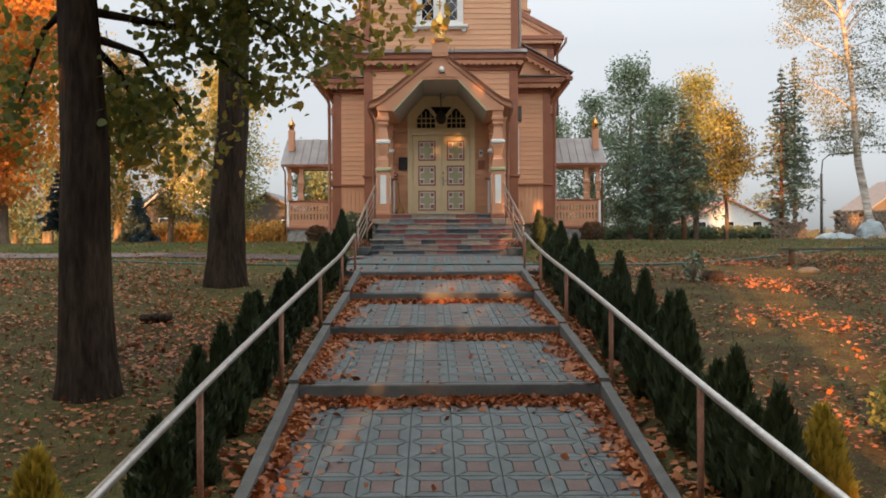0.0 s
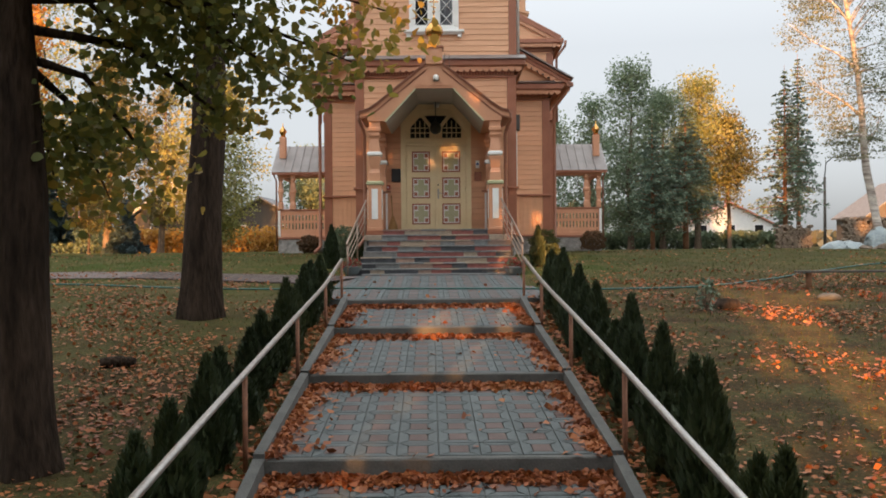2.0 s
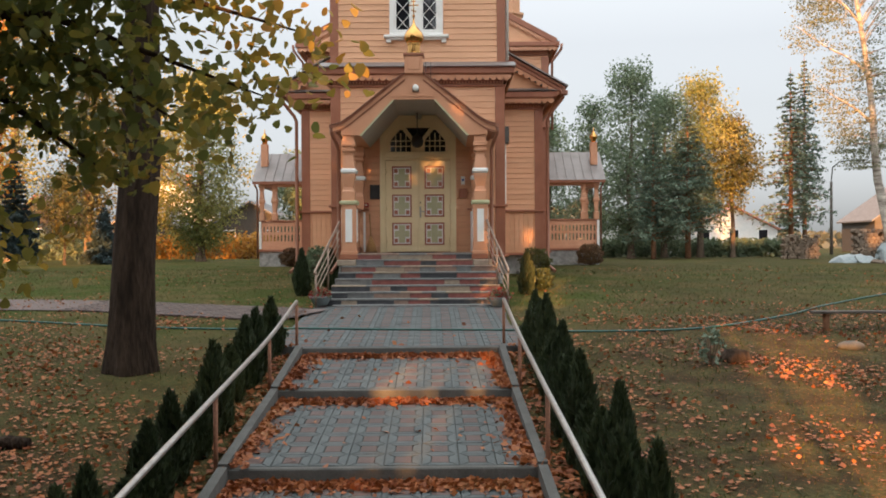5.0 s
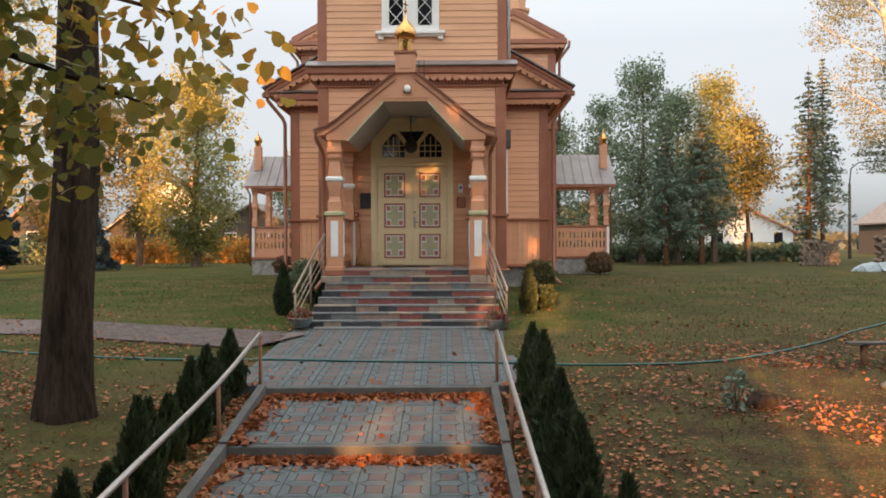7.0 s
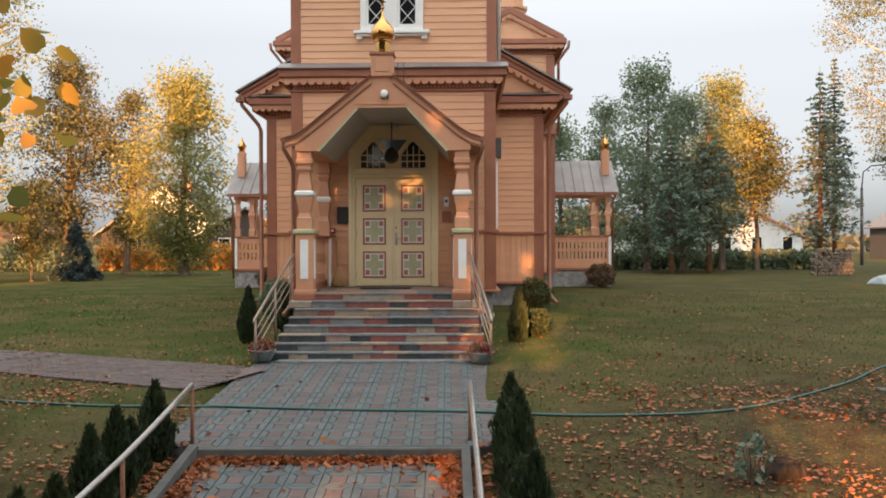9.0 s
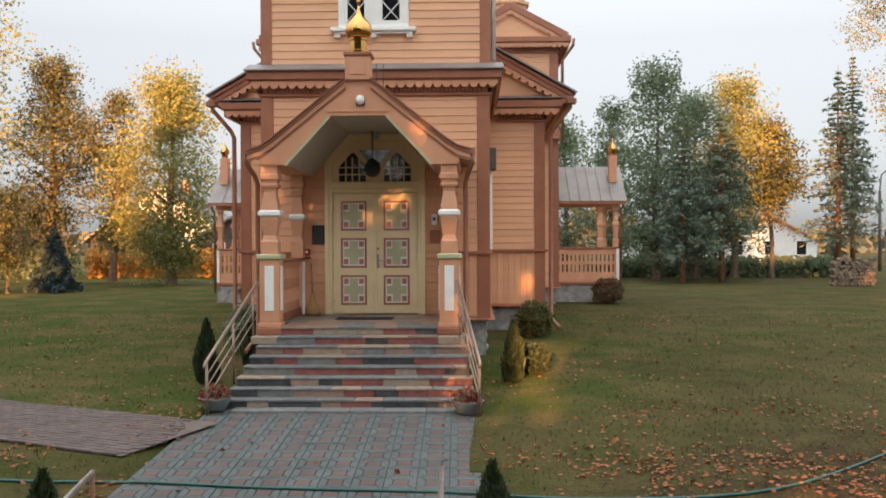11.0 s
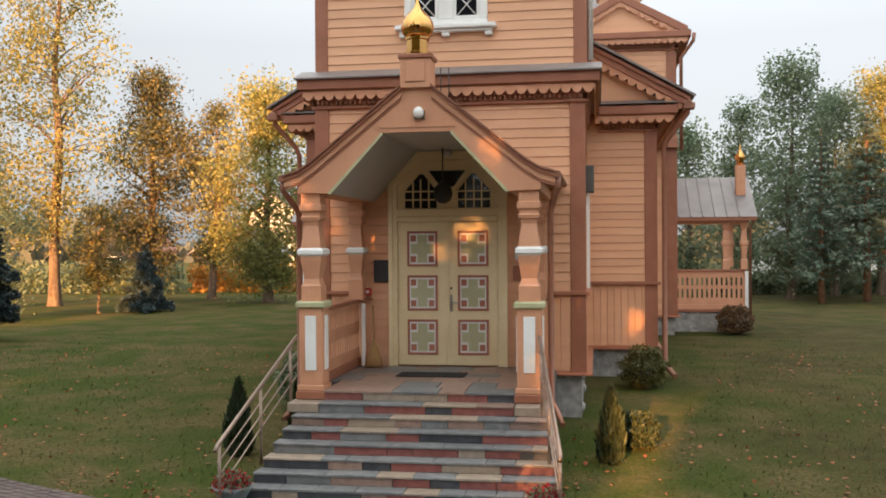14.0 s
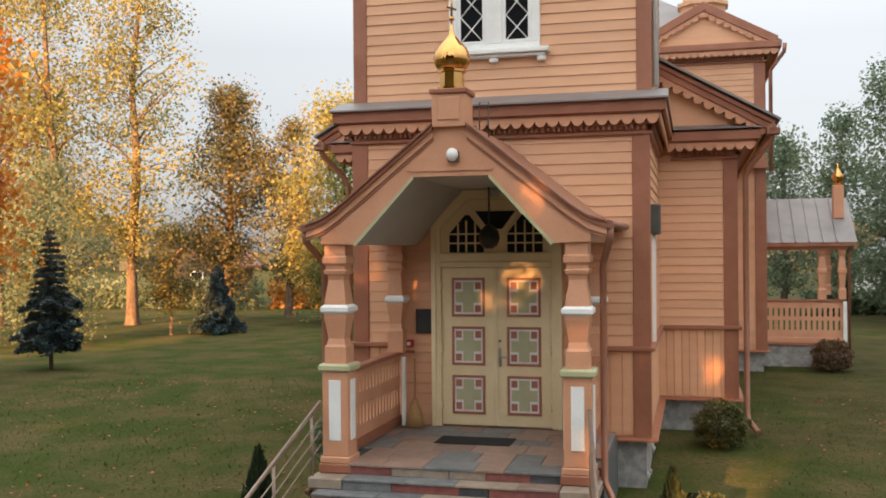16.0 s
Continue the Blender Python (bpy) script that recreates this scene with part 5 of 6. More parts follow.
    for c in cs:
        p, r = min(joints, key=lambda j: (j[0] - c).length + 0.5 * max(0, j[0].z - c.z))
        m = p.lerp(c, 0.55) + Vector((rd.uniform(-0.12, 0.12), rd.uniform(-0.12, 0.12), rd.uniform(0, 0.12))) * (c - p).length
        tube(limb, [p, m, c], [max(0.008, r * 0.5), max(0.006, r * 0.3), 0.004], 4, caps=False)
    for start, end in extra:
        p, q2 = axis(start), Vector(end)
        m = p.lerp(q2, 0.5) + Vector((0, 0, 0.3))
        tube(limb, [p, m, q2], [0.05, 0.03, 0.006], 6, caps=False)
        cs += [m.lerp(q2, k) + Vector((rd.uniform(-0.2, 0.2), rd.uniform(-0.2, 0.2), rd.uniform(-0.25, 0.05))) for k in (0.15, 0.4, 0.65, 0.9)]
    part("limb", limb, bark, t, smooth=True)["kind"] = "stuff"
    ctr = np.array([tuple(c) for c in cs])
    cr = crown_r * 0.17 * spread * rng.uniform(0.6, 1.5, len(cs))
    w = cr ** 2
    if extra:
        cr[-4 * len(extra):] = 0.25 * rng.uniform(0.8, 1.25, 4 * len(extra))
        w[-4 * len(extra):] = 0.15
    idx = rng.choice(len(cs), n, p=w / w.sum())
    off = rng.normal(size=(n, 3)) * np.array([1.0, 1.0, 0.62])
    if hang:
        off[:, 2] = -np.abs(off[:, 2]) * hang * 2.2
        off[:, :2] *= 0.55
    pos = ctr[idx] + np.clip(off, -1.5, 1.5) * cr[idx][:, None]
    if near:
        leaves("crown", round_leaves(pos, size, rng), mat, t, corners=8)
    else:
        leaves("crown", leaf_quads(pos, size, rng, flat=0.2, shape=0.8, droop=0.35)[0], mat, t)
    return t


def conifer(name, label, base, h, r, crown0, n, size, mat, bark, r0, seed, group="", sag=0.35, tiers=None, gap=0.0):
    """Spruce or pine: straight trunk, whorls of drooping boughs covered with needle sprays."""
    rng = np.random.default_rng(seed)
    rd = random.Random(seed)
    t = thing(name, label, "tree", group, at=Matrix.Translation(base))
    b = Vector(base)
    part("trunk", tube(bmesh.new(), [b - Vector((0, 0, 0.2)), b + Vector((0, 0, h * 0.4)), b + Vector((0, 0, h))], [r0, r0 * 0.7, 0.01], 10), bark, t, smooth=True)
    bm = bmesh.new()
    pos, ax = [], []
    tiers = tiers or int(h * 3.2)
    for i in range(tiers):
        g = i / tiers
        z = h * (crown0 + (0.985 - crown0) * g)
        R = r * ((1 - g) ** 0.85) * rd.uniform(0.8, 1.1) + 0.05
        m = rd.randint(5, 7)
        for k in range(m):
            if rd.random() < gap:
                continue
            a = 2 * math.pi * k / m + i * 1.3 + rd.uniform(-0.3, 0.3)
            L = R * rd.uniform(0.75, 1.12)
            p0 = b + Vector((0, 0, z))
            p1 = p0 + Vector((math.cos(a) * L, math.sin(a) * L, -L * sag + L * 0.12 * rd.random()))
            pm = p0.lerp(p1, 0.55) + Vector((0, 0, L * 0.07))
            tube(bm, [p0, pm, p1], [0.02 + r0 * 0.1, 0.012, 0.004], 4, caps=False)
            q = max(3, int(n * L / r / tiers / 3.2))
            f = rng.uniform(0.12, 1.03, q)
            side = rng.normal(size=q) * 0.16 * L * (1.15 - f)
            c = np.outer(1 - f, p0) + np.outer(f, p1)
            c[:, 0] += -math.sin(a) * side
            c[:, 1] += math.cos(a) * side
            c[:, 2] += rng.normal(size=q) * 0.05 * L + 0.05 * L * np.sin(f * 3.1) - np.abs(side) * 0.3
            pos.append(c)
    part("bough", bm, bark, t)["kind"] = "stuff"
    v, _ = leaf_quads(np.concatenate(pos), size, rng, flat=0.45, shape=0.4, droop=0.15)
    leaves("crown", v, mat, t)
    return t


# ---- the two big trees on the lawn
G = lambda x, y, d=0.0: (x, y, ground_z(x, y) + d)
crown_tree("lime_tree", "large lime tree with dark furrowed trunk and thinning green leaves", G(-2.72, 8.35), 11.5, 2.5, 0.37, 15000, 0.09, L_LIME, M_BARK, 0.255, 21, (-0.3, 0.1), 90, "trees on the lawn", flare=1.2, spread=0.85, near=True,
           extra=((0.36, (0.30, 8.9, 4.1)), (0.34, (-0.10, 9.3, 3.75)), (0.36, (-0.55, 8.8, 3.5)), (0.32, (-1.15, 9.3, 3.15)), (0.3, (-1.85, 9.0, 2.8)), (0.3, (-2.45, 9.6, 2.5)), (0.42, (0.05, 8.6, 4.8)), (0.4, (-0.65, 9.2, 4.5)),
                  (0.36, (-1.25, 8.4, 4.0)), (0.34, (-1.85, 9.2, 3.7)), (0.44, (-0.85, 8.2, 5.2)), (0.46, (0.05, 9.2, 5.4)), (0.3, (-2.85, 9.3, 2.6)), (0.33, (-3.85, 9.2, 3.0)), (0.35, (-1.55, 7.7, 4.3)), (0.4, (-0.45, 7.9, 4.7))))
crown_tree("lime_tree", "lime tree with dark trunk and high yellowing crown", G(-3.2, 15.2), 14.0, 2.8, 0.46, 10000, 0.10, L_LIME, M_BARK, 0.30, 34, (0.2, -0.2), 110, "trees on the lawn", flare=1.15, spread=0.85, near=True)
# ---- left lawn
crown_tree("maple_tree", "maple tree in bright orange autumn leaf", G(-15.1, 31.5), 10.5, 2.4, 0.16, 16000, 0.16, L_ORANGE, M_BARK2, 0.2, 41, (0.2, 0), 110)
BG = "trees behind the church"
for x, y, h, r, c0, n, s, m, bk, r0, sd, ln, gp in (
        (-12.9, 52.0, 11.2, 2.7, 0.12, 15000, 0.17, L_YELLOW, M_BARK2, 0.24, 51, (0, 0), 0.0), (-19.6, 54.0, 12.6, 2.5, 0.14, 13000, 0.17, L_OLIVE, M_BARK2, 0.24, 52, (0.2, 0), 0.05),
        (-16.9, 55.0, 11.0, 1.6, 0.18, 6000, 0.16, L_OLIVE, M_BARK2, 0.19, 53, (0.4, 0), 0.1), (-23.4, 47.0, 17.0, 3.2, 0.2, 9000, 0.17, L_YELLOW, M_BARK2, 0.28, 54, (-1.0, 0), 0.25),
        (-21.4, 49.0, 18.0, 2.8, 0.18, 9000, 0.17, L_YELLOW, M_BARK2, 0.25, 55, (0.3, 0), 0.25), (-27.0, 47.5, 17.0, 3.4, 0.2, 9500, 0.17, L_YELLOW, M_BARK2, 0.26, 56, (-0.6, 0), 0.25),
        (-19.0, 40.5, 6.5, 2.0, 0.1, 8000, 0.14, L_GREEN, M_BARK2, 0.12, 57, (0, 0), 0.0), (-17.0, 45.0, 4.2, 1.2, 0.25, 3500, 0.12, L_LIME2, M_BARK2, 0.06, 58, (0, 0), 0.0),
        (-9.2, 60.0, 6.5, 1.9, 0.12, 7500, 0.2, L_GREEN, M_BARK2, 0.2, 61, (0, 0), 0.0), (-35.0, 60.0, 13.0, 4.0, 0.12, 8000, 0.22, L_LIME2, M_BARK2, 0.25, 62, (0, 0), 0.0),
        (8.2, 60.0, 10.8, 1.9, 0.14, 5500, 0.18, L_GREEN, M_BARK2, 0.18, 63, (0, 0), 0.15), (9.9, 56.5, 12.2, 2.3, 0.1, 8500, 0.18, L_GREEN, M_BARK2, 0.18, 64, (0, 0), 0.2),
        (14.6, 60.5, 12.2, 2.5, 0.2, 10500, 0.18, L_YELLOW, M_BARK2, 0.2, 65, (0, 0), 0.12), (12.2, 59.0, 11.2, 2.2, 0.1, 7500, 0.18, L_GREEN, M_BARK2, 0.18, 66, (0, 0), 0.2),
        (5.8, 63.0, 10.0, 2.2, 0.15, 5200, 0.2, L_GREEN, M_BARK2, 0.18, 67, (0, 0), 0.15), (16.4, 60.0, 8.6, 1.7, 0.36, 5500, 0.17, L_LIME2, M_BARK2, 0.14, 68, (0, 0), 0.0)):
    lab = {L_YELLOW: "tall tree in yellow autumn leaf", L_LIME2: "tall tree with olive and yellowing leaves", L_GREEN: "broadleaf tree still in green leaf", L_OLIVE: "tall lime tree with dull brown-olive leaves"}[m]
    crown_tree("tree", lab, G(x, y), h * (0.84 if 9 < h < 13 else 0.94), r * 1.22, c0, int(n * 1.5), s * 0.8, m, bk, r0, sd, ln, 130 if h > 9 else 60, BG, gaps=gp, forks=12)
crown_tree("birch_tree", "tall leaning birch with pale bark and sparse yellow leaves", G(18.3, 42.5), 17.0, 3.6, 0.26, 26000, 0.085, L_BIRCH, M_BIRCH, 0.19, 71, (-2.2, 0), 150, hang=1.0, gaps=0.1, spread=0.8, forks=14)
crown_tree("birch_tree", "birch at the edge of the lawn with hanging yellow twigs", G(21.5, 40.0), 15.0, 3.0, 0.26, 16000, 0.085, L_BIRCH, M_BIRCH, 0.15, 72, (-0.6, 0), 110, hang=1.0, gaps=0.1, spread=0.8, forks=12)
# ---- conifers
conifer("pine_tree", "broad dark pine at the far edge of the lawn", G(12.6, 54.5), 8.0, 2.6, 0.2, 9000, 0.22, L_PINE, M_PINEBARK, 0.17, 81, BG, 0.05, gap=0.2)
conifer("pine_tree", "dark green conifer behind the side gallery", G(10.6, 53.5), 7.2, 1.9, 0.15, 6500, 0.22, L_PINE, M_PINEBARK, 0.14, 82, BG, 0.1, gap=0.2)
conifer("pine_tree", "slender pine with orange trunk and open crown", G(19.3, 58.5), 10.8, 2.4, 0.18, 4200, 0.30, L_PINE, M_PINEBARK, 0.16, 83, BG, 0.15, gap=0.35)
conifer("pine_tree", "tall thin pine with gaps between its boughs", G(20.9, 61.0), 12.0, 1.6, 0.3, 3000, 0.28, L_PINE, M_PINEBARK, 0.15, 84, BG, 0.2, gap=0.35)
conifer("spruce_tree", "young dark spruce by the white house", G(20.6, 63.0), 3.6, 1.3, 0.05, 3000, 0.2, L_PINE, M_BARK2, 0.07, 85, BG)
conifer("spruce_tree", "small blue spruce standing on the lawn", G(-15.6, 46.0), 2.7, 0.95, 0.05, 30000, 0.13, L_SPRUCE, M_BARK2, 0.06, 86, sag=0.08, tiers=20)
conifer("spruce_tree", "slim dark spruce with bare lower trunk", G(-14.3, 34.8), 3.9, 0.95, 0.14, 24000, 0.13, L_SPRUCE, M_BARK2, 0.06, 87, sag=0.12, tiers=20)
conifer("spruce_tree", "dark spruce in the hedge line", G(-24.0, 41.0), 4.2, 1.2, 0.05, 3000, 0.16, L_SPRUCE, M_BARK2, 0.08, 88)

# ---------------------------------------------------------------- thujas and bushes
def thuja(seed, h, r, n=2600):
    rng = np.random.default_rng(seed)
    t = thing("thuja", "small columnar thuja with dark green scale foliage", "shrub", "thujas along the path")
    part("stem", tube(bmesh.new(), [(0, 0, -0.1), (0, 0, h * 0.9)], [0.025, 0.006], 6), M_BARK2, t)
    core = bmesh.new()
    lathe(core, [(r * 0.35, 0.03), (r * 0.68, h * 0.18), (r * 0.6, h * 0.45), (r * 0.3, h * 0.75), (0.01, h * 0.92)], 0, 0, 9)
    part("core", core, L_THUJA, t)
    f = rng.uniform(0, 1, n) ** 1.15
    prof = np.interp(f, [0, 0.12, 0.35, 0.6, 0.85, 1.0], [0.55, 0.92, 1.0, 0.74, 0.34, 0.04]) * r
    a = rng.uniform(0, 2 * np.pi, n)
    wob = 1 + 0.16 * np.sin(a * 3 + f * 9 + seed) + 0.1 * np.sin(a * 5 - f * 13)
    rad = prof * wob * rng.uniform(0.72, 1.1, n)
    c = np.stack([np.cos(a) * rad, np.sin(a) * rad, f * h + rng.normal(size=n) * 0.02], 1)
    up = np.stack([np.cos(a) * 0.35, np.sin(a) * 0.35, np.ones(n)], 1) + rng.normal(size=(n, 3)) * 0.22
    up /= np.linalg.norm(up, axis=1)[:, None]
    sd = np.cross(up, rng.normal(size=(n, 3)))
    sd /= np.linalg.norm(sd, axis=1)[:, None]
    s = rng.uniform(0.05, 0.11, n)[:, None]
    v = np.stack([c - up * s * 0.6, c + sd * s * 0.28, c + up * s, c - sd * s * 0.28], 1).reshape(-1, 3)
    leaves("foliage", v, L_THUJA, t)
    return t


TH = [thuja(1, 1.15, 0.25), thuja(2, 1.0, 0.24), thuja(3, 1.35, 0.26)]
rd = random.Random(8)
spots = []
for s in (-1, 1):
    y = -13.5
    while y < 0.15:
        p = PATH_M @ Vector((s * (HALF + 0.5 + rd.uniform(-0.06, 0.06)), y, 0))
        if s > 0 or y < -12.5 or y > -11.5:
            spots.append((p.x, p.y, rd.uniform(0.6, 0.88) if s < 0 else rd.uniform(0.66, 1.0)))
        y += rd.uniform(0.5, 0.75) if s < 0 else rd.uniform(0.42, 0.6)
golden = []
for q in [q for q in spots if q[1] < (4.9 if q[0] > 0 else 4.9)]:
    spots.remove(q)
spots += [(-2.45, 23.6, 1.0), (2.5, 23.85, 1.08), (-2.0, 24.9, 0.8)]
for i, (x, y, k) in enumerate(spots):
    m = Matrix.Translation(G(x, y, -0.02)) @ Matrix.Rotation(rd.uniform(0, 6.28), 4, "Z") @ Matrix.Diagonal((0.68, 0.68, k * 0.88, 1))
    src = TH[i % 3]
    if i < 3:
        src.matrix_basis = m
    else:
        cp = copy_thing(src, Matrix.Identity(4))
        cp.matrix_basis = m


# low sunlight on the nearest thujas, put into a yellow foliage colour
L_THUJA_SUNLIT = leafy("sunlit_thuja_scales", [(0.16, 0.14, 0.02), (0.38, 0.27, 0.03), (0.52, 0.36, 0.045)], through_light=0.3)
for k, (x, y, sc) in enumerate(((3.15, 5.5, 0.75), (3.55, 4.7, 0.65), (-1.5, 4.6, 0.75), (-2.1, 4.0, 0.7))):
    gt = thuja(20 + k, 0.85 * sc, 0.15)
    tagged(gt, "small thuja with yellow sunlight painted into its foliage", "shrub", "golden thujas")
    gt.matrix_basis = Matrix.Translation(G(x, y, -0.02))
    for ch in gt.children:
        if ch.name.startswith(("foliage", "core")):
            ch.data.materials[0] = L_THUJA_SUNLIT


def bush(label, base, r, h, mat, n, size, seed):
    rng = np.random.default_rng(seed)
    t = thing("bush", label, "shrub", at=Matrix.Translation(base))
    b = np.array(base)
    bm = bmesh.new()
    rdd = random.Random(seed)
    for k in range(9):
        a = k * 2.4
        tube(bm, [base, (base[0] + math.cos(a) * r * 0.6, base[1] + math.sin(a) * r * 0.6, base[2] + h * rdd.uniform(0.5, 0.8))], [0.015, 0.004], 5, caps=False)
    part("stem", bm, M_BARK2, t)
    d = rng.normal(size=(n, 3))
    d /= np.linalg.norm(d, axis=1)[:, None]
    k = rng.uniform(0.55, 1.0, n) ** 0.6
    lump = 1 + 0.14 * np.sin(d[:, 0] * 6 + seed) * np.sin(d[:, 1] * 7) + 0.1 * np.sin(d[:, 2] * 9)
    c = b + d * (k * lump)[:, None] * np.array([r, r, h * 0.5]) + np.array([0, 0, h * 0.48])
    v, _ = leaf_quads(c, size, rng)
    leaves("foliage", v, mat, t)
    return t


L_BUSH = leafy("bush_leaves", [(0.06, 0.075, 0.02), (0.11, 0.11, 0.03), (0.18, 0.14, 0.04)])
L_RUSSET = leafy("russet_leaves", [(0.09, 0.055, 0.03), (0.15, 0.085, 0.04), (0.19, 0.12, 0.055)])
bush("round olive shrub by the stone plinth", G(3.0, 28.9), 0.42, 0.75, L_BUSH, 3500, 0.06, 1)
bush("low rounded shrub beside the stair", G(2.85, 24.6), 0.3, 0.5, L_THUJA, 2600, 0.06, 2)
bush("small russet shrub before the side gallery", G(5.6, 38.7), 0.5, 0.8, L_RUSSET, 2500, 0.08, 3)
bush("small russet shrub at the gallery corner", G(-5.6, 38.7), 0.45, 0.7, L_RUSSET, 2200, 0.08, 4)
bush("green shrub at the tower corner", G(-2.6, 26.6), 0.4, 0.9, L_GREEN, 2500, 0.07, 5)
bush("straggly pine seedling by the stump", G(4.55, 15.5), 0.18, 0.5, L_PINE, 70, 0.1, 6)
bush("yellowing seedling at the foot of the slope", G(4.3, 7.0), 0.25, 0.6, L_YELLOW, 500, 0.07, 7)
# hedges
for lab, x0, x1, y, h, mat, n, sd in (("orange beech hedge along the garden edge", -21, -9.5, 61.5, 1.4, L_HEDGE, 5000, 1), ("dark clipped hedge behind the lawn", 6.5, 20, 61.5, 0.95, L_GREEN, 6500, 2), ("dark hedge at the lawn edge", -40, -21, 60, 1.5, L_GREEN, 6000, 3)):
    rng = np.random.default_rng(sd)
    hd = thing("hedge", lab, "hedge", at=Matrix.Translation(G((x0 + x1) / 2, y)))
    c = np.stack([rng.uniform(x0, x1, n), y + rng.normal(size=n) * 0.45, ground_z(0, y) + rng.uniform(0, 1, n) ** 0.8 * h * rng.uniform(0.85, 1.2, n)], 1)
    leaves("foliage", leaf_quads(c, 0.26, rng)[0], mat, hd)

# ---------------------------------------------------------------- unseen woods added on the sun side, behind the viewer, to cast shade
src = tree("tree", "tall unseen lime added behind the viewer to cast shade", (0, 0, 0), 19.0, 1.7, 0.04, 9500, 0.55, L_LIME2, M_BARK2, 0.3, 91, (0, 0), 34, "grove below the church", clump=0.6, kind_shape=0.5)
k = 0
for x, y, sw, sh in SHADE_GROVE:
    m = Matrix.Translation(G(x, y)) @ Matrix.Rotation(k * 1.7, 4, "Z") @ Matrix.Diagonal((sw, sw, sh, 1))
    if k == 0:
        src.matrix_basis = m
    else:
        cp = copy_thing(src, Matrix.Identity(4))
        cp.matrix_basis = m
    k += 1
# unseen too: the high crown blocks sun, the bare trunk lets patches through
src = tree("tree", "unseen lime with bare trunk and high crown, added to shape sunlight", (0, 0, 0), 19.5, 1.8, 0.54, 8000, 0.55, L_LIME2, M_BARK2, 0.16, 92, (0, 0), 30, "grove below the church", clump=0.6, kind_shape=0.5)
for k, (x, y, sw, sh) in enumerate(SHADE_HIGH):
    m = Matrix.Translation(G(x, y)) @ Matrix.Rotation(k * 2.1, 4, "Z") @ Matrix.Diagonal((sw, sw, sh, 1))
    if k == 0:
        src.matrix_basis = m
    else:
        cp = copy_thing(src, Matrix.Identity(4))
        cp.matrix_basis = m
# ---- branch that reaches in from a tree beside the path
tree("lime_tree", "young lime beside the lower path", G(6.3, 5.2), 6.5, 1.5, 0.34, 2600, 0.12, L_LIME, M_BARK2, 0.12, 97, (0, 0), 14)

# ---------------------------------------------------------------- path, landing, rails
path = thing("stepped_path", "stepped garden path of grey and red concrete pavers", "path", kind="structure", at=Matrix.Translation((0.5, 10.0, 0.4)))
PM = PATH_M


def zline(i, d):
    """Surface height of terrace i at distance d along the path."""
    d0, _, z0 = STEPS[i]
    d1, z1 = (STEPS[i + 1][0], STEPS[i + 1][1]) if i + 1 < len(STEPS) else (6.0, 1.475)
    return z0 + (z1 - z0) * (d - d0) / (d1 - d0)


COL, ROW = 0.345, 0.355


def paver_tile():
    """One module: red rectangle between two grey bars and two half hexagons, each a raised block."""
    bm = bmesh.new()
    g, w, h = 0.004, COL / 2, ROW / 2
    a, c, b2 = 0.082, 0.10, 0.155
    blocks = [([(-a, -c), (a, -c), (a, c), (-a, c)], 1)]
    for s in (-1, 1):
        blocks.append(([(-w + 0.012, s * h), (w - 0.012, s * h), (a + 0.035, s * (c + 0.03)), (a, s * c), (-a, s * c), (-a - 0.035, s * (c + 0.03))][::-s], 0))
        blocks.append(([(s * w, -h), (s * w, h), (s * (w - 0.012), h), (s * (a + 0.035), c + 0.03), (s * a, c), (s * a, -c), (s * (a + 0.035), -c - 0.03), (s * (w - 0.012), -h)][::s], 0))
    for pts, mi in blocks:
        cx, cy = sum(p[0] for p in pts) / len(pts), sum(p[1] for p in pts) / len(pts)
        sh = [(p[0] + (g if p[0] < cx else -g), p[1] + (g if p[1] < cy else -g)) for p in pts]
        top = [(p[0] + (0.004 if p[0] < cx else -0.004), p[1] + (0.004 if p[1] < cy else -0.004)) for p in sh]
        lo, hi = [bm.verts.new((*p, -0.03)) for p in sh], [bm.verts.new((*p, 0.0)) for p in top]
        mid = [bm.verts.new((*p, -0.004)) for p in sh]
        n = len(pts)
        fs = [bm.faces.new(hi)] + [bm.faces.new((mid[i], mid[(i + 1) % n], hi[(i + 1) % n], hi[i])) for i in range(n)] + [bm.faces.new((lo[i], lo[(i + 1) % n], mid[(i + 1) % n], mid[i])) for i in range(n)]
        for f in fs:
            f.material_index = mi
        bmesh.ops.recalc_face_normals(bm, faces=fs)
        if fs[0].normal.z < 0:
            bmesh.ops.reverse_faces(bm, faces=fs)
    me = bpy.data.meshes.new("paver")
    bm.to_mesh(me)
    bm.free()
    me.materials.append(M_SLABG)
    me.materials.append(M_SLABR)
    return me


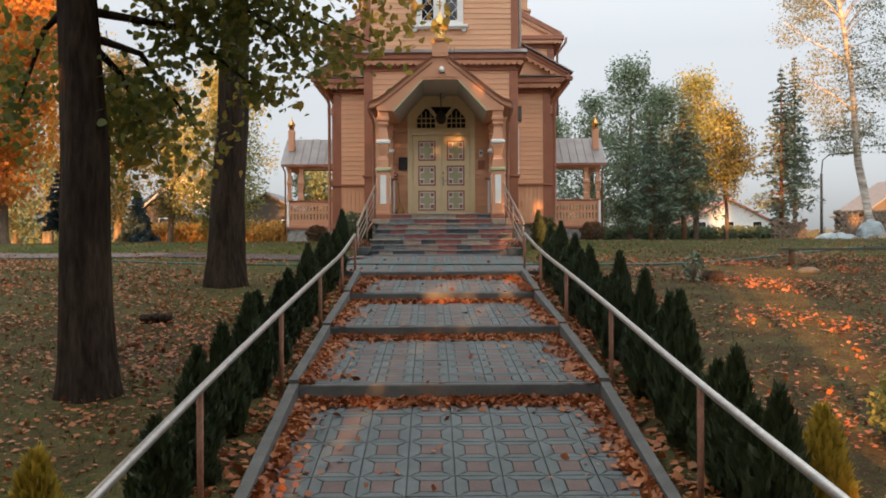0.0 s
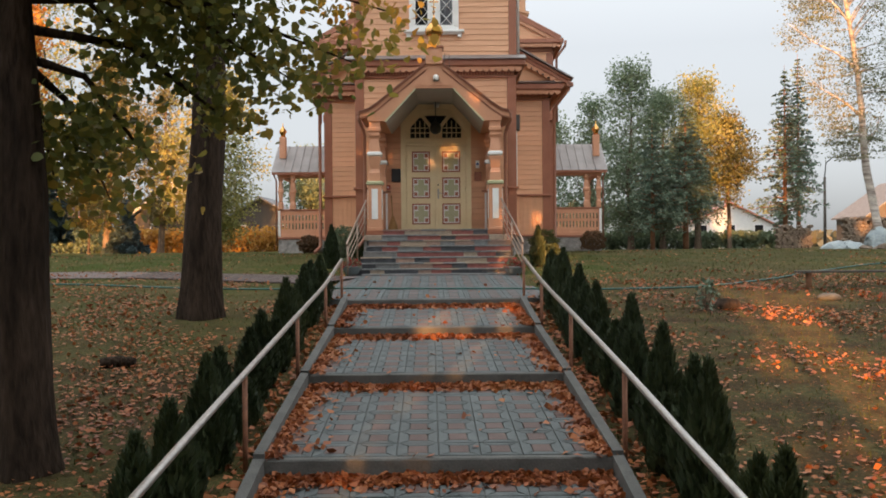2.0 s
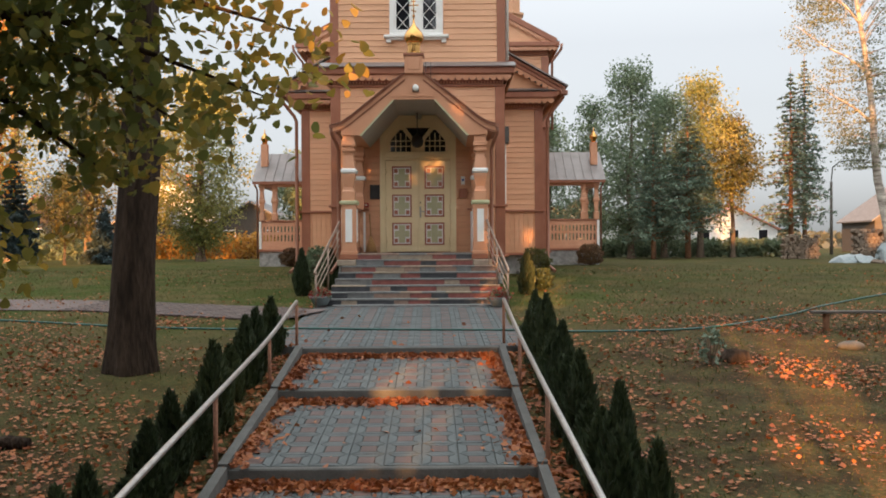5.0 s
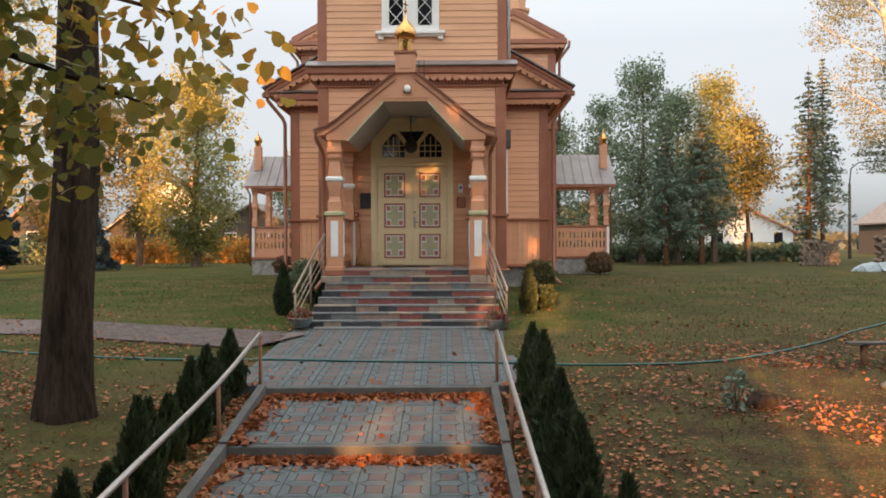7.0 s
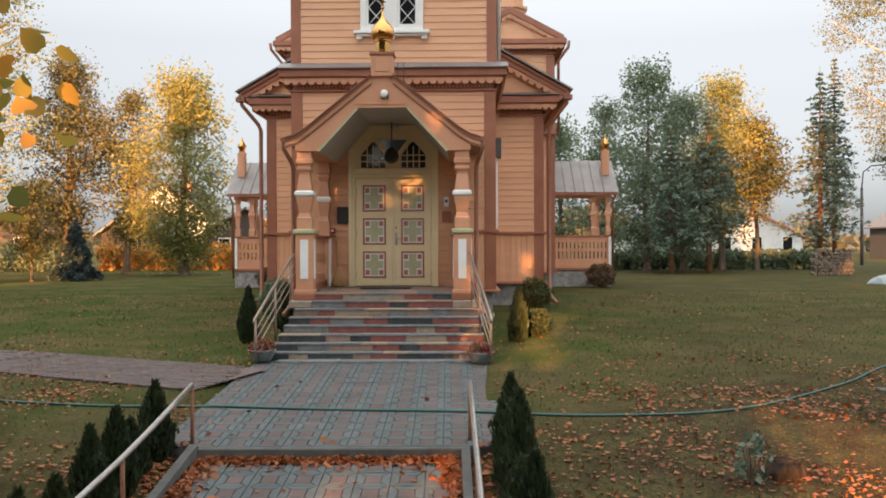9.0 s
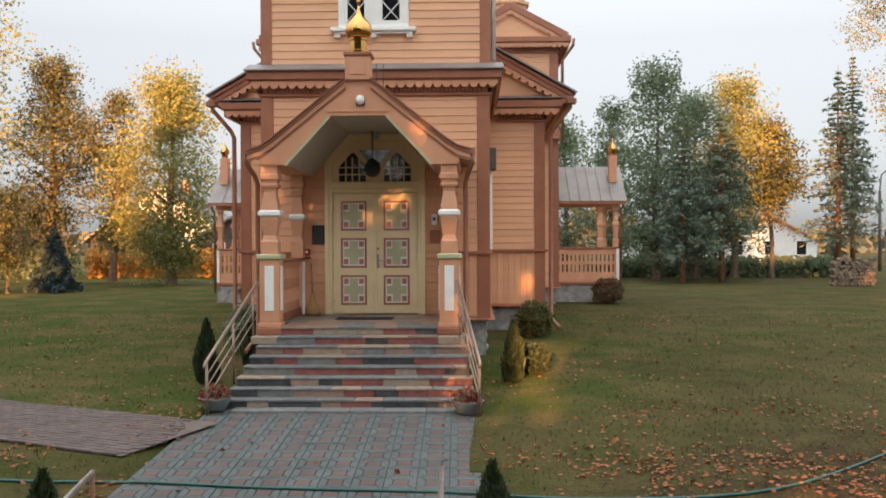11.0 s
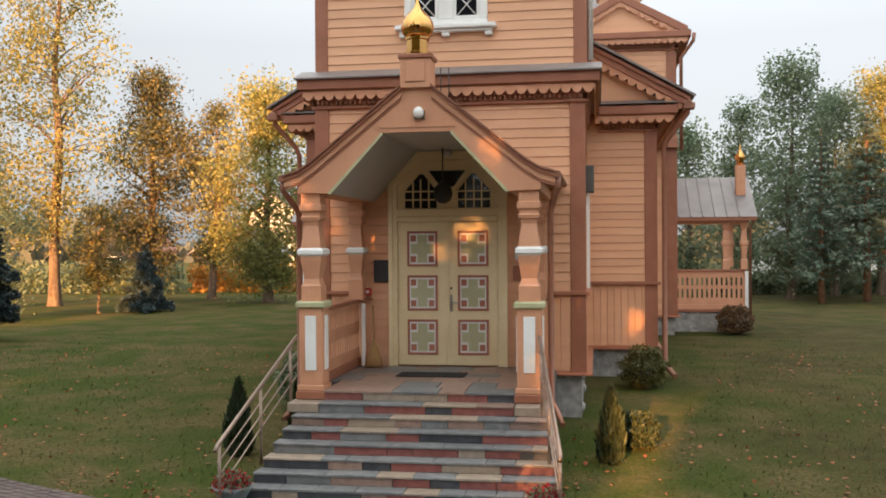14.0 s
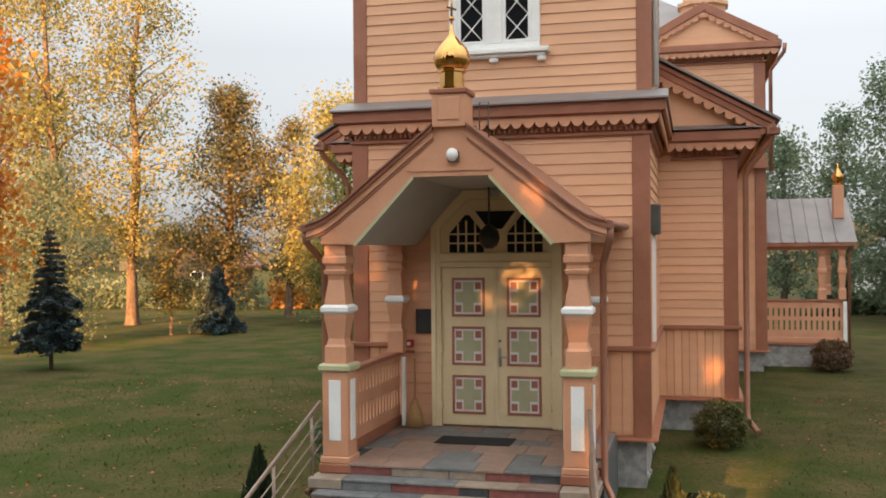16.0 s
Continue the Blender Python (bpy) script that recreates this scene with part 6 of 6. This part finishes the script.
PAVER = paver_tile()
RP = random.Random(3)
for i, (d, z0, z1) in enumerate(STEPS):
    d1 = STEPS[i + 1][0] if i + 1 < len(STEPS) else 6.0
    zb = zline(i, d1)
    wid0, wid1 = (-HALF, HALF) if i + 1 < len(STEPS) else (-BROAD, BROAD)
    bm = prism(bmesh.new(), [(d + 0.09, z1 - 0.012), (d1, zb - 0.012), (d1, zb - 0.35), (d + 0.09, z0 - 0.25)], wid0, wid1, PM, axis="x")
    part("sand_bed", bm, M_CONC, path)
    bm = prism(bmesh.new(), [(d, z0 - 0.2), (d, z1 - 0.012), (d + 0.012, z1), (d + 0.09, z1 + 0.001), (d + 0.09, z0 - 0.2)], -HALF, HALF, PM, axis="x")
    part("step_kerb", bm, M_CONC, path, "grey concrete step edging")
    for s in (-1, 1):
        if i + 1 < len(STEPS):
            u0, u1 = sorted((s * HALF, s * (HALF + 0.09)))
            bm = prism(bmesh.new(), [(d, z1 + 0.05), (d1 - 0.003, zb + 0.17), (d1 - 0.003, zb - 0.3), (d, z0 - 0.3)], u0, u1, PM, axis="x")
            part("side_kerb", bm, M_CONC, path, "sloping concrete side kerb")
    slope = math.atan2(zb - z1, d1 - d)
    n = int((d1 - d - 0.1) / ROW)
    cols = 8 if i + 1 < len(STEPS) else 11
    row = (d1 - d - 0.1) / n
    for r in range(n):
        for c in range(cols):
            u, v = (c - cols / 2 + 0.5) * COL, d + 0.095 + (r + 0.5) * row
            if i == 0:
                continue
            ob = new("paver", PAVER)
            ob.parent = path
            ob.matrix_parent_inverse = path.matrix_basis.inverted()
            ob.matrix_basis = PM @ Matrix.Translation((u, v, zline(i, v) + 0.001 + RP.uniform(-0.0025, 0.0025))) @ Matrix.Rotation(slope + RP.uniform(-0.006, 0.006), 4, "X") @ Matrix.Rotation(RP.uniform(-0.006, 0.006), 4, "Y") @ Matrix.Diagonal((1, row / ROW, 1, 1))

# side walk of small bricks
walkway = thing("side_walk", "curving walk of reddish grey paving bricks", "path", kind="structure", at=Matrix.Translation((-5, 21, 1.4)))
M_BRICKP = shade("walk_brick", (0.085, 0.062, 0.057), (0.125, 0.094, 0.085), 4, 0.85, 0.4, vary=0.15, fine=0.2)
CL = [Vector(p) for p in ((-1.75, 20.0), (-3.2, 20.55), (-5.5, 21.35), (-8.5, 22.1), (-13, 22.8), (-30, 24.0))]
bm = bmesh.new()
WIDE = 0.9
rows_l, dist = [], 0.0
pts = []
for a, b2 in zip(CL, CL[1:]):
    k = max(2, int((b2 - a).length / 0.4))
    pts += [a.lerp(b2, i / k) for i in range(k)]
pts.append(CL[-1])
prev = None
for i, p in enumerate(pts):
    t = (pts[min(i + 1, len(pts) - 1)] - pts[max(i - 1, 0)]).normalized()
    nrm = Vector((-t.y, t.x))
    cur = [bm.verts.new((*(p + nrm * w), ground_z(*(p + nrm * w)) + 0.025)) for w in (-WIDE, -WIDE / 3, WIDE / 3, WIDE)]
    if prev:
        for q in range(3):
            bm.faces.new((prev[q], prev[q + 1], cur[q + 1], cur[q]))
    prev = cur
part("bed", bm, M_BRICKP, walkway)
BM_ = B(-0.097, 0.097, -0.047, 0.047, -0.02, 0.012, bev=0.004)
bme = bpy.data.meshes.new("paving_brick")
BM_.to_mesh(bme)
BM_.free()
bme.materials.append(M_BRICKP)
cnt = 0
for i in range(1, len(pts)):
    a, b2 = pts[i - 1], pts[i]
    if a.x < -6.4:
        break
    t = (b2 - a).normalized()
    L = (b2 - a).length
    for q in range(int(L / 0.2 + 0.5)):
        for w in range(18):
            p = a + t * (q + 0.5 + (0.5 if w % 2 else 0)) * 0.2 + Vector((-t.y, t.x)) * (-WIDE + 0.05 + w * 0.1)
            lp_ = PM.inverted() @ Vector((p.x, p.y, 0))
            if lp_.x > -BROAD - 0.06 or cnt > 440:
                continue
            ob = new("paving_brick", bme)
            ob.parent = walkway
            ob.matrix_parent_inverse = walkway.matrix_basis.inverted()
            ob.matrix_basis = Matrix.Translation((p.x, p.y, ground_z(p.x, p.y) + 0.025 + RP.uniform(-0.002, 0.003))) @ Matrix.Rotation(math.atan2(t.y, t.x), 4, "Z")
            cnt += 1


def path_rail(rows):
    r = thing("path_railing", "bare steel tube handrail on rusty brown posts", "railing", "railings along the path", at=Matrix.Translation((rows[2][0], rows[2][1], rows[2][2] - 0.9)))
    fine_ = []
    for a, b2 in zip(rows, rows[1:]):
        fine_ += [Vector(a).lerp(Vector(b2), f) for f in (0, 0.33, 0.66)]
    fine_.append(Vector(rows[-1]))
    fine_ = [fine_[0]] + [(fine_[i - 1] + fine_[i] * 2 + fine_[i + 1]) / 4 for i in range(1, len(fine_) - 1)] + [fine_[-1]]
    part("handrail", tube(bmesh.new(), fine_, 0.026, 10), M_STEEL, r)
    for p in rows[1:]:
        part("rail_post", tube(bmesh.new(), [(p[0], p[1], ground_z(p[0], p[1]) - 0.2), (p[0], p[1], p[2] - 0.015)], 0.022, 8), M_RUST, r)


path_rail([(-0.47, -1.5, 0.03), (-0.63, 2.2, 0.43), (-0.765, 5.25, 0.745), (-0.875, 8.3, 1.04), (-0.98, 11.2, 1.31), (-1.13, 14.2, 1.54), (-1.2, 16.35, 1.87)])
path_rail([(2.7, -1.5, 0.07), (2.54, 2.3, 0.47), (2.36, 5.4, 0.75), (2.22, 8.45, 1.05), (2.06, 11.3, 1.33), (1.93, 14.2, 1.57), (1.8, 16.6, 1.88)])

# hose across the landing and the lawn
hose = thing("garden_hose", "dark green garden hose lying across paving and grass", "hose", at=Matrix.Translation((3, 18, 1.35)))
hp = [(-7.5, 19.3), (-5, 18.6), (-3, 18.25), (-1.5, 18.2), (0, 18.05), (1.7, 18.0), (3.4, 17.85), (5.1, 18.25), (6.9, 19.8), (8.2, 21.4), (10.5, 23.6), (14, 25.5)]
curve = []
for i in range(len(hp) - 1):
    p0, p1, p2, p3 = [Vector(hp[max(0, min(len(hp) - 1, i + q))]) for q in (-1, 0, 1, 2)]
    for k in range(5):
        t = k / 5
        curve.append(0.5 * ((2 * p1) + (p2 - p0) * t + (2 * p0 - 5 * p1 + 4 * p2 - p3) * t * t + (3 * p1 - p0 - 3 * p2 + p3) * t ** 3))
M_HOSE = shade("green_hose", (0.012, 0.07, 0.06), (0.02, 0.10, 0.085), 8, 0.4, 0.05, fine=0.1)


def surface_z(x, y):
    p = PM.inverted() @ Vector((x, y, 0))
    if abs(p.x) < BROAD and 0 <= p.y < 6:
        return zline(len(STEPS) - 1, p.y)
    return ground_z(x, y)


part("tube", tube(bmesh.new(), [(p.x, p.y, surface_z(p.x, p.y) + 0.018) for p in curve], 0.016, 7), M_HOSE, hose)

# flower pots
M_POT = shade("blue_grey_glaze", (0.14, 0.17, 0.18), (0.20, 0.235, 0.24), 7, 0.45, 0.1, fine=0.12)
L_FLOWER = leafy("red_flowers", [(0.14, 0.014, 0.014), (0.34, 0.024, 0.022), (0.5, 0.06, 0.04)])


def pot(x, y, z, label, seed):
    t = thing("flower_pot", label, "planter", "flower pots", at=Matrix.Translation((x, y, z)))
    part("bowl", lathe(bmesh.new(), [(0.12, z + 0.003), (0.14, z + 0.02), (0.215, z + 0.15), (0.232, z + 0.19), (0.21, z + 0.19), (0.19, z + 0.16)], x, y, 24), M_POT, t)
    rng = np.random.default_rng(seed)
    n = 900
    d = rng.normal(size=(n, 3))
    d /= np.linalg.norm(d, axis=1)[:, None]
    d[:, 2] = np.abs(d[:, 2])
    c = np.array([x, y, z + 0.15]) + d * rng.uniform(0.4, 1, n)[:, None] * np.array([0.25, 0.25, 0.23])
    leaves("greenery", leaf_quads(c[:350], 0.05, rng)[0], L_GREEN, t, "stuff")
    leaves("blossom", leaf_quads(c[350:], 0.045, rng)[0], L_FLOWER, t, "stuff")


pot(-1.72, 21.66, surface_z(-1.72, 21.66) + 0.025, "blue-grey bowl of red flowers at the stair foot", 1)
pot(1.84, 21.66, surface_z(1.84, 21.66) + 0.005, "grey-green bowl of red flowers by the stair railing", 2)

# ---------------------------------------------------------------- things on the lawns
M_WOODG = shade("weathered_wood", (0.06, 0.05, 0.042), (0.11, 0.095, 0.08), 6, 0.9, 0.5, stretch=(1, 1, 5), fine=0.25)
M_WOODC = shade("cut_wood", (0.15, 0.11, 0.08), (0.26, 0.20, 0.145), 12, 0.9, 0.4, vary=0.25, fine=0.3)
st = thing("tree_stump", "low dark decaying stump in the grass", "stump", at=Matrix.Translation(G(4.95, 15.8)))
z = ground_z(4.95, 15.8)
bm = lathe(bmesh.new(), [(0.25, z - 0.1), (0.2, z + 0.05), (0.18, z + 0.14), (0.15, z + 0.12), (0.08, z + 0.04)], 4.95, 15.8, 14)
for v in bm.verts:
    v.co += Vector((1, 0.6, 0.3)) * noise.noise(v.co * 6) * 0.07
part("wood", bm, M_BARK, st)
st2 = thing("log", "short dark log half sunk in leaves", "log", at=Matrix.Translation(G(-3.3, 12.0)))
z = ground_z(-3.3, 12.0)
part("wood", tube(bmesh.new(), [(-3.5, 11.95, z + 0.05), (-3.3, 12.0, z + 0.06), (-3.1, 12.02, z + 0.045)], [0.06, 0.075, 0.06], 9), M_BARK, st2)
st3 = thing("stone", "pale flat stone lying in the grass", "stone", at=Matrix.Translation(G(6.8, 16.6)))
bm = bmesh.new()
bmesh.ops.create_icosphere(bm, subdivisions=2, radius=1, matrix=Matrix.Translation(G(6.8, 16.6, 0.03)) @ Matrix.Diagonal((0.2, 0.14, 0.08, 1)))
part("rock", bm, M_CONC, st3, smooth=True)
bn = thing("plank_bench", "low weathered plank bench on short posts", "bench", at=Matrix.Translation(G(8.6, 18.2)))
part("plank", B(6.75, 10.6, 18.0, 18.22, ground_z(8, 18) + 0.27, ground_z(8, 18) + 0.31, bev=0.006), M_WOODG, bn)
for x in (6.98, 9.0, 10.4):
    part("leg", tube(bmesh.new(), [(x, 18.1, ground_z(x, 18.1) - 0.1), (x, 18.1, ground_z(8, 18) + 0.272)], 0.055, 9), M_PINEBARK, bn)
M_TARP = shade("pale_blue_tarp", (0.22, 0.27, 0.29), (0.33, 0.38, 0.39), 3, 0.35, 0.5, grain=12, fine=0.15, dist=0.05)


def wood_pile(x0, y0, nx_, nz, r, label):
    t = thing("log_pile", label, "firewood", at=Matrix.Translation(G(x0, y0)))
    rdp = random.Random(int(x0 * 10))
    z0 = ground_z(x0, y0)
    for k in range(nz):
        for i in range(nx_):
            rr = r * rdp.uniform(0.75, 1.15)
            x, z = x0 + i * 2 * r + (k % 2) * r + rdp.uniform(-0.02, 0.02), z0 + r + k * 1.72 * r
            if k > nz - 3 and rdp.random() < 0.25:
                continue
            part("log", tube(bmesh.new(), [(x, y0 + rdp.uniform(-0.06, 0.03), z), (x, y0 + 0.5, z)], rr, 7), M_WOODC, t)
    return t


wood_pile(16.9, 42.6, 16, 9, 0.085, "stacked split firewood at the lawn edge")
wood_pile(16.3, 50.0, 10, 8, 0.085, "tall stack of split firewood")
tp = thing("tarpaulin", "crumpled pale blue plastic sheet over a heap", "tarpaulin", at=Matrix.Translation(G(17.6, 41.6)))
for cx, cy, sx, sy, sz in ((17.9, 41.7, 0.6, 0.45, 0.95), (16.2, 41.2, 0.9, 0.5, 0.28)):
    bm = bmesh.new()
    bmesh.ops.create_icosphere(bm, subdivisions=4, radius=1, matrix=Matrix.Translation(G(cx, cy)) @ Matrix.Diagonal((sx, sy, sz, 1)))
    for v in bm.verts:
        v.co += Vector((1, 1, 0.8)) * noise.noise(v.co * 3.0) * 0.22
    part("sheet", bm, M_TARP, tp, smooth=True)
hp_ = thing("rubble_heap", "low heap of rubble and broken boards", "rubble", at=Matrix.Translation(G(18.6, 40.2)))
rdh = random.Random(4)
for k in range(60):
    w = rdh.uniform(0.08, 0.3)
    px, py = 18.6 + rdh.gauss(0, 0.9), 40.3 + rdh.gauss(0, 0.35)
    pz = ground_z(px, py) + max(0.02, 0.35 - 0.25 * abs(px - 18.6)) * rdh.random()
    part("chunk", B(-w, w, -w * 0.6, w * 0.6, -w * 0.3, w * 0.3, Matrix.Translation((px, py, pz)) @ Euler((rdh.uniform(-0.5, 0.5), rdh.uniform(-0.5, 0.5), rdh.uniform(0, 3))).to_matrix().to_4x4()), M_WOODC if k % 3 else M_PLINTH, hp_)
lampp = thing("street_lamp", "grey street lamp post with a curved arm", "street lamp", at=Matrix.Translation(G(25.7, 70)))
z = ground_z(25.7, 70)
part("pole", tube(bmesh.new(), [(25.7, 70, z - 0.1), (25.7, 70, z + 5.0)], [0.12, 0.09], 8), M_WOODG, lampp)
part("arm", tube(bmesh.new(), [(25.7, 70, z + 5.0), (25.8, 70, z + 6.0), (26.3, 70, z + 6.4), (27.6, 70, z + 6.5)], 0.045, 6), M_CONC, lampp)
part("head", B(27.4, 28.1, 69.9, 70.1, z + 6.43, z + 6.53, bev=0.02), M_CONC, lampp)


def house(x, y, w, d, h, rise, wallm, roofm, label, wins=2, chimney=True):
    """Small gabled house, ridge along x or gable to the front."""
    z = ground_z(x, y)
    t = thing("house", label, "house", "houses beyond the lawn", at=Matrix.Translation((x, y, z)))
    prism(bm := bmesh.new(), [(x - w / 2, z - 0.2), (x - w / 2, z + h), (x, z + h + rise), (x + w / 2, z + h), (x + w / 2, z - 0.2)], y, y + d)
    part("wall", bm, wallm, t)
    for s in (-1, 1):
        prism(bm := bmesh.new(), [(x, z + h + rise + 0.02), (x, z + h + rise + 0.16), (x + s * (w / 2 + 0.4), z + h - 0.12), (x + s * (w / 2 + 0.4), z + h - 0.26)], y - 0.4, y + d + 0.4)
        part("roof", bm, roofm, t)
    for k in range(wins):
        cx = x - w / 2 + w * (k + 0.5) / wins
        wn_ = part("window", B(cx - 0.42, cx + 0.42, y - 0.05, y - 0.01, z + 0.85, z + 2.0), M_WHITE, t)
        part("pane", B(cx - 0.35, cx + 0.35, y - 0.06, y - 0.052, z + 0.92, z + 1.93), M_GLASS, wn_)
    if chimney:
        part("chimney", B(x + 0.6, x + 1.1, y + d / 2, y + d / 2 + 0.5, z + h + rise - 0.9, z + h + rise + 0.7), M_RED, t)
    return t


M_HWHITE = shade("white_render", (0.62, 0.62, 0.60), (0.72, 0.72, 0.70), 3, 0.8, 0.2, fine=0.1)
M_HGREY = shade("slate_roof", (0.13, 0.13, 0.135), (0.19, 0.19, 0.2), 3, 0.8, 0.3, fine=0.15)
house(22.2, 82.0, 7.0, 8.0, 2.0, 1.7, M_HWHITE, M_RED, "white rendered house with a red roof", 3)
house(13.5, 74.0, 5.0, 6.0, 2.3, 1.8, M_HWHITE, M_HGREY, "pale house behind the trees", 2)
house(42.0, 92.0, 9.0, 8.0, 3.0, 3.2, M_WOODG, M_HGREY, "grey wooden house with a slate roof", 2)
house(-27.0, 90.0, 9.0, 8.0, 3.6, 3.4, M_HWHITE, M_HGREY, "distant white gabled house", 2)
house(-20.8, 66.0, 4.0, 5.0, 2.2, 1.5, M_WOODG, M_ROOF, "dark weathered shed behind the hedge", 1, False)
house(-26.5, 63.0, 3.0, 4.0, 2.4, 1.6, M_WOODG, M_TRIM, "small brown wooden hut", 1, False)
house(-14.5, 70.0, 6.0, 5.0, 2.2, 1.7, M_WOODG, M_HGREY, "low grey barn beyond the hedge", 2, False)
# far woods round the horizon
rng = np.random.default_rng(77)
n = 26000
ang = rng.uniform(0, 2 * np.pi, n)
dist = rng.uniform(150, 240, n)
top = 5 + 4 * np.sin(ang * 9) + 3 * np.sin(ang * 23 + 1) + 2 * np.sin(ang * 57)
c = np.stack([np.cos(ang) * dist, np.sin(ang) * dist + 20, 1 + rng.uniform(0, 1, n) ** 0.7 * np.maximum(top, 3)], 1)
woods = leaves("far_woods", leaf_quads(c, 3.2, rng)[0], L_FAR, None, "stuff")
tagged(woods, "distant belt of mixed autumn woods", "woods", kind="stuff")

# ---------------------------------------------------------------- fallen leaves and grass
def scatter(n, x0, x1, y0, y1, rng, keep, lift=0.012):
    x, y = rng.uniform(x0, x1, n), rng.uniform(y0, y1, n)
    pts_ = []
    for a, b2 in zip(x, y):
        p = PM.inverted() @ Vector((a, b2, 0))
        on = abs(p.x) < (BROAD if p.y > 0 else HALF + 0.1) and p.y < 5.9
        if rng.random() < keep(a, b2, on, p):
            i = sum(1 for s in STEPS if s[0] <= p.y) - 1
            z_ = zline(max(0, i), p.y) if on else ground_z(a, b2)
            pts_.append((a, b2, z_ + lift * rng.uniform(0.5, 2)))
    return np.array(pts_)


def lawn_keep(a, b2, on, p):
    if on or (abs(a) < 3.6 and b2 > 26) or (abs(a) < 1.75 and b2 > 21.7):
        return 0.0
    blob = 0.42 + 1.5 * noise.noise(Vector((a * 0.55, b2 * 0.55, 3)))
    far = 1.0 if b2 < 17 else max(0.05, 1 - (b2 - 17) / 7)
    return max(0.05, blob) * far * (1.0 if a < 1 else 0.8)


def path_keep(a, b2, on, p):
    if not on or b2 > 22.0:
        return 0.0
    edge = math.exp(-(max(0.0, (BROAD if p.y > 0 else HALF) - abs(p.x)) / 0.13))
    foot = 0.0
    for d, _, _ in STEPS:
        if -0.45 < p.y - d < 0:
            foot = max(foot, math.exp((p.y - d) / 0.16))
    return min(1.0, (0.008 if p.y < 0 else 0.003) + (edge * 0.7 if p.y < 0 else edge * 0.04) + foot * (1.0 + 0.3 * noise.noise(Vector((a * 3, b2, 0)))))


rng = np.random.default_rng(5)
cl = scatter(190000, -12, 13, 1, 34, rng, lawn_keep, 0.02)
cv = leaf_quads(cl, 0.062, rng, flat=0.85, shape=0.8)[0]
fl = tagged(leaves("fallen_leaves", cv, L_FALLEN, None, "stuff"), "orange and brown fallen leaves on the grass", "leaves", kind="stuff")
cl = scatter(42000, -1.8, 2.8, 2, 22, rng, path_keep, 0.016)
cv = leaf_quads(cl, 0.075, rng, flat=0.75, shape=0.8)[0]
tagged(leaves("fallen_leaves", cv, L_FALLEN, None, "stuff"), "fallen leaves drifted along kerbs and step feet", "leaves", kind="stuff")


# drifts against every riser and along the kerbs
drift = []
for i, (d, z0, z1) in enumerate(STEPS[1:], 1):
    for k in range(1500):
        u, v = rng.uniform(-HALF + 0.02, HALF - 0.02), d - 0.015 - abs(rng.normal()) * 0.085 * (1 + 0.8 * noise.noise(Vector((i * 3.1, k * 0.0, 0))))
        v -= max(0.0, 0.06 * noise.noise(Vector((u * 2.5, i, 1))))
        q = PM @ Vector((u, v, 0))
        drift.append((q.x, q.y, zline(i - 1, v) + 0.012 + rng.uniform(0, 0.055) * math.exp((v - d) / 0.1)))
    d0 = STEPS[i - 1][0]
    for k in range(1100):
        s = rng.choice((-1, 1))
        v = rng.uniform(d0, d)
        u = s * (HALF - 0.01 - abs(rng.normal()) * 0.07 * (1.2 + noise.noise(Vector((v * 2, s, 5)))))
        q = PM @ Vector((u, v, 0))
        drift.append((q.x, q.y, zline(i - 1, v) + 0.012 + rng.uniform(0, 0.03)))
tagged(leaves("fallen_leaves", leaf_quads(np.array(drift), 0.07, rng, flat=0.45, shape=0.8)[0], L_FALLEN, None, "stuff"), "leaf drifts piled against the step risers", "leaves", kind="stuff")


def hedge_keep(a, b2, on, p):
    return 0.9 if 0.05 < abs(p.x) - HALF - 0.05 < 0.6 and p.y < 0.3 else 0.0


cl = scatter(16000, -2.6, 3.6, 1, 17, rng, hedge_keep, 0.02)
tagged(leaves("fallen_leaves", leaf_quads(cl, 0.085, rng, flat=0.75, shape=0.8)[0], L_FALLEN, None, "stuff"), "fallen leaves under the thuja rows", "leaves", kind="stuff")


def grass_keep(a, b2, on, p):
    if on or (abs(a) < 3.5 and b2 > 26) or (abs(a) < 1.8 and b2 > 21.6):
        return 0.0
    return 0.75 * min(1.0, max(0.0, (40 - b2) / 14))


g = scatter(80000, -13, 14, 2, 40, rng, grass_keep, 0.0)
n = len(g)
h = rng.uniform(0.02, 0.05, n)[:, None]
a = rng.uniform(0, 2 * np.pi, n)
w = np.stack([np.cos(a), np.sin(a), np.zeros(n)], 1) * 0.007
lean = np.stack([rng.normal(size=n) * 0.4, rng.normal(size=n) * 0.4, np.ones(n)], 1) * h
v = np.stack([g - w, g + w, g + w * 0.4 + lean, g - w * 0.4 + lean], 1).reshape(-1, 3)
tagged(leaves("grass", v, L_GRASS, None, "stuff"), "short autumn grass on the lawn", "grass", kind="stuff")
